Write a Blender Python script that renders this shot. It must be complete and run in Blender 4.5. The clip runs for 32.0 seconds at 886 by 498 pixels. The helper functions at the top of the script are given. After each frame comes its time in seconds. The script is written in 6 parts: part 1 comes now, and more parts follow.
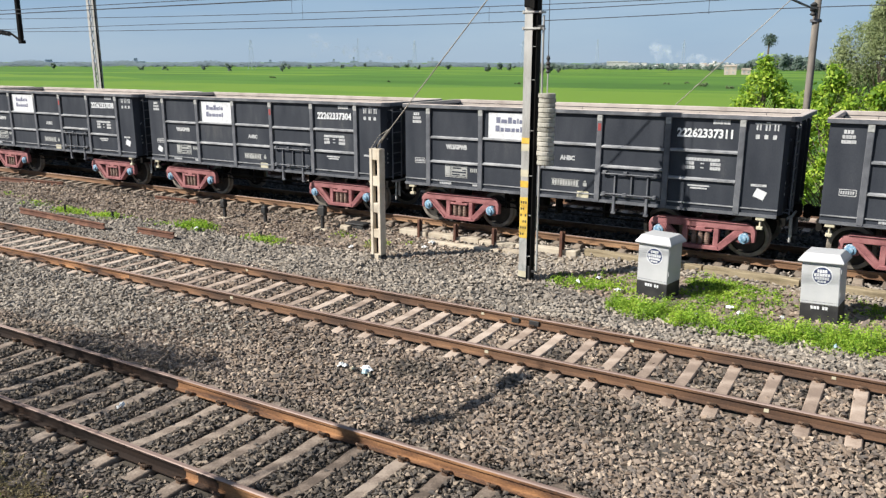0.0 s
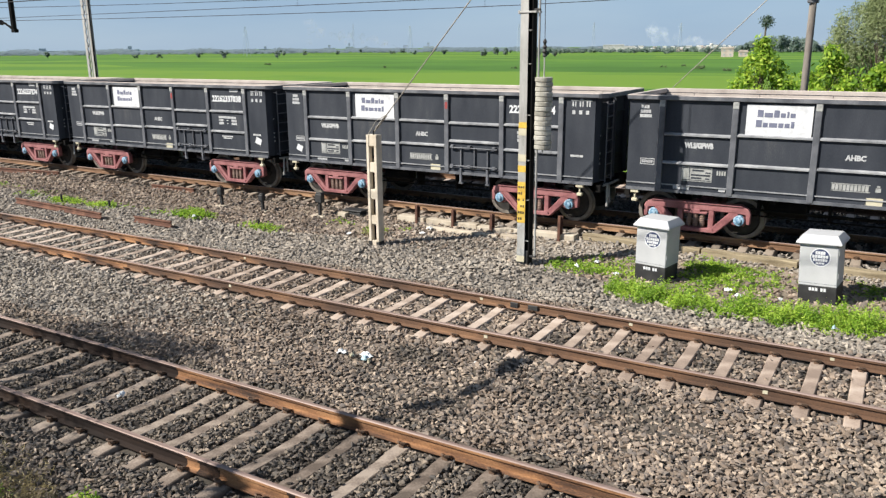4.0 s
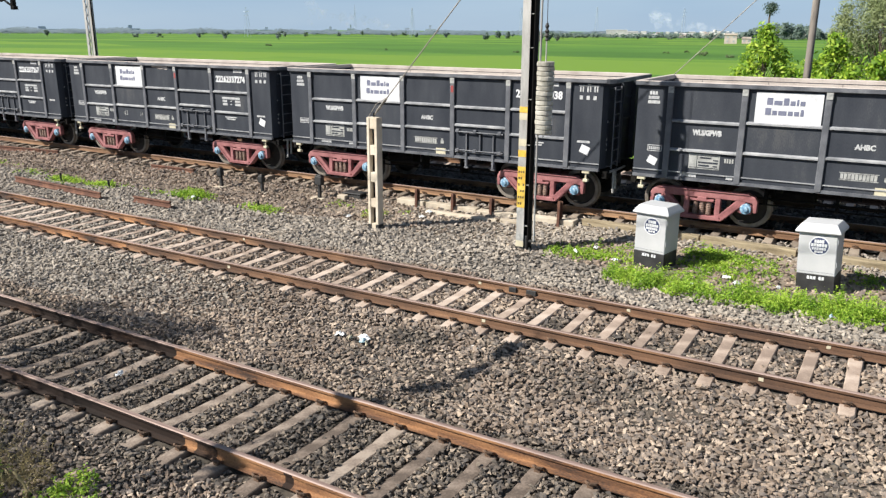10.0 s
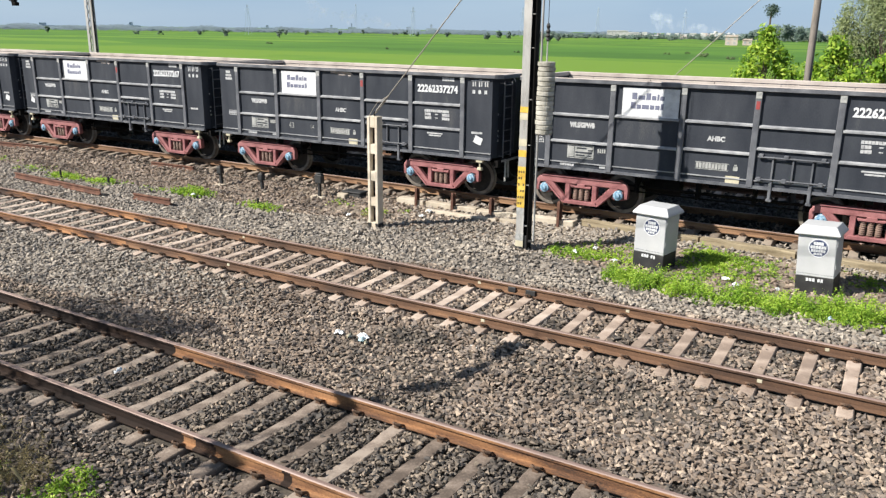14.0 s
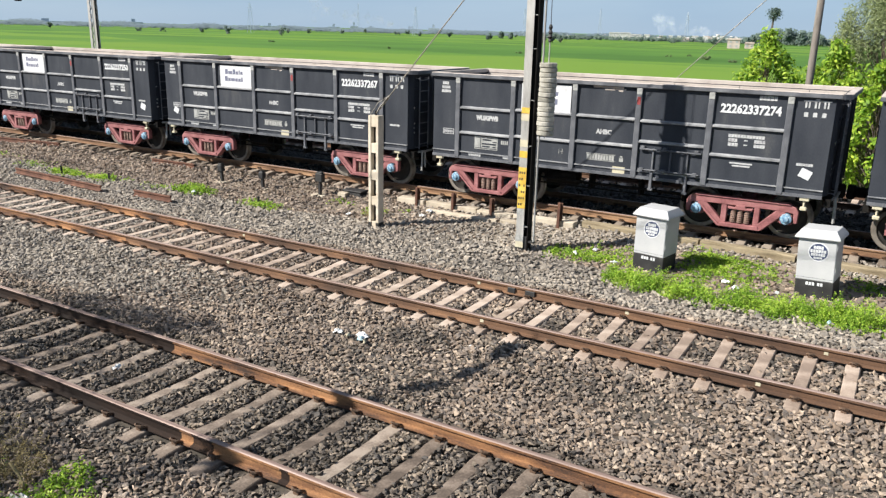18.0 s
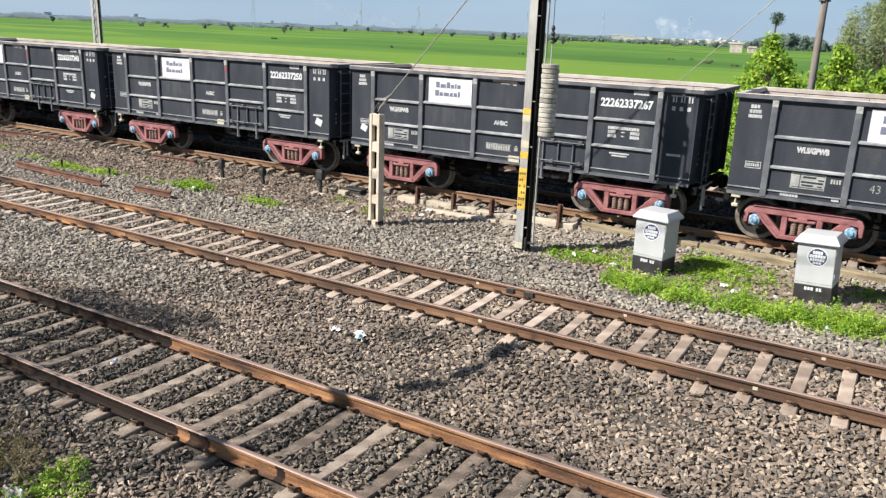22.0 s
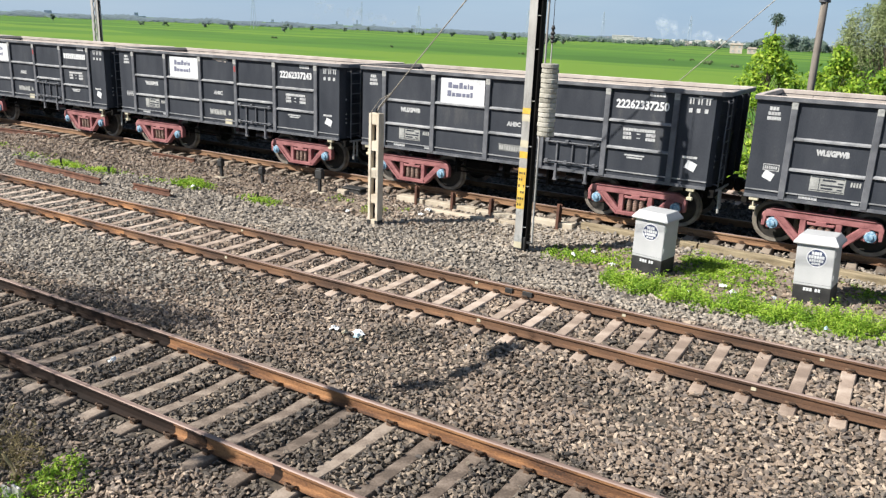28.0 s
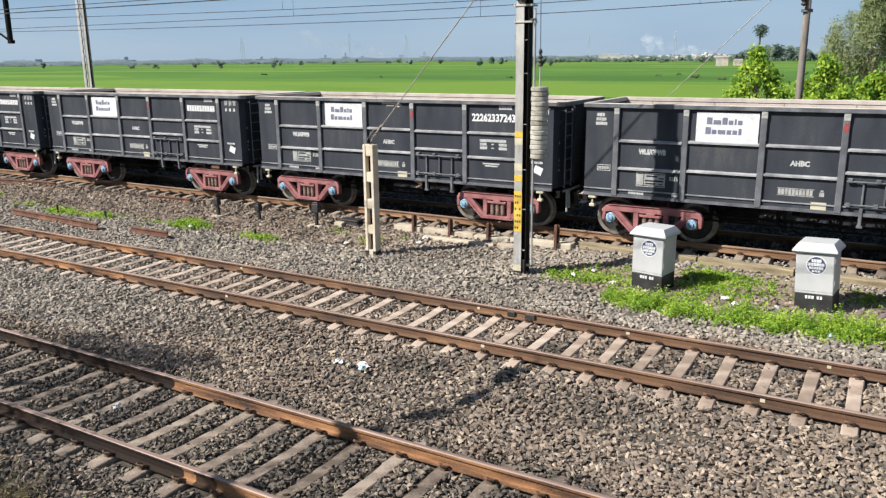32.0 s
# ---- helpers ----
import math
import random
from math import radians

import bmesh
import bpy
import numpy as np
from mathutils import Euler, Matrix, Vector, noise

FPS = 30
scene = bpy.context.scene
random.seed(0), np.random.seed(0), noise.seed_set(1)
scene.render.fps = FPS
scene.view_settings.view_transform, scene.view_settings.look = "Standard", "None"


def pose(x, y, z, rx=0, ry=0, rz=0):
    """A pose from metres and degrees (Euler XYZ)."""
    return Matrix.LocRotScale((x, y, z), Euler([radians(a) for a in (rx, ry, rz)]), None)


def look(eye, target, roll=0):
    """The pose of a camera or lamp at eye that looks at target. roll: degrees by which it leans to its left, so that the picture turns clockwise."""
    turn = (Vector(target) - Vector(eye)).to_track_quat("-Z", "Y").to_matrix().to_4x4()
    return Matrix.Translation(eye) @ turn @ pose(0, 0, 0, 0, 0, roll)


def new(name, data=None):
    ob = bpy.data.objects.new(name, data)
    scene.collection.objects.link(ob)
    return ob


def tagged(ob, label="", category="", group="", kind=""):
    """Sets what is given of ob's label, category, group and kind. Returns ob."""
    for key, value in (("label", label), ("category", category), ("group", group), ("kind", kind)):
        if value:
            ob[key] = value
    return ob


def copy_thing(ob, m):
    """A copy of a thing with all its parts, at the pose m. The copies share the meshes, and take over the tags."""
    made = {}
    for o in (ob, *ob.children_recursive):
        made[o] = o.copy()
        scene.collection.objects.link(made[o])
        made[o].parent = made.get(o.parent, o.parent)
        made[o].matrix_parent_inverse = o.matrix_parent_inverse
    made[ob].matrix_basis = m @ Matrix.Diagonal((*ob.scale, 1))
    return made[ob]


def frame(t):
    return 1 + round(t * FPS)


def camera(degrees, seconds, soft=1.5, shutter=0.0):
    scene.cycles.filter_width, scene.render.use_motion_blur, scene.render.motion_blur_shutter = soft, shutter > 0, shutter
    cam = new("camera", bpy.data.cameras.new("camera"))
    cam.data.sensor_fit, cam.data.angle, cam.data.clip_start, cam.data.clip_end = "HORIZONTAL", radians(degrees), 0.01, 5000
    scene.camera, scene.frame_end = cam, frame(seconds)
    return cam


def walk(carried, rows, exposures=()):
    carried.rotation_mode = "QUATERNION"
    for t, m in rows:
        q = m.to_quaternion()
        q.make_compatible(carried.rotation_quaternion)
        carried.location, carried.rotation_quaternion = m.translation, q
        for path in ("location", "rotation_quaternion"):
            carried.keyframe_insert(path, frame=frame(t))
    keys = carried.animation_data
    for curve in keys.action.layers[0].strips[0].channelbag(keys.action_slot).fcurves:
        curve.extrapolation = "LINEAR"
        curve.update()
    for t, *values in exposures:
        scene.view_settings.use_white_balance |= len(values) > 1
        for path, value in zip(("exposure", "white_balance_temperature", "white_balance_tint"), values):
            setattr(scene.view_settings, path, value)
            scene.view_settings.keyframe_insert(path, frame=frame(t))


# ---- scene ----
EXPOSURE = [(0.0, 0.77), (2.0, 0.77), (4.5, 0.80), (8.0, 0.87), (12.0, 0.89), (26.0, 0.89), (29.5, 0.86), (32.0, 0.80)]
# ---- camera: seconds, eye, turn to the left of +y, pitch, roll ----
cam = camera(59.22, 32.0, soft=1.35)
PATH = [
    (0, 5.640, 1.405, 4.580, 30.837, -13.497, 0.120),
    (0.5, 5.633, 1.411, 4.580, 30.822, -13.497, -0.035),
    (1, 5.634, 1.412, 4.580, 30.819, -13.504, -0.112),
    (1.5, 5.634, 1.415, 4.578, 30.806, -13.533, -0.277),
    (2, 5.631, 1.415, 4.574, 30.833, -13.511, -0.828),
    (2.5, 5.627, 1.419, 4.571, 30.822, -14.190, -0.884),
    (3, 5.628, 1.419, 4.568, 30.751, -14.400, 0.183),
    (3.5, 5.629, 1.416, 4.573, 30.710, -14.502, -0.085),
    (5.5, 5.632, 1.416, 4.573, 30.755, -14.460, -1.102),
    (6, 5.632, 1.415, 4.573, 30.730, -14.444, -1.062),
    (6.5, 5.633, 1.416, 4.574, 30.707, -14.451, -0.645),
    (7, 5.634, 1.414, 4.570, 30.685, -14.512, 0.150),
    (7.5, 5.633, 1.416, 4.569, 30.688, -14.513, 0.269),
    (8, 5.634, 1.418, 4.571, 30.651, -14.874, 0.300),
    (8.5, 5.631, 1.419, 4.570, 30.640, -15.306, 0.301),
    (9, 5.630, 1.419, 4.568, 30.629, -15.442, 0.273),
    (9.5, 5.631, 1.418, 4.569, 30.626, -15.566, 0.256),
    (10, 5.636, 1.415, 4.568, 30.640, -15.704, 0.276),
    (10.5, 5.634, 1.414, 4.564, 30.622, -15.755, 0.260),
    (11, 5.631, 1.415, 4.564, 30.607, -15.755, 0.294),
    (11.5, 5.629, 1.415, 4.566, 30.612, -15.768, 0.370),
    (12, 5.630, 1.413, 4.567, 30.588, -15.751, 0.453),
    (12.5, 5.631, 1.414, 4.569, 30.584, -15.757, 0.574),
    (13, 5.633, 1.413, 4.569, 30.584, -15.757, 0.574),
    (13.5, 5.633, 1.410, 4.568, 30.587, -15.743, 0.683),
    (14, 5.633, 1.408, 4.568, 30.584, -15.745, 0.723),
    (14.5, 5.631, 1.410, 4.568, 30.597, -15.736, 0.774),
    (16.5, 5.630, 1.412, 4.566, 30.600, -15.724, 1.065),
    (17, 5.630, 1.409, 4.566, 30.581, -15.732, 1.150),
    (17.5, 5.632, 1.410, 4.567, 30.580, -15.732, 1.339),
    (18, 5.632, 1.408, 4.566, 30.578, -15.743, 1.339),
    (18.5, 5.631, 1.409, 4.567, 30.562, -15.736, 1.437),
    (19, 5.631, 1.409, 4.565, 30.571, -15.747, 1.473),
    (19.5, 5.632, 1.410, 4.565, 30.565, -15.744, 1.632),
    (20, 5.631, 1.411, 4.566, 30.557, -15.744, 1.856),
    (20.5, 5.632, 1.414, 4.566, 30.551, -15.755, 2.009),
    (21, 5.633, 1.413, 4.566, 30.558, -15.737, 2.111),
    (21.5, 5.635, 1.415, 4.563, 30.542, -15.756, 2.168),
    (22, 5.636, 1.412, 4.563, 30.542, -15.760, 2.192),
    (22.5, 5.636, 1.412, 4.564, 30.532, -15.754, 2.197),
    (23, 5.637, 1.411, 4.564, 30.523, -15.756, 2.183),
    (23.5, 5.637, 1.410, 4.563, 30.529, -15.754, 2.191),
    (24, 5.637, 1.409, 4.560, 30.508, -15.763, 2.238),
    (24.5, 5.636, 1.408, 4.559, 30.508, -15.761, 2.248),
    (25, 5.634, 1.409, 4.559, 30.507, -15.765, 2.273),
    (25.5, 5.632, 1.412, 4.559, 30.510, -15.776, 2.331),
    (27.5, 5.635, 1.416, 4.556, 30.504, -15.767, 2.419),
    (28, 5.641, 1.423, 4.553, 30.498, -15.773, 2.417),
    (28.5, 5.636, 1.416, 4.560, 30.487, -15.752, 2.476),
    (29, 5.634, 1.418, 4.569, 30.478, -15.520, 1.892),
    (29.5, 5.635, 1.417, 4.574, 30.480, -15.258, 1.391),
    (30, 5.631, 1.414, 4.577, 30.461, -14.903, 0.546),
    (30.5, 5.631, 1.414, 4.576, 30.478, -14.827, -0.142),
    (31, 5.635, 1.415, 4.579, 30.463, -14.543, -0.363),
    (31.5, 5.632, 1.414, 4.580, 30.449, -14.322, -0.408),
    (32, 5.630, 1.415, 4.580, 30.434, -13.870, -0.618),
]


def sight(x, y, z, turn, pitch, roll):
    a, p = radians(turn), radians(pitch)
    ahead = Vector((-math.sin(a) * math.cos(p), math.cos(a) * math.cos(p), math.sin(p)))
    return look((x, y, z), Vector((x, y, z)) + 10 * ahead, roll)


walk(cam, [(row[0], sight(*row[1:])) for row in PATH], exposures=EXPOSURE)

# how far the train has rolled, second by second
ROLLED = [-0.000, 1.680, 3.314, 4.988, 6.581, 8.315, 10.103, 11.935, 13.796, 15.693, 17.608, 19.584, 21.526, 23.475, 25.425, 27.401, 29.437, 31.570, 33.570, 35.535, 37.542, 39.555, 41.551, 43.435, 45.365, 47.265, 49.164, 51.023, 52.824, 54.599, 56.386, 58.172, 59.938]

# ---- world, sun ----
SUN_WAY = Vector((0.679 * math.cos(radians(41)), 0.734 * math.cos(radians(41)), -math.sin(radians(41))))
world = bpy.data.worlds.new("sky")
scene.world = world
world.use_nodes = True
wn = world.node_tree
sky = wn.nodes.new("ShaderNodeTexSky")
sky.sky_type, sky.sun_disc = "NISHITA", False
sky.sun_elevation, sky.sun_rotation = radians(41), radians(222.8)
sky.air_density, sky.dust_density, sky.ozone_density = 1.0, 0.3, 4.0
# thin hazy cloud veils the blue evenly
geo = wn.nodes.new("ShaderNodeTexCoord")
stretch_sky = wn.nodes.new("ShaderNodeMapping")
stretch_sky.inputs["Scale"].default_value = (1.0, 1.0, 5.0)
wn.links.new(geo.outputs["Generated"], stretch_sky.inputs[0])
cloud = wn.nodes.new("ShaderNodeTexNoise")
cloud.inputs["Scale"].default_value, cloud.inputs["Detail"].default_value = 2.2, 5
wn.links.new(stretch_sky.outputs[0], cloud.inputs["Vector"])
tone = wn.nodes.new("ShaderNodeValToRGB")
tone.color_ramp.elements[0].position, tone.color_ramp.elements[0].color = 0.35, (2.15, 3.5, 5.35, 1)
tone.color_ramp.elements[1].position, tone.color_ramp.elements[1].color = 0.72, (3.3, 4.5, 5.9, 1)
wn.links.new(cloud.outputs[0], tone.inputs[0])
veil = wn.nodes.new("ShaderNodeMix")
veil.data_type = "RGBA"
veil.inputs["Factor"].default_value = 0.86
wn.links.new(sky.outputs[0], veil.inputs["A"])
# the veil is whiter overhead than near the horizon
height = wn.nodes.new("ShaderNodeSeparateXYZ")
wn.links.new(geo.outputs["Generated"], height.inputs[0])
rise = wn.nodes.new("ShaderNodeMapRange")
rise.inputs["From Min"].default_value, rise.inputs["From Max"].default_value = 0.15, 0.6
wn.links.new(height.outputs[2], rise.inputs[0])
white_veil = wn.nodes.new("ShaderNodeMix")
white_veil.data_type = "RGBA"
white_veil.inputs["B"].default_value = (1.55, 2.05, 2.9, 1)
wn.links.new(rise.outputs[0], white_veil.inputs["Factor"])
wn.links.new(tone.outputs[0], white_veil.inputs["A"])
# and paler again in the haze along the horizon
low = wn.nodes.new("ShaderNodeMapRange")
low.inputs["From Min"].default_value, low.inputs["From Max"].default_value = 0.0, 0.11
low.inputs["To Min"].default_value, low.inputs["To Max"].default_value = 0.28, 0.0
wn.links.new(height.outputs[2], low.inputs[0])
haze = wn.nodes.new("ShaderNodeMix")
haze.data_type = "RGBA"
haze.inputs["B"].default_value = (4.6, 5.5, 6.4, 1)
wn.links.new(low.outputs[0], haze.inputs["Factor"])
wn.links.new(white_veil.outputs["Result"], haze.inputs["A"])
wn.links.new(haze.outputs["Result"], veil.inputs["B"])
wn.links.new(veil.outputs["Result"], wn.nodes["Background"].inputs[0])
wn.nodes["Background"].inputs[1].default_value = 0.068
sun = new("sun", bpy.data.lights.new("sun", "SUN"))
sun.data.energy, sun.data.angle, sun.data.color = 5.0, radians(0.6), (1.0, 0.95, 0.865)
sun.matrix_world = Matrix.Translation((-40, -40, 60)) @ SUN_WAY.to_track_quat("-Z", "Y").to_matrix().to_4x4()


# ---- materials ----
def surface(name, tones, scale=4.0, rough=0.8, metal=0.0, bump=0.3, grain=60.0, spread=0.5, vary=0.0, island=False, where="Object", stretch=None, gloss=0.5):
    """A worn surface: tones mixed by broad noise, fine grain in tone and relief. vary: tone changes from piece to piece."""
    m = bpy.data.materials.new(name)
    m.use_nodes = True
    t = m.node_tree
    n, lk = t.nodes, t.links
    bs = n["Principled BSDF"]
    bs.inputs["Roughness"].default_value, bs.inputs["Metallic"].default_value = rough, metal
    bs.inputs["Specular IOR Level"].default_value = gloss
    co = n.new("ShaderNodeTexCoord")
    src = co.outputs[where]
    if stretch:
        mp = n.new("ShaderNodeMapping")
        mp.inputs["Scale"].default_value = stretch
        lk.new(src, mp.inputs[0])
        src = mp.outputs[0]
    broad = n.new("ShaderNodeTexNoise")
    broad.inputs["Scale"].default_value, broad.inputs["Detail"].default_value = scale, 6
    fine = n.new("ShaderNodeTexNoise")
    fine.inputs["Scale"].default_value, fine.inputs["Detail"].default_value = grain, 4
    lk.new(src, broad.inputs["Vector"])
    lk.new(src, fine.inputs["Vector"])
    add = n.new("ShaderNodeMath")
    add.operation = "MULTIPLY_ADD"
    lk.new(fine.outputs[0], add.inputs[0])
    add.inputs[1].default_value = 0.45
    lk.new(broad.outputs[0], add.inputs[2])
    value = add.outputs[0]
    if vary:
        rnd = n.new("ShaderNodeNewGeometry") if island else n.new("ShaderNodeObjectInfo")
        va = n.new("ShaderNodeMath")
        va.operation = "MULTIPLY_ADD"
        lk.new(rnd.outputs["Random Per Island" if island else "Random"], va.inputs[0])
        va.inputs[1].default_value = vary
        off = n.new("ShaderNodeMath")
        off.operation = "SUBTRACT"
        lk.new(value, off.inputs[0])
        off.inputs[1].default_value = vary / 2
        lk.new(off.outputs[0], va.inputs[2])
        value = va.outputs[0]
    ramp = n.new("ShaderNodeValToRGB")
    lk.new(value, ramp.inputs[0])
    el = ramp.color_ramp.elements
    lo, hi = 0.725 - spread / 2, 0.725 + spread / 2
    while len(el) < len(tones):
        el.new(0.5)
    for i, c in enumerate(tones):
        el[i].position = lo + (hi - lo) * i / max(1, len(tones) - 1)
        el[i].color = (*c, 1)
    lk.new(ramp.outputs[0], bs.inputs["Base Color"])
    if bump:
        bp = n.new("ShaderNodeBump")
        bp.inputs["Strength"].default_value, bp.inputs["Distance"].default_value = bump, 0.02
        lk.new(add.outputs[0], bp.inputs["Height"])
        lk.new(bp.outputs[0], bs.inputs["Normal"])
    return m


STONE = surface("ballast_stone", [(0.07, 0.055, 0.045), (0.205, 0.152, 0.113), (0.125, 0.108, 0.098), (0.27, 0.204, 0.153), (0.18, 0.154, 0.138), (0.37, 0.295, 0.23)], 0.7, 0.92, bump=0.4, grain=45, spread=1.0, vary=0.75, island=True)
GREYSTONE = surface("grey_ballast_stone", [(0.09, 0.079, 0.07), (0.24, 0.203, 0.165), (0.17, 0.157, 0.144), (0.31, 0.265, 0.217), (0.245, 0.223, 0.20), (0.37, 0.322, 0.268)], 0.7, 0.92, bump=0.4, grain=45, spread=1.0, vary=0.82, island=True)
DARKSTONE = surface("oiled_and_shaded_stone", [(0.03, 0.026, 0.023), (0.095, 0.075, 0.06), (0.07, 0.064, 0.06), (0.165, 0.132, 0.10), (0.11, 0.098, 0.089), (0.25, 0.20, 0.155)], 0.7, 0.9, bump=0.4, grain=45, spread=1.0, vary=0.85, island=True)
# Coal dust, coloured darker still for the shade under the train.
COALSTONE = surface("shaded_coal_stone", [(0.009, 0.0087, 0.0083), (0.028, 0.026, 0.0245), (0.085, 0.078, 0.071)], 1.2, 0.9, bump=0.4, grain=45, spread=0.9, vary=0.8, island=True)
COALBED = surface("shaded_coal_bed", [(0.005, 0.005, 0.005), (0.012, 0.011, 0.010), (0.025, 0.023, 0.02)], 6.0, 0.95, bump=0.8, grain=24)
# Both beds are dark: the shade in the stone gaps is put into them.
BED = surface("ballast_bed", [(0.03, 0.026, 0.021), (0.065, 0.054, 0.043), (0.11, 0.09, 0.07)], 9.0, 0.95, bump=1.0, grain=24, spread=0.4, where="Object")
GREYBED = surface("grey_ballast_bed", [(0.045, 0.04, 0.035), (0.09, 0.08, 0.07), (0.15, 0.133, 0.115)], 3.0, 0.95, bump=1.0, grain=24, spread=0.4)
EARTH = surface("bare_earth", [(0.10, 0.08, 0.06), (0.17, 0.14, 0.10), (0.24, 0.20, 0.15)], 0.8, 0.95, bump=0.7, grain=30)
CONCRETE = surface("sleeper_concrete", [(0.22, 0.165, 0.13), (0.37, 0.288, 0.232), (0.48, 0.392, 0.325)], 3.0, 0.92, bump=0.4, grain=50, vary=0.35)
GRIMY = surface("grimy_sleeper_concrete", [(0.085, 0.064, 0.05), (0.18, 0.14, 0.112), (0.30, 0.245, 0.20)], 5.0, 0.92, bump=0.5, grain=40, vary=0.35)
DUSTY = surface("dusty_sleeper_concrete", [(0.096, 0.0736, 0.056), (0.184, 0.148, 0.116), (0.288, 0.236, 0.188)], 4.0, 0.92, bump=0.5, grain=40, vary=0.5)
RUST = surface("rail_rust", [(0.0264, 0.015, 0.0106), (0.114, 0.0528, 0.0255), (0.211, 0.101, 0.044), (0.326, 0.167, 0.0748)], 1.7, 0.85, bump=0.3, grain=60, stretch=(0.5, 3, 3), spread=0.3)
TANRUST = surface("tan_rail_rust", [(0.056, 0.0272, 0.016), (0.144, 0.076, 0.04), (0.24, 0.14, 0.076), (0.336, 0.216, 0.124)], 1.4, 0.85, bump=0.3, grain=60, stretch=(0.5, 3, 3), spread=0.5)
DARKRUST = surface("dark_rail_rust", [(0.02, 0.012, 0.009), (0.062, 0.033, 0.020), (0.135, 0.071, 0.039), (0.28, 0.155, 0.08)], 0.9, 0.85, bump=0.3, grain=60, stretch=(0.6, 3, 3), spread=0.5)
# Rail rust darkened: the shade over the near rails is put into the colour.
SHADERUST = surface("shaded_rail_rust", [(0.0056, 0.0042, 0.0035), (0.0126, 0.0084, 0.007), (0.0238, 0.0147, 0.0112), (0.084, 0.0455, 0.0266)], 0.9, 0.8, bump=0.3, grain=60, stretch=(0.6, 3, 3), spread=0.5, gloss=0.2)
SPRING = surface("dusty_spring", [(0.09, 0.055, 0.045), (0.17, 0.11, 0.088), (0.26, 0.18, 0.145)], 5.0, 0.8, bump=0.2)
DIRT = surface("trodden_dirt", [(0.13, 0.105, 0.078), (0.21, 0.172, 0.13), (0.29, 0.245, 0.19)], 1.1, 0.95, bump=0.8, grain=26)
CLIP = surface("clip_iron", [(0.05, 0.032, 0.022), (0.12, 0.072, 0.045), (0.20, 0.115, 0.066)], 9.0, 0.8, bump=0.2)
STEEL = surface("rail_running_top", [(0.13, 0.085, 0.07), (0.235, 0.165, 0.14), (0.33, 0.245, 0.215)], 2.0, 0.65, 0.2, bump=0.05, grain=80, stretch=(0.15, 6, 6))
BLACK = surface("wagon_black_paint", [(0.017, 0.020, 0.0275), (0.030, 0.0345, 0.0445), (0.046, 0.051, 0.062), (0.075, 0.077, 0.082)], 1.3, 0.68, bump=0.06, grain=40, vary=0.08, spread=0.85, gloss=0.14, stretch=(1.6, 1.6, 0.5))
STAKE = surface("wagon_stake_paint", [(0.038, 0.042, 0.05), (0.095, 0.10, 0.115), (0.18, 0.185, 0.20)], 2.6, 0.6, bump=0.08, grain=50, spread=0.6)
# Paler wagon paint: the sun's highlight on the ribs is put into the colour.
RIB = surface("rib_sunlit_paint", [(0.10, 0.105, 0.115), (0.24, 0.246, 0.26), (0.40, 0.402, 0.41)], 3.0, 0.6, bump=0.08, grain=50, spread=0.55)
GREYPAINT = surface("faded_grey_paint", [(0.18, 0.185, 0.18), (0.32, 0.325, 0.315), (0.42, 0.42, 0.41)], 8.0, 0.7, bump=0.05)
DUST = surface("cement_dust", [(0.301, 0.258, 0.228), (0.43, 0.378, 0.344), (0.516, 0.464, 0.426)], 1.8, 0.95, bump=0.2, grain=30)
# Underframe grime; also serves as painted shade in the mast and pole recesses.
UNDER = surface("grime_and_shade_black", [(0.003, 0.003, 0.003), (0.007, 0.0067, 0.0065), (0.018, 0.016, 0.014)], 3.0, 0.9, bump=0.2, gloss=0.15)
BOGIE = surface("bogie_red_oxide", [(0.12, 0.04, 0.044), (0.25, 0.095, 0.098), (0.36, 0.165, 0.165)], 3.0, 0.78, bump=0.2, grain=50)
WHEEL = surface("wheel_steel", [(0.009, 0.008, 0.007), (0.021, 0.018, 0.016), (0.05, 0.043, 0.036)], 4.0, 0.75, 0.1, bump=0.15)
TREAD = surface("wheel_rim", [(0.10, 0.088, 0.075), (0.20, 0.175, 0.15), (0.30, 0.27, 0.23)], 5.0, 0.55, 0.4, bump=0.1)
BLUE = surface("axle_cap_blue", [(0.06, 0.14, 0.24), (0.17, 0.31, 0.43), (0.46, 0.55, 0.62)], 14.0, 0.6, bump=0.2, spread=0.4)
STENCIL = surface("stencil_paint", [(0.26, 0.265, 0.275), (0.42, 0.425, 0.435), (0.54, 0.545, 0.55)], 12.0, 0.7, bump=0.05)
WHITE = surface("white_paint", [(0.44, 0.45, 0.47), (0.62, 0.63, 0.65), (0.70, 0.71, 0.72)], 5.0, 0.65, bump=0.05)
MASTGREY = surface("galvanised_mast", [(0.18, 0.175, 0.165), (0.33, 0.325, 0.31), (0.46, 0.455, 0.44)], 1.6, 0.65, 0.1, bump=0.12, stretch=(3, 3, 0.6))
CEMENT = surface("cast_concrete", [(0.40, 0.335, 0.25), (0.56, 0.49, 0.39), (0.66, 0.60, 0.51)], 3.0, 0.9, bump=0.3)
DARK = surface("black_bitumen", [(0.008, 0.008, 0.009), (0.02, 0.02, 0.021), (0.045, 0.043, 0.04)], 4.0, 0.65, bump=0.2)
CABINET = surface("cabinet_paint", [(0.36, 0.365, 0.375), (0.42, 0.425, 0.437), (0.465, 0.468, 0.477)], 2.0, 0.55, bump=0.05)
YELLOW = surface("yellow_paint", [(0.38, 0.22, 0.03), (0.62, 0.40, 0.05), (0.70, 0.52, 0.15)], 6.0, 0.65, bump=0.1)
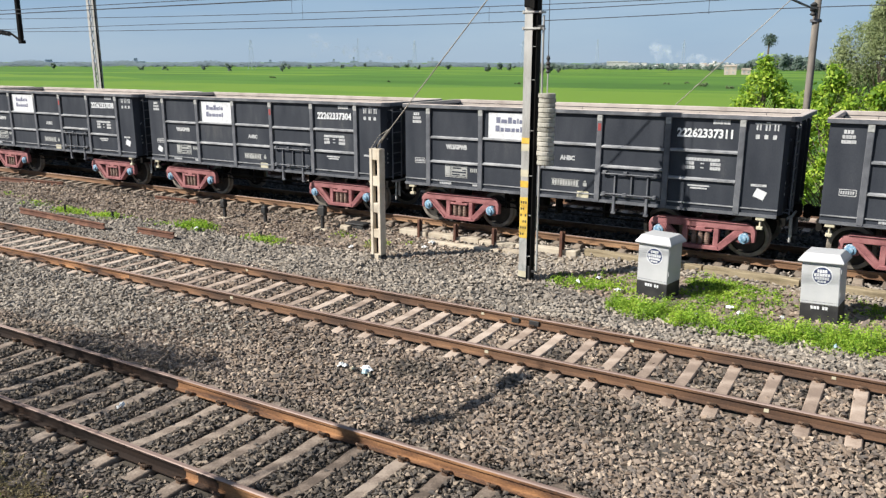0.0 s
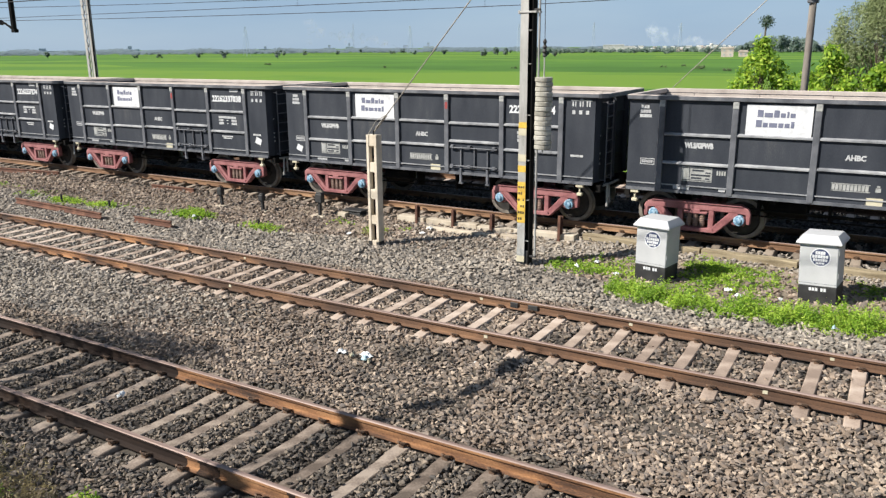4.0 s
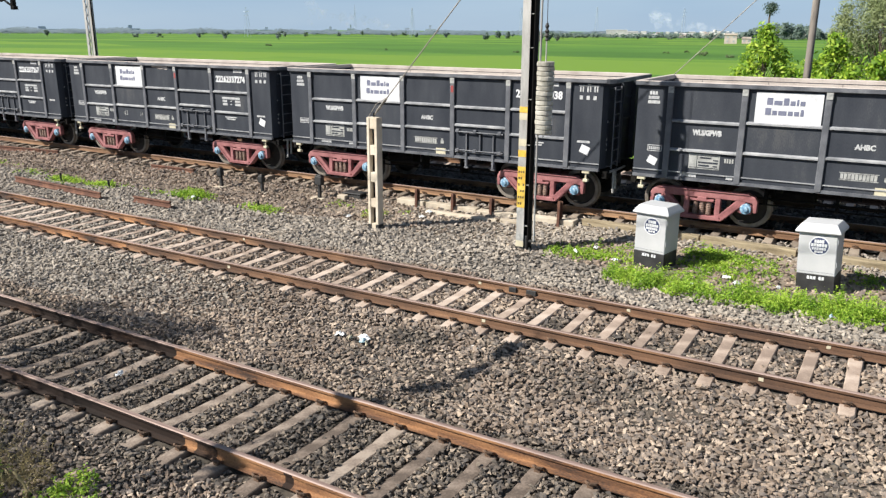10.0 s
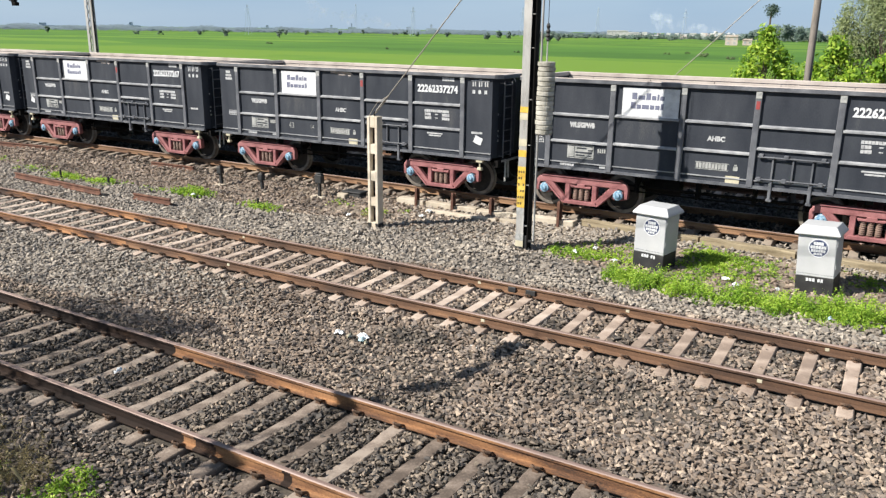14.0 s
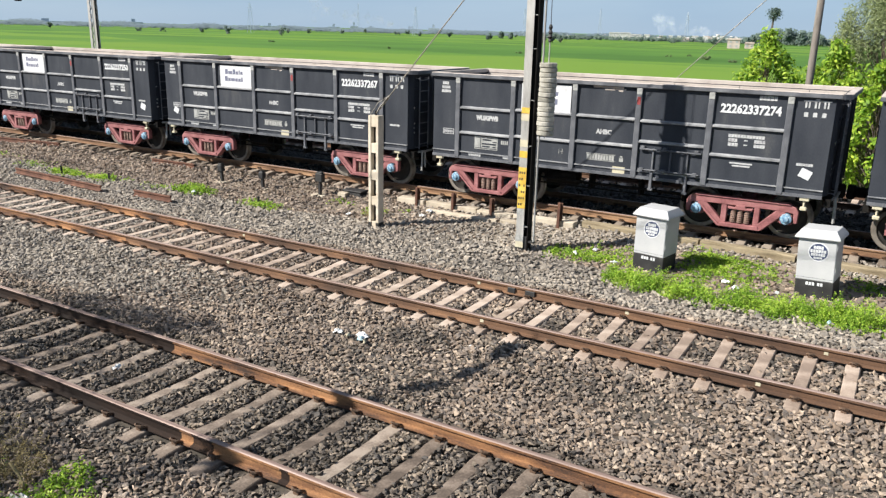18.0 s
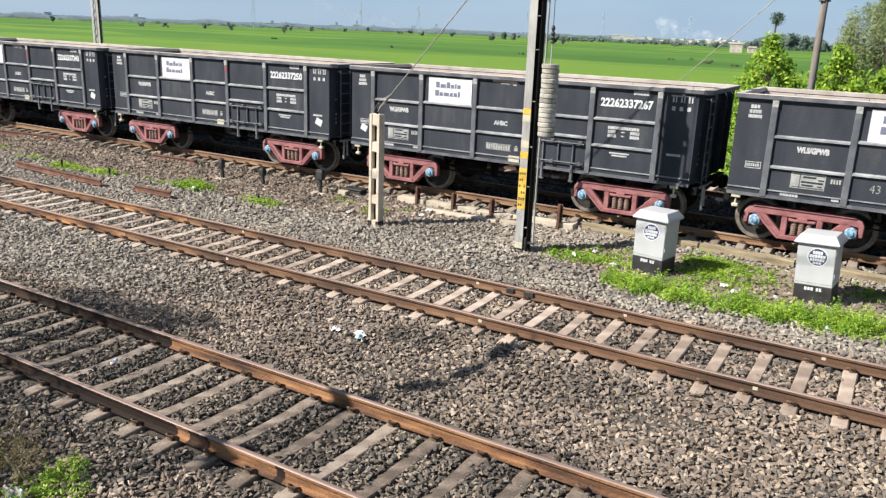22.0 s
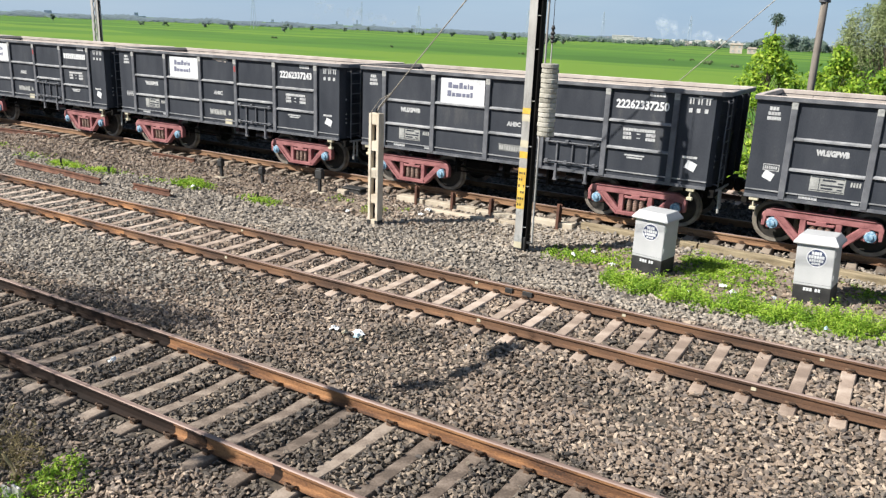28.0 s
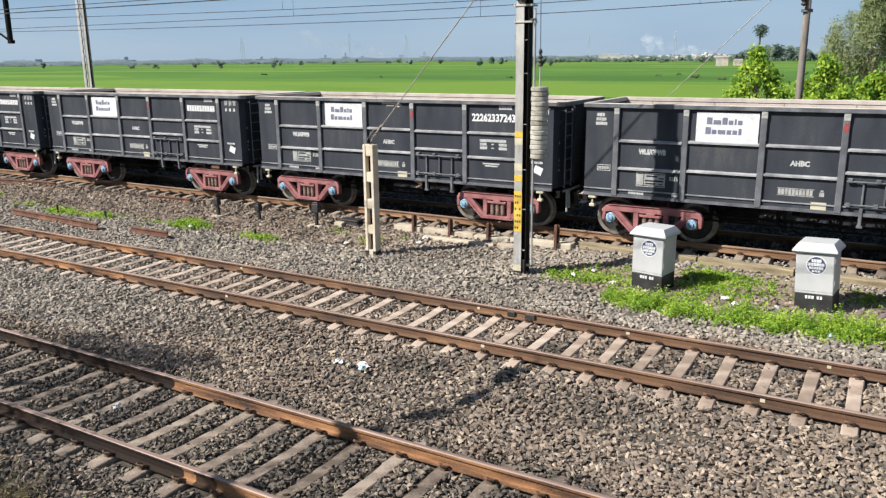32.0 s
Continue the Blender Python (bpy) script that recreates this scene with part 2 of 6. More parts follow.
CREAM = surface("cream_paint", [(0.42, 0.38, 0.27), (0.56, 0.52, 0.39)], 5.0, 0.7, bump=0.1)
REDPAINT = surface("red_paint", [(0.16, 0.025, 0.025), (0.32, 0.05, 0.05)], 6.0, 0.7, bump=0.1)
NAVY = surface("emblem_blue", [(0.025, 0.035, 0.085), (0.045, 0.06, 0.13)], 6.0, 0.5, bump=0.05)
SIGNINK = surface("sign_ink", [(0.11, 0.12, 0.18), (0.17, 0.18, 0.25)], 6.0, 0.5, bump=0.0)
WIRE = surface("wire_copper", [(0.02, 0.02, 0.021), (0.04, 0.04, 0.042)], 4.0, 0.6, 0.3, bump=0.0)
GUY = surface("guy_strand", [(0.20, 0.185, 0.16), (0.34, 0.31, 0.27)], 8.0, 0.6, 0.4, bump=0.1)


# ---- mesh helpers ----
def thing(name, label="", category="", group="", kind="", at=None):
    ob = new(name)
    ob.empty_display_size = 0.2
    if at is not None:
        ob.matrix_basis = at
    return tagged(ob, label, category, group, kind)


def part(name, bm, material, parent, label="", smooth=False, at=None):
    """Links a bmesh (or a mesh) as one mesh object under a thing or a part."""
    if isinstance(bm, bmesh.types.BMesh):
        me = bpy.data.meshes.new(name)
        bm.normal_update()
        bm.to_mesh(me)
        bm.free()
        for p in me.polygons:
            p.use_smooth = smooth
        for m in material if isinstance(material, (list, tuple)) else [material]:
            me.materials.append(m)
    else:
        me = bm
    ob = new(name, me)
    ob.parent = parent
    if at is not None:
        ob.matrix_basis = at
    return tagged(ob, label)


def box(bm, x0, x1, y0, y1, z0, z1, bevel=0.0, mat=0):
    before = set(bm.faces) if bevel or mat else None
    vs = [bm.verts.new((x, y, z)) for z in (z0, z1) for x, y in ((x0, y0), (x1, y0), (x1, y1), (x0, y1))]
    fs = [bm.faces.new([vs[i] for i in q]) for q in ((3, 2, 1, 0), (4, 5, 6, 7), (0, 1, 5, 4), (1, 2, 6, 5), (2, 3, 7, 6), (3, 0, 4, 7))]
    for f in fs:
        f.material_index = mat
    if bevel:
        es = {e for f in fs for e in f.edges}
        r = bmesh.ops.bevel(bm, geom=list(es), offset=bevel, segments=1, affect="EDGES", profile=0.5)
        for f in r["faces"]:
            f.material_index = mat
    return bm


def boxes(*rows, bevel=0.0):
    bm = bmesh.new()
    for r in rows:
        box(bm, *r, bevel=bevel)
    return bm


def tube(bm, a, b, r, n=8, r2=None, caps=True):
    a, b = Vector(a), Vector(b)
    d = (b - a).normalized()
    u = d.orthogonal().normalized()
    v = d.cross(u)
    r2 = r if r2 is None else r2
    lo = [bm.verts.new(a + r * (math.cos(2 * math.pi * i / n) * u + math.sin(2 * math.pi * i / n) * v)) for i in range(n)]
    hi = [bm.verts.new(b + r2 * (math.cos(2 * math.pi * i / n) * u + math.sin(2 * math.pi * i / n) * v)) for i in range(n)]
    for i in range(n):
        bm.faces.new((lo[i], lo[(i + 1) % n], hi[(i + 1) % n], hi[i]))
    if caps:
        bm.faces.new(lo[::-1])
        bm.faces.new(hi)
    return bm


def tubes(rows, r, n=6):
    bm = bmesh.new()
    for a, b in rows:
        tube(bm, a, b, r, n)
    return bm


def lathe(profile, n=28, axis="Y", bm=None):
    """Turns (radius, along) pairs round an axis."""
    bm = bm or bmesh.new()
    rings = []
    for r, h in profile:
        ring = []
        for i in range(n):
            c, s = r * math.cos(2 * math.pi * i / n), r * math.sin(2 * math.pi * i / n)
            ring.append(bm.verts.new((c, h, s) if axis == "Y" else (c, s, h) if axis == "Z" else (h, c, s)))
        rings.append(ring)
    for a, b in zip(rings, rings[1:]):
        for i in range(n):
            bm.faces.new((a[i], a[(i + 1) % n], b[(i + 1) % n], b[i]))
    bm.faces.new(rings[0][::-1])
    bm.faces.new(rings[-1])
    bmesh.ops.recalc_face_normals(bm, faces=bm.faces)
    return bm


def prism(outline, y0, y1, bm=None, bevel=0.0):
    """Extrudes an outline of (x, z) from y0 to y1."""
    bm = bm or bmesh.new()
    a = [bm.verts.new((x, y0, z)) for x, z in outline]
    b = [bm.verts.new((x, y1, z)) for x, z in outline]
    fs = [bm.faces.new(a), bm.faces.new(b[::-1])]
    for i in range(len(a)):
        j = (i + 1) % len(a)
        fs.append(bm.faces.new((a[j], a[i], b[i], b[j])))
    bmesh.ops.recalc_face_normals(bm, faces=fs)
    if bevel:
        bmesh.ops.bevel(bm, geom=list({e for f in fs for e in f.edges}), offset=bevel, segments=1, affect="EDGES", profile=0.5)
    return bm


def lettering(text, size, bold=0.0, wide=1.0):
    """A flat mesh of a line of text in the built-in font, centred, in the x-z plane, facing -y."""
    cu = bpy.data.curves.new("text", "FONT")
    cu.body, cu.size, cu.align_x, cu.align_y, cu.offset, cu.extrude = text, size, "CENTER", "CENTER", bold, 0.002
    cu.resolution_u = 2
    ob = bpy.data.objects.new("text", cu)
    me = bpy.data.meshes.new_from_object(ob)
    bpy.data.objects.remove(ob)
    me.transform(Matrix.Rotation(math.pi / 2, 4, "X") @ Matrix.Diagonal((wide, 1, 1, 1)))
    return me


# ---- ground: one sheet to the horizon ----
FIELD_Z = -1.9


def build_ground():
    xs = [-4500, -1500, -500, -160, -80, -40, -20, 0, 10, 30, 80, 200, 600, 1800, 4500]
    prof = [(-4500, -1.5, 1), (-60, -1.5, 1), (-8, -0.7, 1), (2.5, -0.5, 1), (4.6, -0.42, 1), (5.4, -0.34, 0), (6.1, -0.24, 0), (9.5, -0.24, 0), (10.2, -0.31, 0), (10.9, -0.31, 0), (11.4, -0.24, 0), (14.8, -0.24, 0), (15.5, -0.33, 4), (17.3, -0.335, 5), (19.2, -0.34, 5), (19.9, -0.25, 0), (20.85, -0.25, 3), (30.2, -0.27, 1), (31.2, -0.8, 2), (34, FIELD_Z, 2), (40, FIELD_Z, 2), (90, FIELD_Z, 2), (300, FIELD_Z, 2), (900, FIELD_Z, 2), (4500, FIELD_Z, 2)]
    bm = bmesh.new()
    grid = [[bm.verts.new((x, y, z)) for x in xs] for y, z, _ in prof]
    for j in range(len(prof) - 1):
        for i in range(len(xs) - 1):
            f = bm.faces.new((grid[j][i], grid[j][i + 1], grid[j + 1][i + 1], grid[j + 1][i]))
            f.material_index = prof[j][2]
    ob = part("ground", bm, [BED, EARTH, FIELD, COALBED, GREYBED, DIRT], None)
    tagged(ob, "stone ballast formation running out into flat green paddy fields", "ground", kind="structure")


def field_material():
    m = bpy.data.materials.new("paddy_field")
    m.use_nodes = True
    t = m.node_tree
    n, lk = t.nodes, t.links
    bs = n["Principled BSDF"]
    bs.inputs["Roughness"].default_value = 0.9
    bs.inputs["Specular IOR Level"].default_value = 0.2
    co = n.new("ShaderNodeTexCoord")
    mp = n.new("ShaderNodeMapping")
    mp.inputs["Rotation"].default_value = (0, 0, radians(24))
    mp.inputs["Scale"].default_value = (0.005, 0.03, 1)
    lk.new(co.outputs["Object"], mp.inputs[0])
    vo = n.new("ShaderNodeTexVoronoi")
    vo.inputs["Scale"].default_value = 1.0
    lk.new(mp.outputs[0], vo.inputs["Vector"])
    no = n.new("ShaderNodeTexNoise")
    no.inputs["Scale"].default_value, no.inputs["Detail"].default_value = 0.02, 8
    lk.new(co.outputs["Object"], no.inputs["Vector"])
    sep = n.new("ShaderNodeSeparateColor")
    lk.new(vo.outputs["Color"], sep.inputs[0])
    mx = n.new("ShaderNodeMath")
    mx.operation = "MULTIPLY_ADD"
    lk.new(sep.outputs[0], mx.inputs[0])
    mx.inputs[1].default_value = 0.68
    lk.new(no.outputs[0], mx.inputs[2])
    ramp = n.new("ShaderNodeValToRGB")
    lk.new(mx.outputs[0], ramp.inputs[0])
    el = ramp.color_ramp.elements
    el[0].position, el[0].color = 0.42, (0.047, 0.116, 0.016, 1)
    el[1].position, el[1].color = 1.0, (0.118, 0.205, 0.024, 1)
    e = el.new(0.72)
    e.color = (0.070, 0.158, 0.021, 1)
    e = el.new(0.9)
    e.color = (0.088, 0.180, 0.021, 1)
    lk.new(ramp.outputs[0], bs.inputs["Base Color"])
    return m


FIELD = field_material()
build_ground()

# ---- railway tracks ----
RAIL = [(-0.075, -0.172), (0.075, -0.172), (0.075, -0.160), (0.012, -0.140), (0.009, -0.055), (0.035, -0.042), (0.036, -0.010), (0.024, 0.0), (-0.024, 0.0), (-0.036, -0.010), (-0.035, -0.042), (-0.009, -0.055), (-0.012, -0.140), (-0.075, -0.160)]


def rail_bm(x0, x1, dark_runs=()):
    bm = bmesh.new()
    cuts = [x0, -30, -15, -9, -5, -3.3, -2.7, -1.6, -1.15, -0.95, -0.62, 0.4, 0.52, 5, 10, x1]
    rings = [[bm.verts.new((x, y, z)) for y, z in RAIL] for x in cuts]
    k = len(RAIL)
    for a, b in zip(rings, rings[1:]):
        for i in range(k):
            f = bm.faces.new((a[i], b[i], b[(i + 1) % k], a[(i + 1) % k]))
            f.material_index = 1 if i in (6, 7, 8) else 2 if any(g0 - 0.01 <= a[0].co.x and b[0].co.x <= g1 + 0.01 for g0, g1 in dark_runs) else 0
    bm.faces.new(rings[0])
    bm.faces.new(rings[-1][::-1])
    bmesh.ops.recalc_face_normals(bm, faces=bm.faces)
    return bm


def sleeper_bm():
    """A prestressed concrete sleeper: deep rail seats, lower waist in the middle, sloped flanks."""
    bm = bmesh.new()
    rows = [(-1.375, 0.105, 0.145, -0.20), (-1.05, 0.10, 0.14, -0.172), (-0.62, 0.10, 0.14, -0.172), (-0.35, 0.094, 0.13, -0.19), (0.35, 0.094, 0.13, -0.19), (0.62, 0.10, 0.14, -0.172), (1.05, 0.10, 0.14, -0.172), (1.375, 0.105, 0.145, -0.20)]
    rings = []
    for y, wt, wb, zt in rows:
        rings.append([bm.verts.new(v) for v in ((-wb, y, -0.39), (wb, y, -0.39), (wt, y, zt - 0.012), (wt - 0.012, y, zt), (-wt + 0.012, y, zt), (-wt, y, zt - 0.012))])
    for a, b in zip(rings, rings[1:]):
        for i in range(6):
            bm.faces.new((a[i], a[(i + 1) % 6], b[(i + 1) % 6], b[i]))
    bm.faces.new(rings[0][::-1])
    bm.faces.new(rings[-1])
    bmesh.ops.recalc_face_normals(bm, faces=bm.faces)
    return bm


def clip_bm():
    """A spring clip: shoulder block, and a bent bar that bears on the rail's foot."""
    bm = bmesh.new()
    box(bm, -0.035, 0.035, 0.088, 0.13, -0.178, -0.135)
    pts = [(-0.05, 0.05, -0.15), (-0.055, 0.12, -0.112), (0.0, 0.155, -0.102), (0.055, 0.12, -0.112), (0.05, 0.06, -0.147)]
    for a, b in zip(pts, pts[1:]):
        tube(bm, a, b, 0.015, 5)
    return bm


def build_track(name, centre, phase, pitch, x0, x1, clip_from, clip_to, label, stuff=None, rust=None, dark_runs=((), ()), rise=0.0, skew=0.0, dark=None):
    tr = thing(name, label, "railway track", "railway tracks", at=pose(0, centre, rise))
    half = 1.746 / 2
    for s in (-1, 1):
        part("rail", rail_bm(-400, 220, dark_runs[0 if s < 0 else 1]), [rust or RUST, STEEL, dark or DARKRUST], tr, "rust-brown steel rail with a worn bright top", at=pose(0, s * half, 0))
    sl, cl = None, None
    k = math.ceil((x0 - phase) / pitch)
    rng = random.Random(3)
    while phase + k * pitch < x1:
        x = phase + k * pitch
        m = pose(x, rng.uniform(-0.015, 0.015), rng.uniform(-0.004, 0.0), 0, 0, skew + rng.uniform(-0.7, 0.7))
        if sl is None:
            ob = part("sleeper", sleeper_bm(), stuff or CONCRETE, tr, at=m)
            sl = ob.data
        else:
            part("sleeper", sl, None, tr, at=m)
        if clip_from < x < clip_to:
            for s in (-1, 1):
                for side in (0, 180):
                    if cl is None:
                        cl = part("rail_clip", clip_bm(), CLIP, tr, at=pose(x - s * half * math.sin(radians(skew)), s * half, 0, 0, 0, side)).data
                    else:
                        part("rail_clip", cl, None, tr, at=pose(x - s * half * math.sin(radians(skew)), s * half, 0, 0, 0, side))
        k += 1
    return tr


Y1, Y2, Y3 = 7.826, 13.123, 21.593
RISE = 0.06
# Dark runs of the near track's rails paint the shade that crosses them.
build_track("railway_track", Y1, -1.13, 0.621, -30, 12, -8, 4, "rusty rails on grimy concrete sleepers in dark oily ballast", GRIMY, None, (((-400, -1.15), (-0.95, -0.62), (0.4, 0.52)), ((-400, -3.3),)), skew=-2.0, dark=SHADERUST)
T2 = build_track("railway_track", Y2, 0.07, 0.60, -60, 12, -17, 7, "rusty rails on tan concrete sleepers in stone ballast", None, None, (((-9, 400),), ((-9, 400),)))
build_track("railway_track", Y3, 0.20, 0.60, -90, 14, -20, 8, "rusty rails under the passing freight train", DUSTY, TANRUST, rise=RISE)
build_track("railway_track", 26.95, 0.35, 0.60, -60, 14, -1, 0, "sidings track beyond the goods line, in coal-dark ballast", CONCRETE, DARKRUST, rise=0.05)

# white paint marks and a black insulated joint on the middle track
for x in (-5.83, 0.02, 4.38):
    part("paint_mark", boxes((x - 0.035, x + 0.03, -0.873 - 0.016, -0.873 - 0.0115, -0.118, -0.066)), CREAM, T2, "dab of pale paint on the rail web")
for x in (-7.13, -0.98, 1.93, 5.07):
    part("paint_mark", boxes((x - 0.03, x + 0.03, 0.873 - 0.016, 0.873 - 0.0115, -0.115, -0.068)), CREAM, T2, "dab of pale paint on the rail web")
for x0, x1 in ((-0.36, -0.20), (0.0, 0.20)):
    part("insulated_joint", boxes((x0, x1, 0.873 - 0.05, 0.873 - 0.013, -0.15, -0.045), bevel=0.01), DARK, T2, "black insulated rail joint")

# ---- the freight train ----
PITCH = 10.87
LEFT = -4.94
END, TURN = 5.14, 5.06
SIDE = 1.53
RIBS = {0: (2.48, 1.81), 1: (2.52, 1.84), 2: (2.52, 1.87), 3: (2.50, 2.01), 4: (2.52, 1.86)}
STAKES = [-4.15, -2.50, -0.80, 0.83, 2.51, 4.18]


def build_wagon():
    w = thing("freight_wagon", "black open-top steel coal wagon with a white sign panel", "freight wagon", "wagons of the goods train")
    # shell: floor, sides, ends with thickness
    t = 0.05
    for s in (-1, 1):
        part("side_wall", boxes((LEFT, TURN, min(s * SIDE, s * (SIDE - t)), max(s * SIDE, s * (SIDE - t)), 1.16, 3.30)), BLACK, w, "black painted steel side sheets")
    part("end_wall", boxes((LEFT, LEFT + t, -SIDE + t, SIDE - t, 1.16, 3.30)), BLACK, w)
    part("end_wall", boxes((END - t, END, -SIDE + 0.20, SIDE - 0.20, 1.16, 3.30)), BLACK, w)
    for s in (-1, 1):
        # canted corner sheets at the ladder end
        bm = bmesh.new()
        a = [bm.verts.new((x, s * y, z)) for z in (1.16, 3.30) for x, y in ((TURN + 0.001, SIDE), (END, SIDE - 0.199), (END - t, SIDE - 0.199), (TURN + 0.001, SIDE - t))]
        for q in ((3, 2, 1, 0), (4, 5, 6, 7), (0, 1, 5, 4), (1, 2, 6, 5), (2, 3, 7, 6), (3, 0, 4, 7)):
            bm.faces.new([a[n] for n in q])
        bmesh.ops.recalc_face_normals(bm, faces=bm.faces)
        part("corner_sheet", bm, BLACK, w)
    for s in (-1, 1):
        cuts = [LEFT + t + 0.003] + STAKES + [TURN - 0.005]
        for a, b in zip(cuts, cuts[1:]):
            part("lining", boxes((a + 0.007, b - 0.007, min(s * (SIDE - t - 0.003), s * (SIDE - t - 0.008)), max(s * (SIDE - t - 0.003), s * (SIDE - t - 0.008)), 1.315, 3.262)), DUST, w, "inner wall panel caked with pale cement dust")
    part("floor", boxes((LEFT + t + 0.003, 5.05, -SIDE + t + 0.009, SIDE - t - 0.009, 1.27, 1.31)), DUST, w, "floor caked with pale cement dust")
    # top coping
    bm = bmesh.new()
    for s in (-1, 1):
        box(bm, LEFT - 0.05, 5.18, min(s * (SIDE - 0.057), s * (SIDE + 0.085)), max(s * (SIDE - 0.057), s * (SIDE + 0.085)), 3.27, 3.38, 0.012)
        ring = [[bm.verts.new((x, s * y, z)) for x, y in ((5.181, SIDE + 0.085), (5.23, SIDE + 0.06), (5.36, SIDE - 0.06), (5.181, SIDE - 0.06))] for z in (3.27, 3.38)]
        fs = [bm.faces.new(ring[1]), bm.faces.new(ring[0][::-1])] + [bm.faces.new((ring[0][i], ring[0][(i + 1) % 4], ring[1][(i + 1) % 4], ring[1][i])) for i in range(4)]
        bmesh.ops.recalc_face_normals(bm, faces=fs)
    for e0, e1 in ((LEFT - 0.07, LEFT + 0.07), (5.19, 5.36)):
        box(bm, e0, e1, -SIDE + 0.061, SIDE - 0.061, 3.27, 3.38, 0.012)
    bm.normal_update()
    for f in bm.faces:
        c = f.calc_center_median()
        if f.normal.z > 0.3 or (f.normal.z > -0.3 and (f.normal.y * c.y < -0.1 if abs(f.normal.y) > 0.5 else f.normal.x * c.x < -0.1)):
            f.material_index = 1
    part("top_coping", bm, [STAKE, DUST], w, "dusty top rim beam")
    # sole bar
    bm = bmesh.new()
    for s in (-1, 1):
        box(bm, LEFT, TURN, s * SIDE - 0.045, s * SIDE + 0.045, 1.10, 1.17)
    part("sole_bar", bm, STAKE, w)
    for s in (-1, 1):
        part("sill_strip", boxes((LEFT, TURN, s * SIDE - 0.03, s * SIDE + 0.03, 1.27, 1.295)), RIB, w)
    stake = None
    for s in (-1, 1):
        for x in STAKES:
            if stake is None:
                bm = bmesh.new()
                box(bm, -0.07, 0.07, -0.06, -0.001, 1.12, 3.27, 0.012)
                stake = part("stake", bm, STAKE, w, at=pose(x, s * SIDE, 0, 0, 0, 0)).data
            else:
                part("stake", stake, None, w, at=pose(x, s * SIDE, 0, 0, 0, 0 if s < 0 else 180))
        for k in range(5):
            for z in RIBS[k]:
                xa, xb = STAKES[k] + 0.072, STAKES[k + 1] - 0.072
                bm = bmesh.new()
                outline = [(0, -0.036), (-0.058, -0.026), (-0.058, 0.008), (0, 0.040)]
                a = [bm.verts.new((xa, s * (SIDE - y), z + h)) for y, h in outline]
                b = [bm.verts.new((xb, s * (SIDE - y), z + h)) for y, h in outline]
                for i in range(4):
                    bm.faces.new((a[i], a[(i + 1) % 4], b[(i + 1) % 4], b[i]))
                bm.faces.new(a), bm.faces.new(b)
                bmesh.ops.recalc_face_normals(bm, faces=bm.faces)
                part("rib", bm, RIB, w)
    cap = None
    for s in (-1, 1):
        for x in STAKES:
            m = pose(x, s * (SIDE + 0.061), 0, 0, 0, 0 if s < 0 else 180)
            if cap is None:
                cap = part("stake_cap", boxes((-0.062, 0.062, -0.012, 0, 3.12, 3.265)), GREYPAINT, w, "pale worn stake head", at=m).data
            else:
                part("stake_cap", cap, None, w, "pale worn stake head", at=m)
    # ends: two pressed ribs, ladder
    for s, e in ((-1, LEFT), (1, END)):
        bm = bmesh.new()
        for z in (1.75, 2.3, 2.85):
            box(bm, min(e, e + s * 0.03), max(e, e + s * 0.03), -1.30, 1.30, z - 0.04, z + 0.04, 0.01)
        for y in (-0.5, 0.5, 1.27):
            box(bm, min(e, e + s * (0.13 if s > 0 else 0.05)), max(e, e + s * (0.13 if s > 0 else 0.05)), y - 0.05, y + 0.05, 1.2, 3.26, 0.01)
        part("end_frame", bm, BLACK, w)
        if s < 0:
            continue
        bm = bmesh.new()
        x = e + s * 0.14
        for y in (-1.24, -0.78):
            tube(bm, (x, y, 1.15), (x, y, 3.2), 0.018, 6)
        for i in range(7):
            tube(bm, (x, -1.24, 1.3 + 0.3 * i), (x, -0.78, 1.3 + 0.3 * i), 0.015, 6)
        for z in (1.2, 3.15):
            for y in (-1.24, -0.78):
                tube(bm, (x, y, z), (e, y, z), 0.013, 5)
        part("ladder", bm, STAKE, w, "steel rung ladder")
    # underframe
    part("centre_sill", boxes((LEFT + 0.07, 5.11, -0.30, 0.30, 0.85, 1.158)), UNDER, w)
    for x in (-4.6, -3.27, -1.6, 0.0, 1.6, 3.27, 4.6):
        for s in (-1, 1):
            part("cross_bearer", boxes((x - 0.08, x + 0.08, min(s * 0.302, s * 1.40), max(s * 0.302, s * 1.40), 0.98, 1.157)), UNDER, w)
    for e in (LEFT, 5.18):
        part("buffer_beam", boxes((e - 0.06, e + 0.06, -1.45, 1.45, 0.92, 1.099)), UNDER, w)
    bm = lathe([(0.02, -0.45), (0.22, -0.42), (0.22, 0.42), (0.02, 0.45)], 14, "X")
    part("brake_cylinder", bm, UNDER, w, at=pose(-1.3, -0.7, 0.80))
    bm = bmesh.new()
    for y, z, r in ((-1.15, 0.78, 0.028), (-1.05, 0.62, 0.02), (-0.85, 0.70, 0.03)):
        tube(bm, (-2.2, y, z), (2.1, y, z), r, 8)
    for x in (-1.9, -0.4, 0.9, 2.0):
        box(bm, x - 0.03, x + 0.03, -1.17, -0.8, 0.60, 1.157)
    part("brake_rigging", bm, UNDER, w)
    # couplers and hoses
    for s in (-1, 1):
        bm = bmesh.new()
        box(bm, min(s * 4.9, s * 5.30), max(s * 4.9, s * 5.30), -0.11, 0.11, 0.98, 1.20, 0.02)
        box(bm, min(s * 5.24, s * 5.42), max(s * 5.24, s * 5.42), -0.17, 0.10, 0.93, 1.25, 0.04)
        part("coupler", bm, UNDER, w, "grimy knuckle coupler")
        bm = bmesh.new()
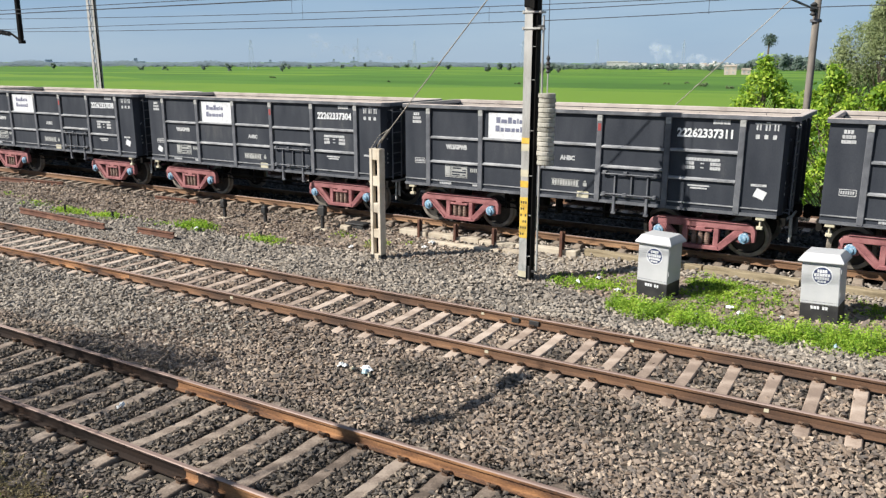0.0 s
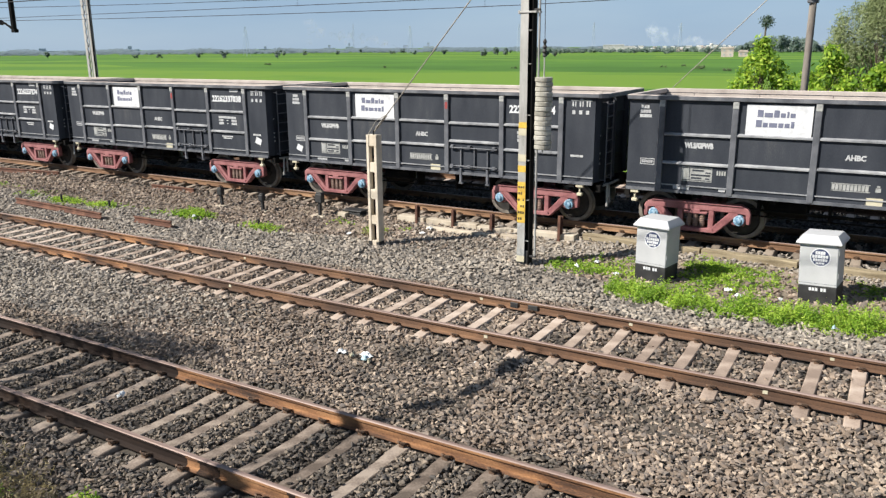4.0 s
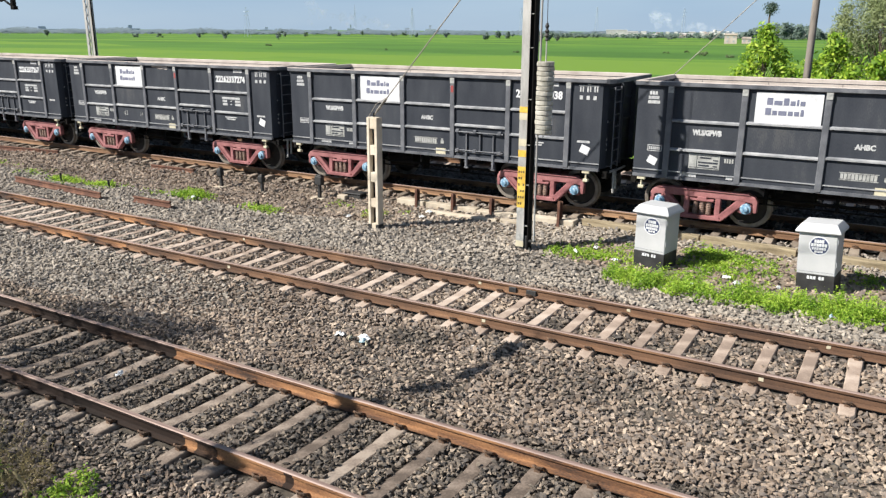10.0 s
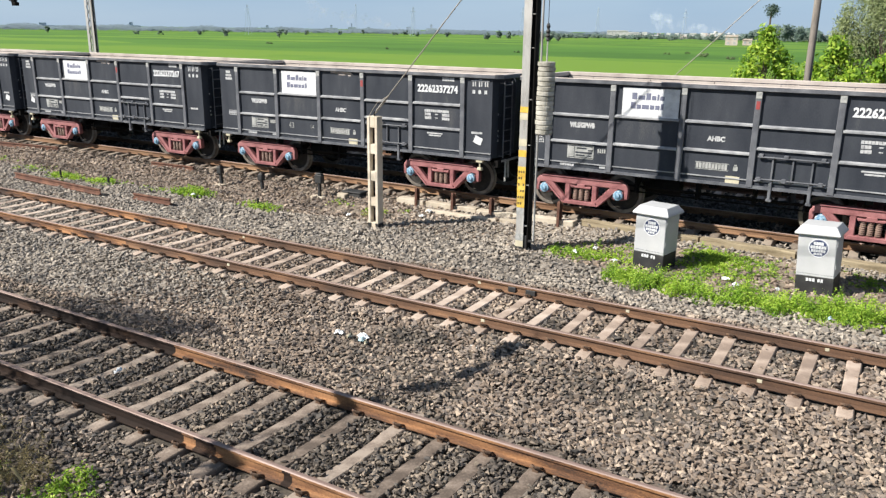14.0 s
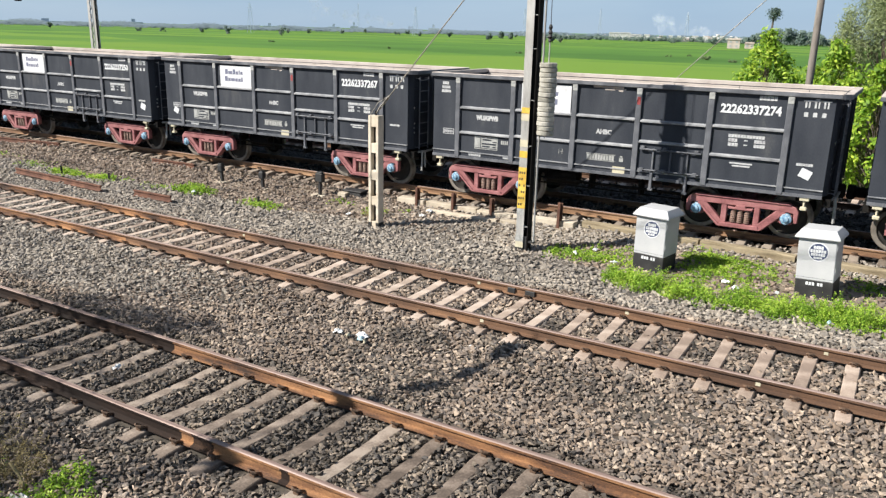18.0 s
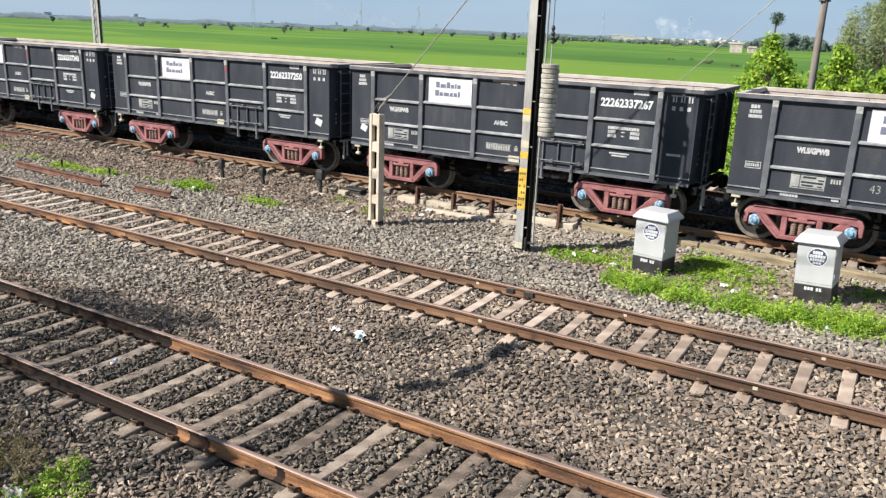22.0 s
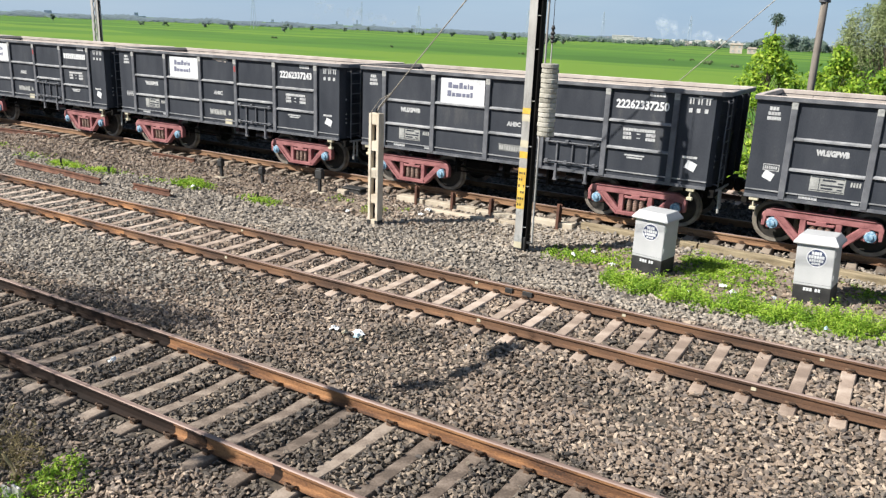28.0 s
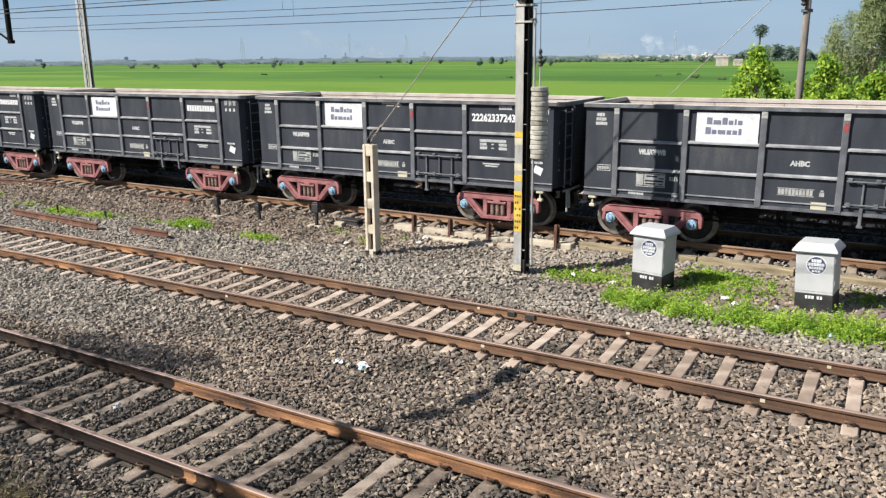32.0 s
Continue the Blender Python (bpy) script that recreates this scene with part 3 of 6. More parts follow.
        pts = [Vector((s * (4.95 + 0.47 * i / 8), -0.55, 0.98 - 0.42 * math.sin(math.pi * i / 8 * 0.62))) for i in range(9)]
        for a, b in zip(pts, pts[1:]):
            tube(bm, a, b, 0.022, 6)
        part("brake_hose", bm, DARK, w, "hanging black brake hose")
        bm = bmesh.new()
        x = s * 4.72
        tube(bm, (x, -1.5, 1.10), (x, -1.5, 0.86), 0.025, 6)
        box(bm, x - 0.10, x + 0.10, -1.56, -1.46, 1.02, 1.098, 0.01)
        box(bm, x - 0.07, x + 0.07, -1.55, -1.43, 0.80, 0.88, 0.015)
        part("corner_bracket", bm, CREAM, w, "pale painted corner step bracket")
    part("uncoupling_lever", tubes([((5.30, -1.10, 1.07), (5.30, -0.2, 1.07)), ((5.30, -1.10, 1.07), (5.33, -1.16, 0.52)), ((5.30, -0.95, 1.07), (5.33, -0.98, 0.60)), ((5.24, -1.25, 1.07), (5.30, -0.85, 1.07))], 0.03), GREYPAINT, w, "pale grey uncoupling lever")
    build_bogies(w)
    build_door(w)
    build_marks(w)
    return w


def wheel_mesh():
    bm = lathe([(0.10, -0.09), (0.13, -0.085), (0.15, -0.03), (0.38, -0.015), (0.41, -0.065), (0.495, -0.067), (0.503, 0.02), (0.528, 0.04), (0.526, 0.064), (0.41, 0.066), (0.38, 0.02), (0.15, 0.03), (0.13, 0.08), (0.10, 0.085)], 32)
    me = bpy.data.meshes.new("wheel")
    bm.normal_update()
    bm.to_mesh(me)
    bm.free()
    me.materials.append(WHEEL)
    me.materials.append(TREAD)
    for p in me.polygons:
        p.use_smooth = True
        if math.hypot(p.center.x, p.center.z) > 0.40:
            p.material_index = 1
    me.set_sharp_from_angle(angle=radians(35))
    return me


BOGIE_X = (-3.27, 3.38)


def side_frame_bm():
    """A cast side frame: deep top chord, raked arms and columns round three openings, jaws over the axle boxes."""
    bm = bmesh.new()
    d0, d1 = -0.075, 0.075
    # top chord, turned down over both axle boxes
    prism([(-1.24, 0.44), (-1.25, 0.70), (-1.19, 0.81), (-1.06, 0.87), (-0.45, 0.89), (0.45, 0.89), (1.06, 0.87), (1.19, 0.81), (1.25, 0.70), (1.24, 0.44), (1.16, 0.44), (1.14, 0.66), (0.90, 0.69), (-0.90, 0.69), (-1.14, 0.66), (-1.16, 0.44)], d0, d1, bm, 0.014)
    for s in (-1, 1):
        # raked arm
        prism([(s * 1.00, 0.70), (s * 0.93, 0.58), (s * 0.50, 0.17), (s * 0.30, 0.17), (s * 0.30, 0.30), (s * 0.43, 0.335), (s * 0.78, 0.70)], d0 + 0.004, d1 - 0.004, bm, 0.014)
        # column beside the springs
        prism([(s * 0.43, 0.70), (s * 0.43, 0.33), (s * 0.30, 0.28), (s * 0.30, 0.70)], d0 + 0.008, d1 - 0.008, bm, 0.014)
        # inner jaw
        prism([(s * 0.93, 0.70), (s * 0.90, 0.42), (s * 0.82, 0.42), (s * 0.80, 0.60), (s * 0.74, 0.70)], d0 + 0.012, d1 - 0.012, bm, 0.012)
        # raised rim along the arm
        prism([(s * 0.98, 0.665), (s * 0.47, 0.175), (s * 0.44, 0.205), (s * 0.93, 0.675)], d0 - 0.03, d0 + 0.003, bm)
    # spring seat and top flange
    prism([(-0.47, 0.165), (0.47, 0.165), (0.42, 0.265), (-0.42, 0.265)], d0 - 0.04, d1 + 0.04, bm, 0.014)
    prism([(-1.08, 0.845), (-1.04, 0.885), (1.04, 0.885), (1.08, 0.845)], d0 - 0.03, d1 + 0.03, bm, 0.01)
    # bolster end with its friction wedges
    prism([(-0.27, 0.60), (0.27, 0.60), (0.29, 0.67), (0.12, 0.65), (0.10, 0.71), (-0.10, 0.71), (-0.12, 0.65), (-0.29, 0.67)], d0 - 0.02, d1 + 0.02, bm, 0.012)
    return bm


def build_bogies(w):
    wm = wheel_mesh()
    frame_me = cap_me = spring_me = box_me = bolster_me = axle_me = None
    for bx in BOGIE_X:
        if bolster_me is None:
            bg = part("bogie", boxes((-0.28, 0.28, -0.98, 0.98, 0.52, 0.70), (-0.20, 0.20, -1.25, 1.25, 0.60, 0.70), (-0.18, 0.18, -0.3, 0.3, 0.70, 0.88), bevel=0.02), BOGIE, w, "red-oxide painted cast bogie", at=pose(bx, 0, 0))
            bolster_me = bg.data
        else:
            bg = part("bogie", bolster_me, None, w, "red-oxide painted cast bogie", at=pose(bx, 0, 0))
        for s in (-1, 1):
            y = s * 1.28
            if frame_me is None:
                frame_me = part("side_frame", side_frame_bm(), BOGIE, bg, at=pose(0, y, 0)).data
            else:
                part("side_frame", frame_me, None, bg, at=pose(0, y, 0))
            for i in (-1, 0, 1):
                if spring_me is None:
                    pr = []
                    for k in range(7):
                        pr += [(0.053, 0.277 + 0.045 * k), (0.067, 0.29 + 0.045 * k), (0.067, 0.304 + 0.045 * k), (0.053, 0.32 + 0.045 * k)]
                    spring_me = part("spring", lathe(pr, 12, "Z"), SPRING, bg, at=pose(0.155 * i, y, 0)).data
                else:
                    part("spring", spring_me, None, bg, at=pose(0.155 * i, y, 0))
            for ax in (-1.0, 1.0):
                if box_me is None:
                    box_me = part("axle_box", boxes((-0.13, 0.13, -0.08, 0.08, 0.40, 0.62), bevel=0.02), BOGIE, bg, at=pose(ax, y, 0)).data
                    cap_me = part("axle_cap", lathe([(0.03, -0.17), (0.06, -0.165), (0.075, -0.13), (0.12, -0.125), (0.13, -0.08), (0.13, 0.0)], 14), BLUE, bg, "scuffed blue axle end cap", at=pose(ax, y, 0.53, 0, 0, 0 if s < 0 else 180)).data
                else:
                    part("axle_box", box_me, None, bg, at=pose(ax, y, 0))
                    part("axle_cap", cap_me, None, bg, "scuffed blue axle end cap", at=pose(ax, y, 0.53, 0, 0, 0 if s < 0 else 180))
        for ax in (-1.0, 1.0):
            m = pose(bx + ax, 0, 0.5)
            if axle_me is None:
                ws = part("wheelset", lathe([(0.06, -1.30), (0.065, -0.95), (0.09, -0.9), (0.085, 0.0), (0.09, 0.9), (0.065, 0.95), (0.06, 1.30)], 12), WHEEL, w, "steel axle with two wheels", at=m)
                axle_me = ws.data
            else:
                ws = part("wheelset", axle_me, None, w, "steel axle with two wheels", at=m)
            part("wheel", wm, None, ws, at=pose(0, -0.873, 0, 0, 0, 0))
            part("wheel", wm, None, ws, at=pose(0, 0.873, 0, 0, 0, 180))


def build_door(w):
    """The side door between two stakes: frame bars, hinges, locking gear."""
    f = -SIDE - 0.052
    for x in (1.28, 1.70, 2.10):
        bm = bmesh.new()
        box(bm, x - 0.02, x + 0.02, f, f + 0.05, 1.28, 1.86, 0.006)
        part("door_bar", bm, STAKE, w)
    for z in (1.84, 1.34):
        part("door_rod", tube(bmesh.new(), (0.95, f - 0.02, z), (2.40, f - 0.02, z), 0.02, 8), STAKE, w)
    for x in (1.02, 1.55, 2.30):
        for z in (1.82, 1.29):
            bm = bmesh.new()
            box(bm, x - 0.05, x + 0.05, f - 0.045, f + 0.05, z, z + 0.09, 0.008)
            part("door_hinge", bm, STAKE, w)
    for x in (1.28, 2.10):
        bm = bmesh.new()
        box(bm, x - 0.035, x + 0.035, f - 0.02, f + 0.06, 0.88, 1.28, 0.01)
        box(bm, x - 0.06, x + 0.06, f - 0.01, f + 0.07, 0.84, 0.90, 0.01)
        part("door_latch", bm, STAKE, w)


def plate(name, x0, x1, z0, z1, mat, w, label="", turn=0.0, out=0.004):
    cx, cz = (x0 + x1) / 2, (z0 + z1) / 2
    bm = bmesh.new()
    box(bm, x0 - cx, x1 - cx, -out, 0, z0 - cz, z1 - cz)
    return part(name, bm, mat, w, label, at=pose(cx, -SIDE - 0.001, cz, 0, turn, 0))


def bars(name, rows, mat, w, label=""):
    bm = bmesh.new()
    for x0, x1, z0, z1 in rows:
        box(bm, x0, x1, -SIDE - 0.006, -SIDE - 0.001, z0, z1)
    return tagged(part(name, bm, mat, w, label), kind="stuff" if len(rows) > 1 else "")


def letter_bars(x0, x1, z0, z1, n, gap=0.3):
    """A row of n separate upright bars that stand for unreadable letters."""
    step = (x1 - x0) / n
    return [(x0 + i * step, x0 + (i + 1 - gap) * step, z0, z1) for i in range(n)]


def word_bars(x, z, h, wides, highs):
    """Blocks of uneven width and height in a line, the weight of bold print."""
    out = []
    for wide, high in zip(wides, highs):
        n = 0.112 * wide
        out.append((x, x + n, z, z + h * high))
        x += n + 0.026
    return out


def build_marks(w):
    sign = plate("sign_panel", -2.27, -0.91, 2.50, 3.22, WHITE, w, "white company sign panel with dark lettering shapes", out=0.02)
    for rows in (word_bars(-0.45, 0.09, 0.125, (1.1, 1.5, 1, 0.9, 0.4, 0.9), (1.25, 0.8, 1.25, 0.8, 1.1, 0.8)), word_bars(-0.47, -0.13, 0.125, (1.1, 0.9, 1.5, 0.9, 0.9, 0.6), (1.25, 0.8, 0.8, 0.8, 0.8, 1.15))):
        bm = bmesh.new()
        for x0, x1, z0, z1 in rows:
            box(bm, x0, x1, -0.024, -0.0205, z0, z1)
        tagged(part("sign_lettering", bm, SIGNINK, sign, "dark blue letter shapes"), kind="stuff")
    rows = []
    for x0, x1 in ((4.44, 4.60), (4.63, 4.78), (4.81, 4.96)):
        rows += [(x0 - 0.015, x1 + 0.015, 3.185, 3.212), (x0 + 0.02, x0 + 0.055, 3.05, 3.184), (x0 + 0.09, x0 + 0.12, 3.05, 3.184)]
    bars("lettering", rows + [(4.66, 4.74, 3.213, 3.245)], STENCIL, w, "white painted company name in joined strokes")
    bars("lettering", letter_bars(4.46, 5.0, 2.86, 2.955, 3, 0.55), STENCIL, w, "white painted initials")
    bars("stencil", letter_bars(3.52, 3.90, 3.15, 3.25, 5, 0.12), STENCIL, w)
    bars("stencil", letter_bars(2.95, 3.74, 2.29, 2.36, 12, 0.12) + letter_bars(2.96, 3.16, 2.19, 2.265, 3, 0.12) + [(3.30, 3.38, 2.22, 2.245)] + letter_bars(3.52, 3.76, 2.19, 2.265, 4, 0.12) + letter_bars(2.96, 3.18, 2.09, 2.165, 3, 0.12) + [(3.30, 3.38, 2.12, 2.145)] + letter_bars(3.52, 3.76, 2.09, 2.165, 4, 0.12), STENCIL, w, "rows of white stencilled bars")
    bars("stencil", [(3.04, 3.54, 1.69, 1.725), (3.10, 3.49, 1.63, 1.665)], STENCIL, w)
    bars("stencil", letter_bars(4.45, 4.79, 1.79, 1.845, 7, 0.1), STENCIL, w)
    bars("stencil", letter_bars(-4.66, -4.46, 3.06, 3.14, 3, 0.2) + letter_bars(-4.68, -4.42, 2.955, 3.03, 4, 0.12) + letter_bars(-4.69, -4.40, 2.85, 2.925, 6, 0.08), STENCIL, w)
    bars("stencil", [(-4.62, -4.28, 1.73, 1.745), (-4.62, -4.28, 1.865, 1.88), (-4.62, -4.605, 1.745, 1.865), (-4.295, -4.28, 1.745, 1.865)] + letter_bars(-4.59, -4.31, 1.77, 1.84, 6, 0.3), STENCIL, w)
    bars("stencil", letter_bars(-3.80, -3.42, 1.19, 1.27, 6, 0.1) + letter_bars(-2.75, -2.60, 1.20, 1.27, 1, 0.0), STENCIL, w)
    bars("stencil", letter_bars(-2.82, -2.60, 1.58, 1.68, 4, 0.35), GREYPAINT, w)
    bars("stencil", letter_bars(-0.40, 0.32, 1.46, 1.58, 10, 0.2) + [(-0.42, 0.34, 1.435, 1.45), (-0.42, 0.34, 1.59, 1.605)], GREYPAINT, w, "grey stencilled code bars")
    plate("data_plate", 0.29, 0.60, 1.17, 1.33, CREAM, w, "small cream data plate", out=0.01)
    panel = plate("data_panel", -3.62, -2.92, 1.40, 1.745, GREYPAINT, w, "pale grey data panel with dark print", out=0.006)
    bm = bmesh.new()
    for x0, x1, z0, z1 in ((-0.33, 0.33, 0.135, 0.15), (-0.33, 0.33, -0.15, -0.135), (-0.17, -0.155, -0.135, 0.135), (0.20, 0.32, 0.03, 0.06), (-0.13, 0.31, -0.04, 0.0), (-0.10, 0.16, 0.07, 0.11), (-0.12, 0.12, -0.11, -0.07), (0.2, 0.3, -0.11, -0.08)):
        box(bm, x0, x1, -0.011, -0.0065, z0, z1)
    tagged(part("panel_print", bm, BLACK, panel, "dark bars on the panel"), kind="stuff")
    bm = bmesh.new()
    box(bm, 0.79, 0.87, -SIDE - 0.064, -SIDE - 0.061, 2.88, 3.06)
    part("red_mark", bm, REDPAINT, w, "faded red paint mark on a stake")
    bars("stencil", [(0.44, 0.54, 1.46, 1.55), (0.46, 0.52, 1.56, 1.60)], GREYPAINT, w)
    bm = bmesh.new()
    for z in (1.60, 1.73, 1.86, 2.30):
        box(bm, END + 0.001, END + 0.006, -1.32, -1.27, z, z + 0.05)
    tagged(part("stencil", bm, GREYPAINT, w, "short pale bars on the end wall"), kind="stuff")
    me = lettering("AHBC", 0.155, 0.008, 0.94)
    me.materials.append(STENCIL)
    part("lettering", me, None, w, "white stencilled letters", at=pose(0.0, -SIDE - 0.004, 2.15))
    me = lettering("WLS/GPWB", 0.165, 0.012, 0.76)
    me.materials.append(STENCIL)
    part("lettering", me, None, w, "white stencilled depot code", at=pose(-3.26, -SIDE - 0.004, 2.235))


NUMBERS = ["22262337329", "22262337311", "22262337304", "22262337038", "22262337274", "22262337267", "22262337250", "22262337243", "", "", "", ""]
wagon = build_wagon()
TRAIN = []
for n in range(-1, 11):
    m = pose(-1.81 - PITCH * n, Y3, RISE)
    if n == -1:
        wagon.matrix_basis = m
        TRAIN.append((n, wagon))
    else:
        TRAIN.append((n, copy_thing(wagon, m)))
for (n, w), text in zip(TRAIN, NUMBERS):
    if n in (3, 4, 6):
        smear = [(-0.30 + 0.05 * (n - 4), 0.42, 3.215, 3.262), (-0.05, 0.20, 3.17, 3.205), (0.22, 0.48, 3.19, 3.212), (0.30, 0.40, 3.15, 3.18)]
        bars("cement_smear", smear, DUST, w, "pale smears of cement dust under the rim")
    if n == 3:
        me = lettering("43", 0.26, -0.004, 0.9)
        me.materials.append(GREYPAINT)
        part("chalk_mark", me, None, w, "faint chalked number", at=pose(-1.95, -SIDE - 0.004, 1.56))
        me = lettering("14", 0.2, -0.004, 0.8)
        me.materials.append(GREYPAINT)
        part("chalk_mark", me, None, w, "faint chalked number", at=pose(-1.12, -SIDE - 0.004, 1.56))
    if n in (1, 4):
        z = 1.42 if n == 1 else 1.53
        plate("label_card", -4.60, -4.38, z, z + 0.18, WHITE, w, "white diamond label card", turn=24, out=0.006)
    else:
        plate("label_card", 4.54, 4.78, 1.52, 1.72, WHITE, w, "white diamond label card", turn=22, out=0.006)
    if text and n >= 0:
        me = lettering(text, 0.27, 0.010, 0.87)
        me.materials.append(WHITE)
        part("wagon_number", me, None, w, "white painted wagon number", at=pose(3.36, -SIDE - 0.004, 2.92))
    else:
        bars("wagon_number", letter_bars(2.70, 4.0, 2.83, 3.02, 11, 0.22), WHITE, w, "white painted wagon number")


# ---- lineside things ----
def build_mast():
    """The tension mast: rolled steel column, painted bands, clamps, guide rod."""
    w = thing("catenary_mast", "grey steel catenary mast with yellow number bands, standing in ballast", "mast", at=pose(-1.645, 17.37, 0))
    bm = bmesh.new()
    box(bm, -0.14, 0.045, -0.125, -0.108, -0.5, 8.6)
    box(bm, -0.14, 0.145, 0.108, 0.125, -0.5, 8.6)
    part("column", bm, MASTGREY, w)
    # Web and right flange are near black, with the recess's shade painted in.
    part("web", boxes((0.125, 0.145, -0.10, 0.107, -0.5, 8.6), (-0.006, 0.006, -0.1075, 0.1075, -0.5, 8.6), (0.0075, 0.124, -0.02, -0.01, -0.5, 8.6)), UNDER, w, "web between the flanges, coloured dark for the shade inside")
    for z in (0.25, 1.2, 2.1, 3.1, 4.2, 4.9):
        part("batten", boxes((0.007, 0.123, -0.1075, -0.021, z, z + 0.012)), MASTGREY, w)
    for z0, z1, m, lab in ((2.82, 2.95, YELLOW, "yellow paint band"), (2.66, 2.81, CREAM, "cream paint band"), (2.08, 2.24, CREAM, "cream paint band"), (1.84, 1.99, YELLOW, "yellow paint band"), (0.68, 1.62, YELLOW, "yellow band with dark figures"), (0.53, 0.67, GREYPAINT, "faded white paint band"), (-0.09, 0.06, GREYPAINT, "faded white paint band"), (-0.30, -0.10, CREAM, "flaking cream paint")):
        part("paint_band", boxes((-0.143, 0.047, -0.130, -0.1255, z0, z1)), m, w, lab)
    for i in range(6):
        z = 1.50 - 0.145 * i
        for k, x in enumerate((-0.105, -0.05, 0.005)):
            if (i + k) % 4 != 3:
                part("figure_bar", boxes((x - 0.016, x + 0.016, -0.134, -0.1305, z - 0.026, z + 0.026)), DARK, w)
    for z in (5.28, 5.62):
        part("clamp", boxes((-0.17, 0.24, -0.145, 0.145, z - 0.02, z + 0.02), (-0.19, -0.15, -0.15, 0.15, z - 0.035, z + 0.035), bevel=0.006), MASTGREY, w, "bolted steel clamp")
    part("bracket", boxes((-0.13, 0.10, -0.2, -0.131, 5.72, 6.05), (0.02, 0.13, -0.23, -0.205, 5.68, 6.0), bevel=0.01), UNDER, w, "dark bracket fitting")
    part("foot_coating", boxes((0.010, 0.122, -0.095, -0.022, -0.4, 0.02), bevel=0.01), DARK, w, "black bitumen at the foot")
    part("foot_stain", boxes((-0.146, 0.05, -0.136, -0.1305, -0.42, -0.24)), DARK, w, "black bitumen at the foot")
    part("guide_rod", tube(bmesh.new(), (0.275, -0.06, -0.12), (0.275, -0.06, 5.55), 0.024, 10), MASTGREY, w, "thin galvanised guide rod")
    for z in (-0.12, 5.30):
        part("rod_bracket", boxes((0.14, 0.30, -0.085, -0.035, z, z + 0.05), bevel=0.006), DARK, w)
    return w


def build_weights():
    w = thing("counterweight_stack", "stack of grey concrete tension weights hung beside the mast", "counterweight", at=pose(-1.25, 17.34, 0))
    disc = None
    rng = random.Random(5)
    for i in range(15):
        z = 2.37 + 0.104 * i
        m = pose(rng.uniform(-0.008, 0.008), rng.uniform(-0.008, 0.008), z, 0, 0, rng.uniform(0, 360))
        if disc is None:
            disc = part("weight_disc", lathe([(0.05, 0.0), (0.172, 0.0), (0.188, 0.014), (0.188, 0.086), (0.172, 0.1), (0.05, 0.1)], 22, "Z"), WEIGHT, w, at=m)
        else:
            part("weight_disc", disc.data, None, w, at=m)
    part("hanger_rod", tube(bmesh.new(), (0, 0, 2.30), (0, 0, 4.35), 0.016, 8), MASTGREY, w)
    part("insulator", lathe([(0.02, 4.35), (0.05, 4.37), (0.025, 4.42), (0.055, 4.46), (0.025, 4.51), (0.055, 4.55), (0.025, 4.60), (0.045, 4.66), (0.02, 4.72)], 12, "Z"), DARK, w, "dark ribbed insulator")
    part("wire", tube(bmesh.new(), (0, 0, 4.72), (-0.04, 0, 8.4), 0.008, 6), WIRE, w, "thin tension wire")
    return w


def build_guy_post():
    """Precast concrete anchor post with four open slots, and a bitumen foot."""
    w = thing("anchor_post", "precast concrete anchor post with four rectangular slots", "post", at=pose(-5.75, 17.26, 0))
    wx, d = 0.155, 0.115
    cuts = [-0.55, -0.20, 0.22, 0.45, 0.87, 1.12, 1.55, 1.80, 2.20, 2.48]
    bm = bmesh.new()
    box(bm, -wx, -0.075, -d, d, -0.55, 2.48)
    box(bm, 0.075, wx, -d, d, -0.55, 2.48)
    for a, b in zip(cuts[::2], cuts[1::2]):
        box(bm, -0.0745, 0.0745, -d + 0.015, d - 0.015, a, b)
    bmesh.ops.bevel(bm, geom=list(bm.edges), offset=0.008, segments=1, affect="EDGES", profile=0.5)
    part("post_body", bm, CEMENT, w)
    # Near-black sheet added behind the openings to paint their shade.
    part("slot_shade", boxes((-0.074, 0.074, 0.02, 0.035, -0.2, 2.2)), UNDER, w, "near-black sheet standing for the shade in the slots")
    for x0, x1 in ((-wx - 0.004, -0.073), (0.073, wx + 0.004)):
        part("foot_coating", boxes((x0, x1, -d - 0.004, d + 0.004, -0.42, -0.22)), DARK, w, "black bitumen foot")
    part("eye_bolt", lathe([(0.012, 2.46), (0.02, 2.5), (0.02, 2.58), (0.01, 2.6)], 8, "Z"), UNDER, w)
    g = thing("guy_wire", "taut grey stranded guy wire with a turnbuckle", "guy wire")
    a, b = Vector((-5.75, 17.26, 2.53)), Vector((-1.80, 17.36, 6.98))
    d1 = (b - a).normalized()
    part("strand", tube(bmesh.new(), a + 0.55 * d1, b, 0.014, 8), GUY, g)
    part("turnbuckle", tubes([(a + 0.14 * d1 + Vector((0, o, 0)), a + 0.55 * d1 + Vector((0, o, 0))) for o in (-0.035, 0.035)] + [(a, a + 0.16 * d1), (a + 0.5 * d1, a + 0.62 * d1)], 0.016), GUY, g, "steel turnbuckle")
    part("tail_wire", tubes([(a + 0.62 * d1, a + Vector((0.10, -0.03, 0.28))), (a + Vector((0.10, -0.03, 0.28)), a + Vector((-0.12, -0.08, -0.05)))], 0.008), GUY, g)


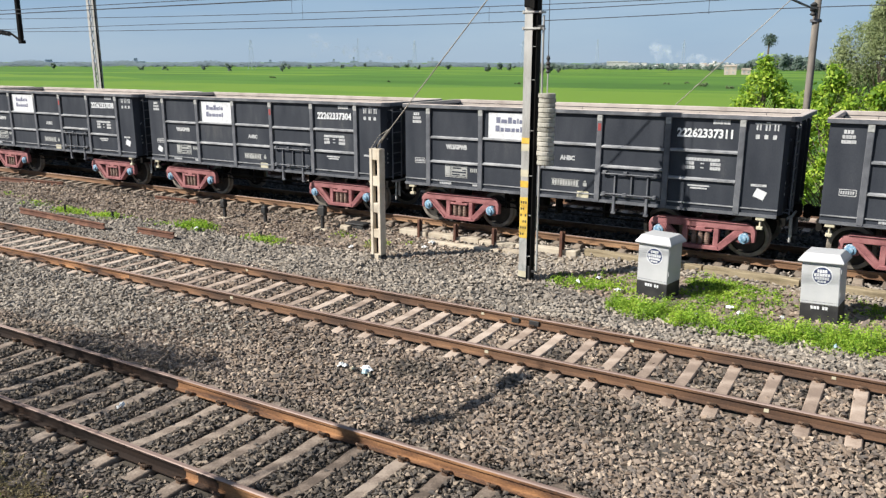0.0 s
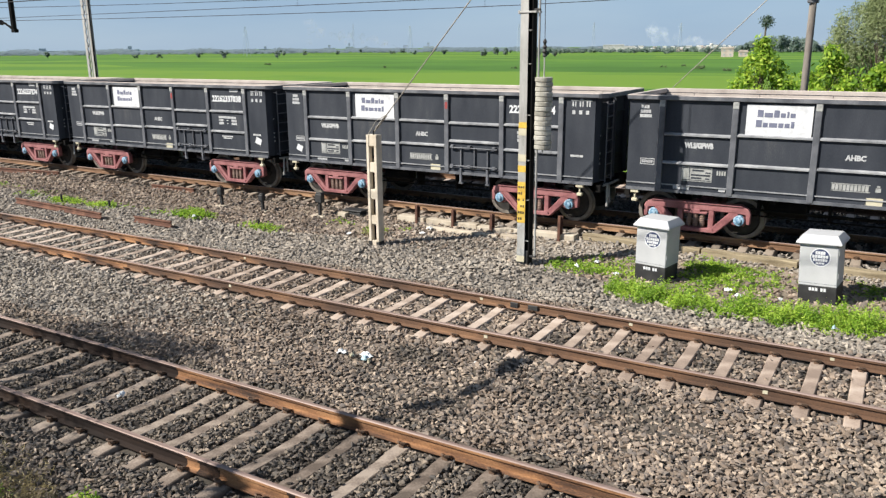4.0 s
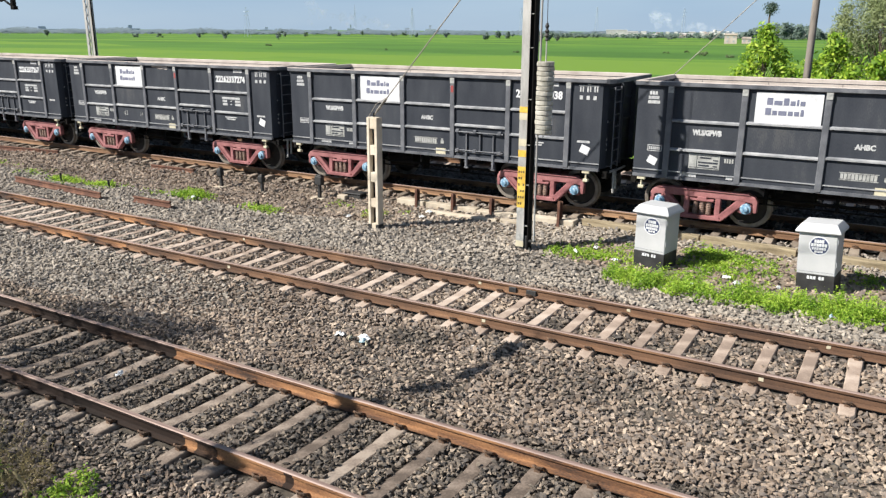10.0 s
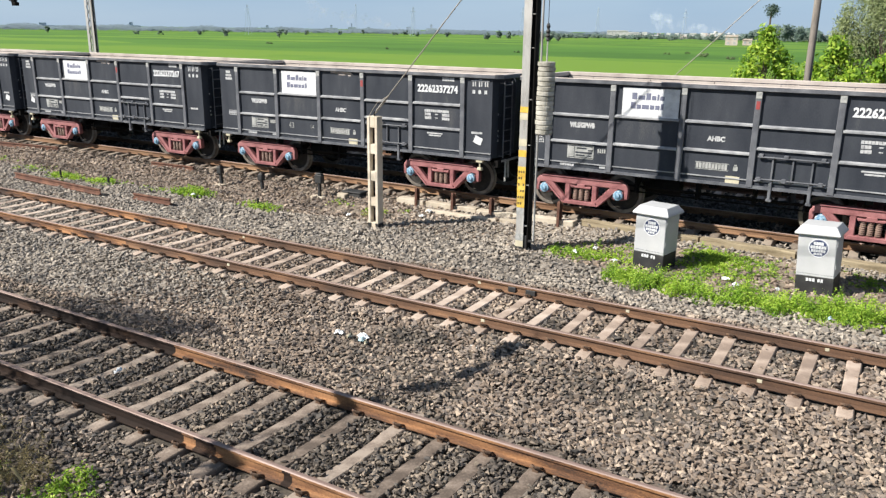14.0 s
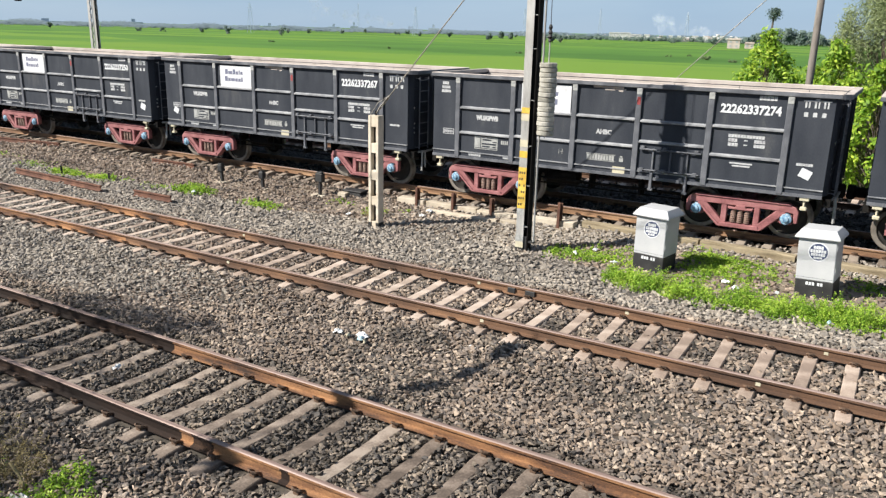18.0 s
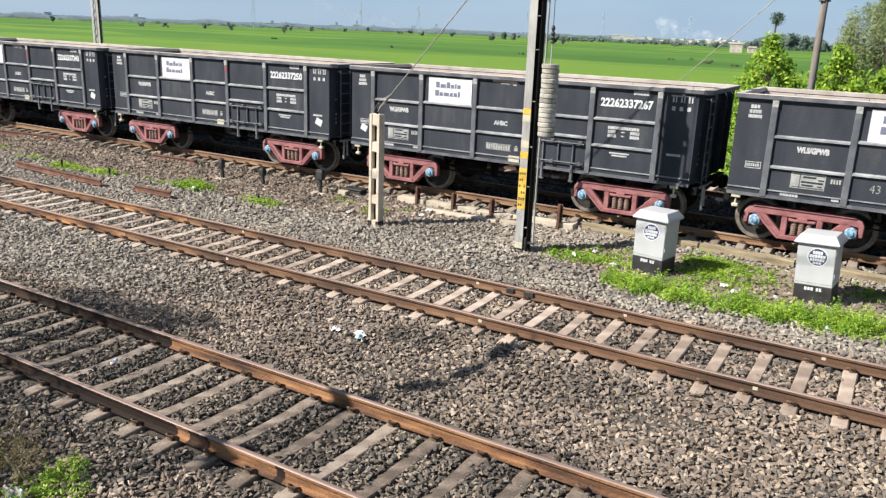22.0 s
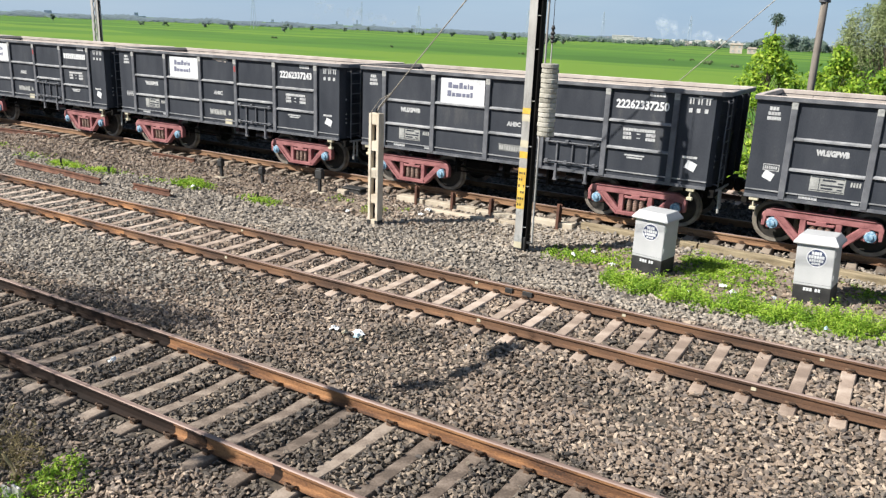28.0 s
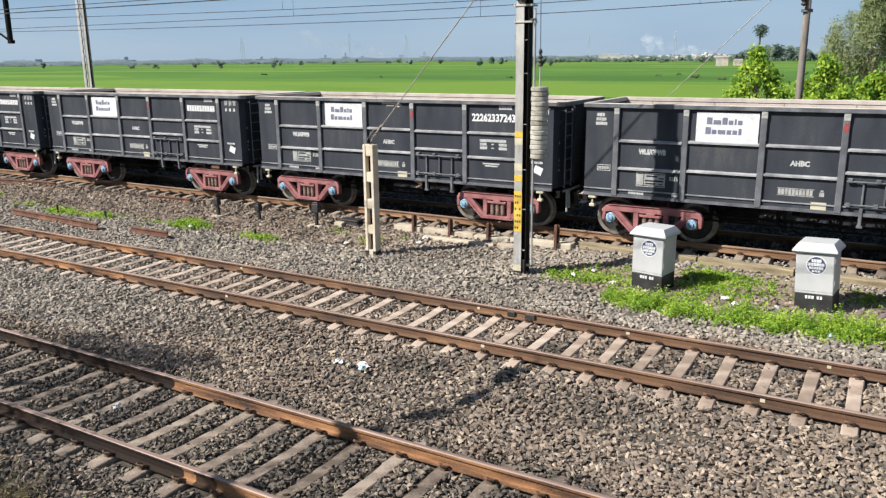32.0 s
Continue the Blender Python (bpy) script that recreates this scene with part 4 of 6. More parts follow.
def build_cabinet(x, y, turn, label, lean=0.0):
    """A signalling cabinet: plinth, body, overhanging hipped lid, round emblem, bars for the unreadable writing."""
    w = thing("signal_cabinet", label, "signal cabinet", "lineside cabinets", at=pose(x, y, 0, 0, lean, turn))
    part("plinth", boxes((-0.345, 0.345, -0.315, 0.315, -0.45, 0.02), bevel=0.008), DARK, w, "black painted plinth")
    part("body", boxes((-0.345, 0.345, -0.32, 0.32, 0.022, 0.88), bevel=0.012), CABINET, w)
    bm = bmesh.new()
    rings = [[(-0.40, -0.375, 0.85), (0.40, -0.375, 0.85), (0.40, 0.375, 0.85), (-0.40, 0.375, 0.85)], [(-0.415, -0.39, 0.87), (0.415, -0.39, 0.87), (0.415, 0.39, 0.87), (-0.415, 0.39, 0.87)], [(-0.40, -0.375, 0.905), (0.40, -0.375, 0.905), (0.40, 0.375, 0.905), (-0.40, 0.375, 0.905)], [(-0.31, -0.28, 1.03), (0.31, -0.28, 1.03), (0.31, 0.28, 1.03), (-0.31, 0.28, 1.03)]]
    vs = [[bm.verts.new(v) for v in r] for r in rings]
    for a, b in zip(vs, vs[1:]):
        for i in range(4):
            bm.faces.new((a[i], a[(i + 1) % 4], b[(i + 1) % 4], b[i]))
    bm.faces.new(vs[-1])
    bm.faces.new(vs[0][::-1])
    bmesh.ops.bevel(bm, geom=list(bm.edges), offset=0.012, segments=2, affect="EDGES", profile=0.5)
    part("lid", bm, CABINET, w, "overhanging hipped lid")
    part("door_seam", boxes((-0.335, 0.335, -0.3225, -0.3205, 0.075, 0.08)), STAKE, w)
    em = part("emblem", lathe([(0.01, -0.3205), (0.165, -0.3205), (0.165, -0.3245), (0.01, -0.3245)], 28, "Y"), NAVY, w, "round blue and white emblem", at=pose(0.03, 0, 0.60))
    part("emblem_ring", lathe([(0.172, -0.3203), (0.185, -0.3203), (0.185, -0.3235), (0.172, -0.3235)], 28, "Y"), WHITE, em)
    for z0, z1, half in ((0.06, 0.12, 0.09), (-0.015, 0.045, 0.145), (-0.08, -0.028, 0.13), (-0.135, -0.095, 0.08)):
        bm = bmesh.new()
        for a, b, c, d in letter_bars(-half, half, z0, z1, max(3, int(half * 48)), 0.16):
            box(bm, a, b, -0.3275, -0.325, c, d)
        tagged(part("emblem_bar", bm, WHITE, em), kind="stuff")
    bm = bmesh.new()
    for a, b, c, d in letter_bars(-0.15, 0.02, -0.075, -0.012, 3, 0.22) + letter_bars(0.06, 0.17, -0.075, -0.012, 2, 0.25):
        box(bm, a, b, -0.319, -0.3155, c, d)
    tagged(part("plinth_writing", bm, WHITE, w, "row of white bars"), kind="stuff")
    for z in (0.25, 0.7):
        part("hinge", boxes((0.346, 0.358, -0.30, -0.26, z - 0.05, z + 0.05)), CABINET, w)
    return w


def stub_post(x, y, h, mat, label, lean=0.0):
    """A sawn-off rail driven into the ground as a marker."""
    w = thing("stub_post", label, "stub post", "stub posts beside the line", at=pose(x, y, -0.35, 0, lean, 0))
    bm = bmesh.new()
    box(bm, -0.04, 0.04, -0.055, -0.025, -0.2, h, 0.008)
    box(bm, -0.012, 0.012, -0.025, 0.045, -0.2, h - 0.004)
    box(bm, -0.07, 0.07, 0.045, 0.06, -0.2, h - 0.002, 0.004)
    part("upright", bm, mat, w)
    return w


def black_marker(x, y, h, wide, lean):
    w = thing("black_marker", "short black bitumen-coated marker post with a squat head", "marker post", "black marker posts", at=pose(x, y, -0.34, 0, lean, 0))
    part("stem", boxes((-0.045, 0.045, -0.045, 0.045, -0.2, h * 0.58), bevel=0.01), DARK, w)
    part("head", boxes((-wide, wide, -0.085, 0.085, h * 0.58, h * 0.94), (-wide * 0.8, wide * 0.8, -0.07, 0.07, h * 0.94 + 0.002, h), bevel=0.02), DARK, w)
    foot = bmesh.new()
    ragged_block(foot, -0.26, 0.20, -0.16, 0.14, -0.2, 0.045, random.Random(int(-x * 10)))
    part("footing", foot, KERB, w, "broken concrete footing")


def ragged_block(bm, x0, x1, y0, y1, z0, z1, rng):
    box(bm, x0, x1, y0, y1, z0, z1)
    for v in bm.verts:
        v.co += Vector((rng.uniform(-0.02, 0.02), rng.uniform(-0.02, 0.02), rng.uniform(-0.015, 0.012)))
    bmesh.ops.bevel(bm, geom=list(bm.edges), offset=0.022, segments=2, affect="EDGES", profile=0.6)
    return bm


def build_lineside():
    build_mast()
    build_weights()
    build_guy_post()
    build_cabinet(1.32, 17.72, -10, "grey-white metal signal cabinet on a black plinth among weeds")
    build_cabinet(4.53, 17.85, -6, "grey-white metal signal cabinet on a black plinth beside the track", -3.0)
    for x, y, h in ((-6.05, 19.66, 0.60), (-4.88, 19.68, 0.58), (-3.70, 19.70, 0.58), (-1.74, 19.68, 0.72)):
        stub_post(x, y, h, OLDRUST, "sawn-off rusty rail driven in as a post", 1.0)
    black_marker(-13.06, 19.02, 0.62, 0.095, -5)
    black_marker(-11.27, 18.98, 0.58, 0.09, -3)
    black_marker(-9.26, 19.28, 0.74, 0.13, 1)
    rng = random.Random(8)
    for x, n, top in ((-6.75, 0.95, -0.10), (-5.78, 1.62, -0.12), (-4.14, 1.05, -0.15), (-3.06, 1.75, -0.11)):
        kerb = thing("kerb_block", "worn tan concrete kerb block laid along the ballast edge", "kerb block", "kerb blocks")
        part("block", ragged_block(bmesh.new(), x, x + n - 0.02, 19.70 + rng.uniform(-0.03, 0.03), 19.98, -0.46, top, rng), KERB, kerb)
    for x, n, y in ((-5.55, 2.25, 19.30), (-3.28, 0.85, 19.36)):
        kerb = thing("kerb_block", "worn tan concrete kerb block sunk in ballast", "kerb block", "kerb blocks")
        part("block", ragged_block(bmesh.new(), x, x + n - 0.04, y, y + 0.22, -0.46, -0.22 + rng.uniform(-0.02, 0.01), rng), KERB, kerb)
    for x0, y0, x1, y1 in ((-1.22, 20.08, 1.75, 19.94), (1.80, 19.92, 3.9, 19.80), (3.95, 19.79, 7.6, 19.62)):
        w = thing("timber_baulk", "weathered tan timber baulk lying along the sleeper ends", "timber baulk", "timber baulks", at=pose(x0, y0, 0, 0, 0, math.degrees(math.atan2(y1 - y0, x1 - x0))))
        n = math.hypot(x1 - x0, y1 - y0)
        bm = bmesh.new()
        cuts = [n * i / 9 for i in range(10)]
        rings = [[bm.verts.new((q, y + rng.uniform(-0.012, 0.012), z + rng.uniform(-0.012, 0.008))) for y, z in ((-0.10, -0.42), (0.10, -0.42), (0.10, -0.10), (-0.085, -0.095), (-0.10, -0.125))] for q in cuts]
        for a, b in zip(rings, rings[1:]):
            for i in range(5):
                bm.faces.new((a[i], b[i], b[(i + 1) % 5], a[(i + 1) % 5]))
        bm.faces.new(rings[0][::-1]), bm.faces.new(rings[-1])
        bmesh.ops.recalc_face_normals(bm, faces=bm.faces)
        part("beam", bm, TIMBER, w)
    jb = thing("junction_box", "low black cable junction box lying in the ballast", "junction box", at=pose(-8.25, 19.70, -0.34))
    part("case", boxes((-0.32, 0.32, -0.17, 0.17, -0.05, 0.20), bevel=0.03), DARK, jb)
    part("cover", boxes((-0.35, 0.35, -0.20, 0.20, 0.202, 0.25), bevel=0.015), DARK, jb)
    st = thing("concrete_lump", "pale lump of broken concrete in the ballast", "rubble", at=pose(-8.5, 19.45, -0.3))
    part("lump", ragged_block(bmesh.new(), -0.14, 0.14, -0.11, 0.11, -0.1, 0.14, rng), KERB, st)
    for x0, y0, x1, y1, z in ((-19.25, 15.95, -14.6, 15.70, -0.10), (-13.41, 15.94, -11.87, 15.94, -0.11), (-27.0, 19.55, -23.1, 20.05, -0.09), (-17.37, 19.82, -15.32, 19.90, -0.09)):
        w = thing("loose_rail", "length of old rusty rail lying in the ballast", "rail", "loose rails")
        n = math.hypot(x1 - x0, y1 - y0)
        bm = bmesh.new()
        a = [bm.verts.new((0, y, q)) for y, q in RAIL]
        b = [bm.verts.new((n, y, q)) for y, q in RAIL]
        for i in range(len(RAIL)):
            bm.faces.new((a[i], b[i], b[(i + 1) % len(RAIL)], a[(i + 1) % len(RAIL)]))
        bm.faces.new(a), bm.faces.new(b[::-1])
        bmesh.ops.recalc_face_normals(bm, faces=bm.faces)
        part("rail", bm, OLDRUST, w)
        w.matrix_basis = pose(x0, y0, z, 0, 0, math.degrees(math.atan2(y1 - y0, x1 - x0)))
    for x, y, h in ((-18.05, 16.75, 0.32), (-15.9, 16.95, 0.28), (-9.95, 17.4, 0.2)):
        pg = thing("ground_peg", "small dark iron peg in the ground", "peg", "ground pegs")
        part("peg", tube(bmesh.new(), (x, y, -0.45), (x, y, -0.33 + h), 0.035, 6), DARK, pg)


WEIGHT = surface("weight_concrete", [(0.20, 0.19, 0.16), (0.34, 0.325, 0.28), (0.44, 0.42, 0.375)], 5.0, 0.85, bump=0.25, vary=0.3)
KERB = surface("kerb_concrete", [(0.30, 0.25, 0.19), (0.43, 0.37, 0.29), (0.53, 0.47, 0.38)], 3.0, 0.92, bump=0.4, vary=0.3)
TIMBER = surface("weathered_timber", [(0.13, 0.10, 0.06), (0.26, 0.21, 0.135), (0.36, 0.30, 0.20)], 2.0, 0.9, bump=0.5, grain=30, stretch=(0.6, 4, 4))
OLDRUST = surface("old_rust", [(0.05, 0.022, 0.015), (0.11, 0.048, 0.03), (0.19, 0.09, 0.055)], 3.0, 0.85, bump=0.3, grain=60)
build_lineside()


# ---- overhead line ----
def wire(name, pts, r, label, cat="overhead wire"):
    w = thing(name, label, cat, "overhead wires")
    bm = bmesh.new()
    rings = [[bm.verts.new((x, y + r * math.cos(k * math.pi * 0.4), z + r * math.sin(k * math.pi * 0.4))) for k in range(5)] for x, y, z in pts]
    for a, b in zip(rings, rings[1:]):
        for k in range(5):
            bm.faces.new((a[k], b[k], b[(k + 1) % 5], a[(k + 1) % 5]))
    part("strand", bm, WIRE, w)
    return w


def run(y, f, x0=-160, x1=80, n=60):
    return [(x0 + (x1 - x0) * i / n, y, f(x0 + (x1 - x0) * i / n)) for i in range(n + 1)]


def low_wire(x):
    return min(5.81, 5.65 + (0.00031 if x < -6.5 else 0.002) * (x + 6.5) ** 2)


def mid_wire(x):
    return min(6.35, 5.90 + 0.0013 * max(0.0, x + 9) ** 2)


def top_wire(x):
    return min(6.6, 6.09 + (0.00045 if x < -5 else 0.0003) * (x + 5) ** 2)


w3 = wire("contact_wire", run(Y3 + 0.05, low_wire, n=120), 0.010, "thin dark contact wire over the goods line")
for x, z0, z1 in ((-12.2, top_wire(-12.2), 6.9), (-11.75, mid_wire(-11.75), 6.8), (-4.95, low_wire(-4.95), top_wire(-4.95)), (1.05, low_wire(1.05), 6.5)):
    part("dropper", tube(bmesh.new(), (x, Y3 + 0.05, z0 - 0.03), (x, Y3 + 0.05, z1), 0.005, 5), WIRE, w3)
wire("messenger_wire", run(Y3 + 0.05, mid_wire, n=120), 0.010, "dark messenger wire over the goods line")
wire("messenger_wire", run(Y3 + 0.05, top_wire, n=120), 0.010, "sagging dark messenger wire over the goods line")
wire("contact_wire", run(Y2, lambda x: 5.71), 0.011, "thin dark contact wire over the middle track")
wire("messenger_wire", run(Y2, lambda x: 5.80), 0.008, "dark messenger wire over the middle track")


def build_lattice_pole():
    w = thing("lattice_pole", "grey lattice steel pole beyond the goods line", "pole", at=pose(-26.4, 24.5, 0))
    for x, half in ((-0.085, 0.078), (0.115, 0.03)):
        for y in (-0.13, 0.13):
            part("leg", boxes((x - half, x + half, y - 0.012, y + 0.012, -1.0, 9.0)), MASTGREY, w)
    # Plate added to paint the dark inside seen behind the bracing.
    part("inner_shade", boxes((-0.005, 0.085, 0.10, 0.114, -1.0, 9.0)), UNDER, w, "near-black plate standing for the shaded inside of the lattice")
    z, s = -0.8, 1
    while z < 8.8:
        for y in (-0.15, 0.15):
            part("brace", tube(bmesh.new(), (0.045 - 0.06 * s, y, z), (0.045 + 0.06 * s, y, z + 0.18), 0.016, 5), STAKE, w)
        z, s = z + 0.18, -s
    return w


def build_far_pole():
    w = thing("line_pole", "weathered grey pole with a dark insulator and a yellow band", "pole", at=pose(3.14, 24.5, 0))
    part("shaft", tube(bmesh.new(), (0, 0, -1.2), (0, 0, 9.0), 0.105, 10, 0.08), POLE, w, smooth=True)
    part("paint_band", lathe([(0.098, 1.2), (0.108, 1.2), (0.106, 2.0), (0.096, 2.0)], 12, "Z"), YELLOW, w, "yellow paint band")
    part("insulator", lathe([(0.03, -0.2), (0.09, -0.16), (0.05, -0.1), (0.1, -0.04), (0.05, 0.02), (0.1, 0.08), (0.03, 0.14)], 12, "Z"), DARK, w, "dark insulator", at=pose(-0.06, -0.2, 5.95))
    part("clamp", boxes((-0.13, 0.13, -0.13, 0.13, 5.60, 5.68), bevel=0.01), STAKE, w)
    part("bracket", tubes([((0, -0.1, 5.9), (-0.9, -2.8, 6.3)), ((0, -0.1, 6.6), (-0.9, -2.8, 6.3))], 0.03), STAKE, w, "tubular cantilever bracket")
    g = thing("guy_wire", "thin pale guy wire of the far pole", "guy wire")
    part("strand", tube(bmesh.new(), (3.10, 24.5, 6.8), (-4.93, 24.5, -1.2), 0.012, 6), GUY, g)


def build_drop_bracket():
    w = thing("registration_bracket", "dark drop bracket with a registration arm above the goods line", "bracket")
    part("drop_tube", tube(bmesh.new(), (-27.22, 21.6, 8.6), (-27.27, 21.6, 5.42), 0.11, 8), UNDER, w)
    part("tie_beam", tube(bmesh.new(), (-27.22, 21.49, 8.5), (-26.5, 24.5, 8.5), 0.08, 8), UNDER, w)
    part("registration_arm", tubes([((-27.2, 21.6, 5.36), (-27.9, 21.6, 5.70)), ((-27.9, 21.6, 5.70), (-30.5, 21.62, 6.0))], 0.045), UNDER, w)
    for i in range(4):
        part("insulator_shed", lathe([(0.03, -0.04), (0.11, -0.01), (0.11, 0.01), (0.03, 0.04)], 10, "X"), DARK, w, at=pose(-28.1 - 0.22 * i, 21.6, 5.72 + 0.025 * i))
    part("steady_clip", boxes((-27.35, -27.1, 21.5, 21.7, 5.30, 5.44), bevel=0.02), UNDER, w)


POLE = surface("weathered_pole", [(0.085, 0.075, 0.066), (0.165, 0.145, 0.127), (0.25, 0.22, 0.19)], 3.0, 0.85, bump=0.25, stretch=(2, 2, 0.5))
build_lattice_pole()
build_far_pole()
build_drop_bracket()


def build_line_support(x, y, over):
    """A mast with a cantilever that carries the wires of a track."""
    w = thing("catenary_mast", "grey steel catenary mast with a cantilever over the middle track", "mast", at=pose(x, y, 0))
    part("column", boxes((-0.12, 0.12, -0.12, -0.10, -0.5, 8.4), (-0.12, 0.12, 0.10, 0.12, -0.5, 8.4), (-0.006, 0.006, -0.099, 0.099, -0.5, 8.4)), MASTGREY, w)
    part("cantilever", tubes([((0, 0.12, 5.4), (0, over - y, 6.85)), ((0, 0.12, 7.0), (0, over - y, 6.85)), ((0, 0.8, 5.75), (0, over - y, 5.76))], 0.03), MASTGREY, w)


build_line_support(-45.0, 10.55, Y2)


def build_near_mast():
    """An unseen mast and cantilever on the camera's side, added for their shadows on the tracks."""
    w = thing("catenary_mast", "unseen grey steel catenary mast with a cantilever, added for its shadows", "mast", at=pose(-6.05, 0.85, 0))
    for x in (-0.13, 0.13):
        for y in (-0.12, 0.12):
            part("leg", boxes((x - 0.022, x + 0.022, y - 0.022, y + 0.022, -0.8, 6.9)), MASTGREY, w)
    z, s = -0.6, 1
    while z < 6.5:
        part("brace", tube(bmesh.new(), (-0.12 * s, -0.12, z), (0.12 * s, -0.12, z + 0.4), 0.012, 5), MASTGREY, w)
        z, s = z + 0.4, -s
    part("head_column", boxes((-0.15, 0.15, -0.14, -0.12, 6.9, 7.3), (-0.15, 0.15, 0.12, 0.14, 6.9, 7.3), (-0.006, 0.006, -0.119, 0.119, 6.9, 7.3)), MASTGREY, w)
    tip = Vector((1.5, 5.4, 7.0))
    part("cantilever", tubes([((0, 0.14, 7.2), tip), ((0, 0.14, 6.5), tip)], 0.022), MASTGREY, w)
    # insulators are sized and spaced for the shadow patches they throw
    for f, k in ((0.36, 1.0), (0.54, 0.85), (0.70, 0.8), (0.86, 1.0)):
        c = Vector((0, 0.14, 6.8)).lerp(tip, f)
        part("insulator", lathe([(0.03, -0.28), (0.15 * k, -0.23), (0.05, -0.15), (0.16 * k, -0.09), (0.05, 0.0), (0.16 * k, 0.08), (0.05, 0.15), (0.14 * k, 0.23), (0.03, 0.28)], 12, "Y"), DARK, w, "dark ribbed insulator", at=pose(c.x, c.y, c.z, 0, 0, -18))


build_near_mast()


# ---- vegetation ----
def leaf_material(name, dark, mid, light, through_=0.35):
    m = bpy.data.materials.new(name)
    m.use_nodes = True
    t = m.node_tree
    n, lk = t.nodes, t.links
    bs = n["Principled BSDF"]
    bs.inputs["Roughness"].default_value = 0.55
    bs.inputs["Specular IOR Level"].default_value = 0.3
    ge = n.new("ShaderNodeNewGeometry")
    co = n.new("ShaderNodeTexCoord")
    no = n.new("ShaderNodeTexNoise")
    no.inputs["Scale"].default_value = 1.6
    lk.new(co.outputs["Object"], no.inputs["Vector"])
    ad = n.new("ShaderNodeMath")
    ad.operation = "MULTIPLY_ADD"
    lk.new(ge.outputs["Random Per Island"], ad.inputs[0])
    ad.inputs[1].default_value = 0.55
    lk.new(no.outputs[0], ad.inputs[2])
    ramp = n.new("ShaderNodeValToRGB")
    lk.new(ad.outputs[0], ramp.inputs[0])
    el = ramp.color_ramp.elements
    el[0].position, el[0].color = 0.45, (*dark, 1)
    el[1].position, el[1].color = 1.05, (*light, 1)
    e = el.new(0.75)
    e.color = (*mid, 1)
    lk.new(ramp.outputs[0], bs.inputs["Base Color"])
    tr = n.new("ShaderNodeBsdfTranslucent")
    lk.new(ramp.outputs[0], tr.inputs[0])
    mx = n.new("ShaderNodeMixShader")
    mx.inputs[0].default_value = through_
    lk.new(bs.outputs[0], mx.inputs[1])
    lk.new(tr.outputs[0], mx.inputs[2])
    lk.new(mx.outputs[0], n["Material Output"].inputs[0])
    return m


WEED = leaf_material("weed_leaf", (0.10, 0.21, 0.022), (0.26, 0.43, 0.045), (0.46, 0.60, 0.09), 0.45)
TREELEAF = leaf_material("tree_leaf", (0.075, 0.16, 0.018), (0.23, 0.39, 0.036), (0.46, 0.58, 0.075), 0.45)
WISPY = leaf_material("wispy_leaf", (0.13, 0.17, 0.07), (0.24, 0.29, 0.13), (0.34, 0.39, 0.20))
# Blue-grey haze of the distance is mixed into this foliage colour.
HORIZON = leaf_material("hazed_horizon_leaf", (0.118, 0.158, 0.185), (0.124, 0.165, 0.193), (0.130, 0.172, 0.20), 0.3)
SHRUB = leaf_material("field_shrub_leaf", (0.07, 0.115, 0.045), (0.11, 0.16, 0.065), (0.16, 0.21, 0.09))
# Far foliage again, greyed with some of the distance's haze.
GROVE = leaf_material("hazed_grove_leaf", (0.075, 0.115, 0.10), (0.10, 0.145, 0.12), (0.135, 0.18, 0.145), 0.3)
DRY = leaf_material("dry_stalk", (0.16, 0.13, 0.06), (0.27, 0.22, 0.11), (0.37, 0.31, 0.17))
BARK = surface("bark", [(0.06, 0.045, 0.035), (0.12, 0.095, 0.075), (0.18, 0.15, 0.12)], 5.0, 0.9, bump=0.5, stretch=(2, 2, 0.4))


def leaf_mesh(name, centres, normals, sizes, aspect, rng):
    """Many small pointed leaves as one mesh: four-cornered, folded a little."""
    n = len(centres)
    r = rng.normal(size=(n, 3))
    u = np.cross(normals, r)
    u /= np.linalg.norm(u, axis=1)[:, None] + 1e-9
    v = np.cross(normals, u)
    s = sizes[:, None]
    co = np.stack([centres - u * s, centres + v * s * aspect, centres + u * s, centres - v * s * aspect], 1)
    co[:, 1] += normals * s * 0.15
    co[:, 3] += normals * s * 0.15
    me = bpy.data.meshes.new(name)
    me.vertices.add(4 * n)
    me.vertices.foreach_set("co", co.astype(np.float32).ravel())
    me.loops.add(4 * n)
    me.loops.foreach_set("vertex_index", np.arange(4 * n, dtype=np.int32))
    me.polygons.add(n)
    me.polygons.foreach_set("loop_start", np.arange(0, 4 * n, 4, dtype=np.int32))
    me.polygons.foreach_set("loop_total", np.full(n, 4, dtype=np.int32))
    me.update()
    me.validate()
    return me


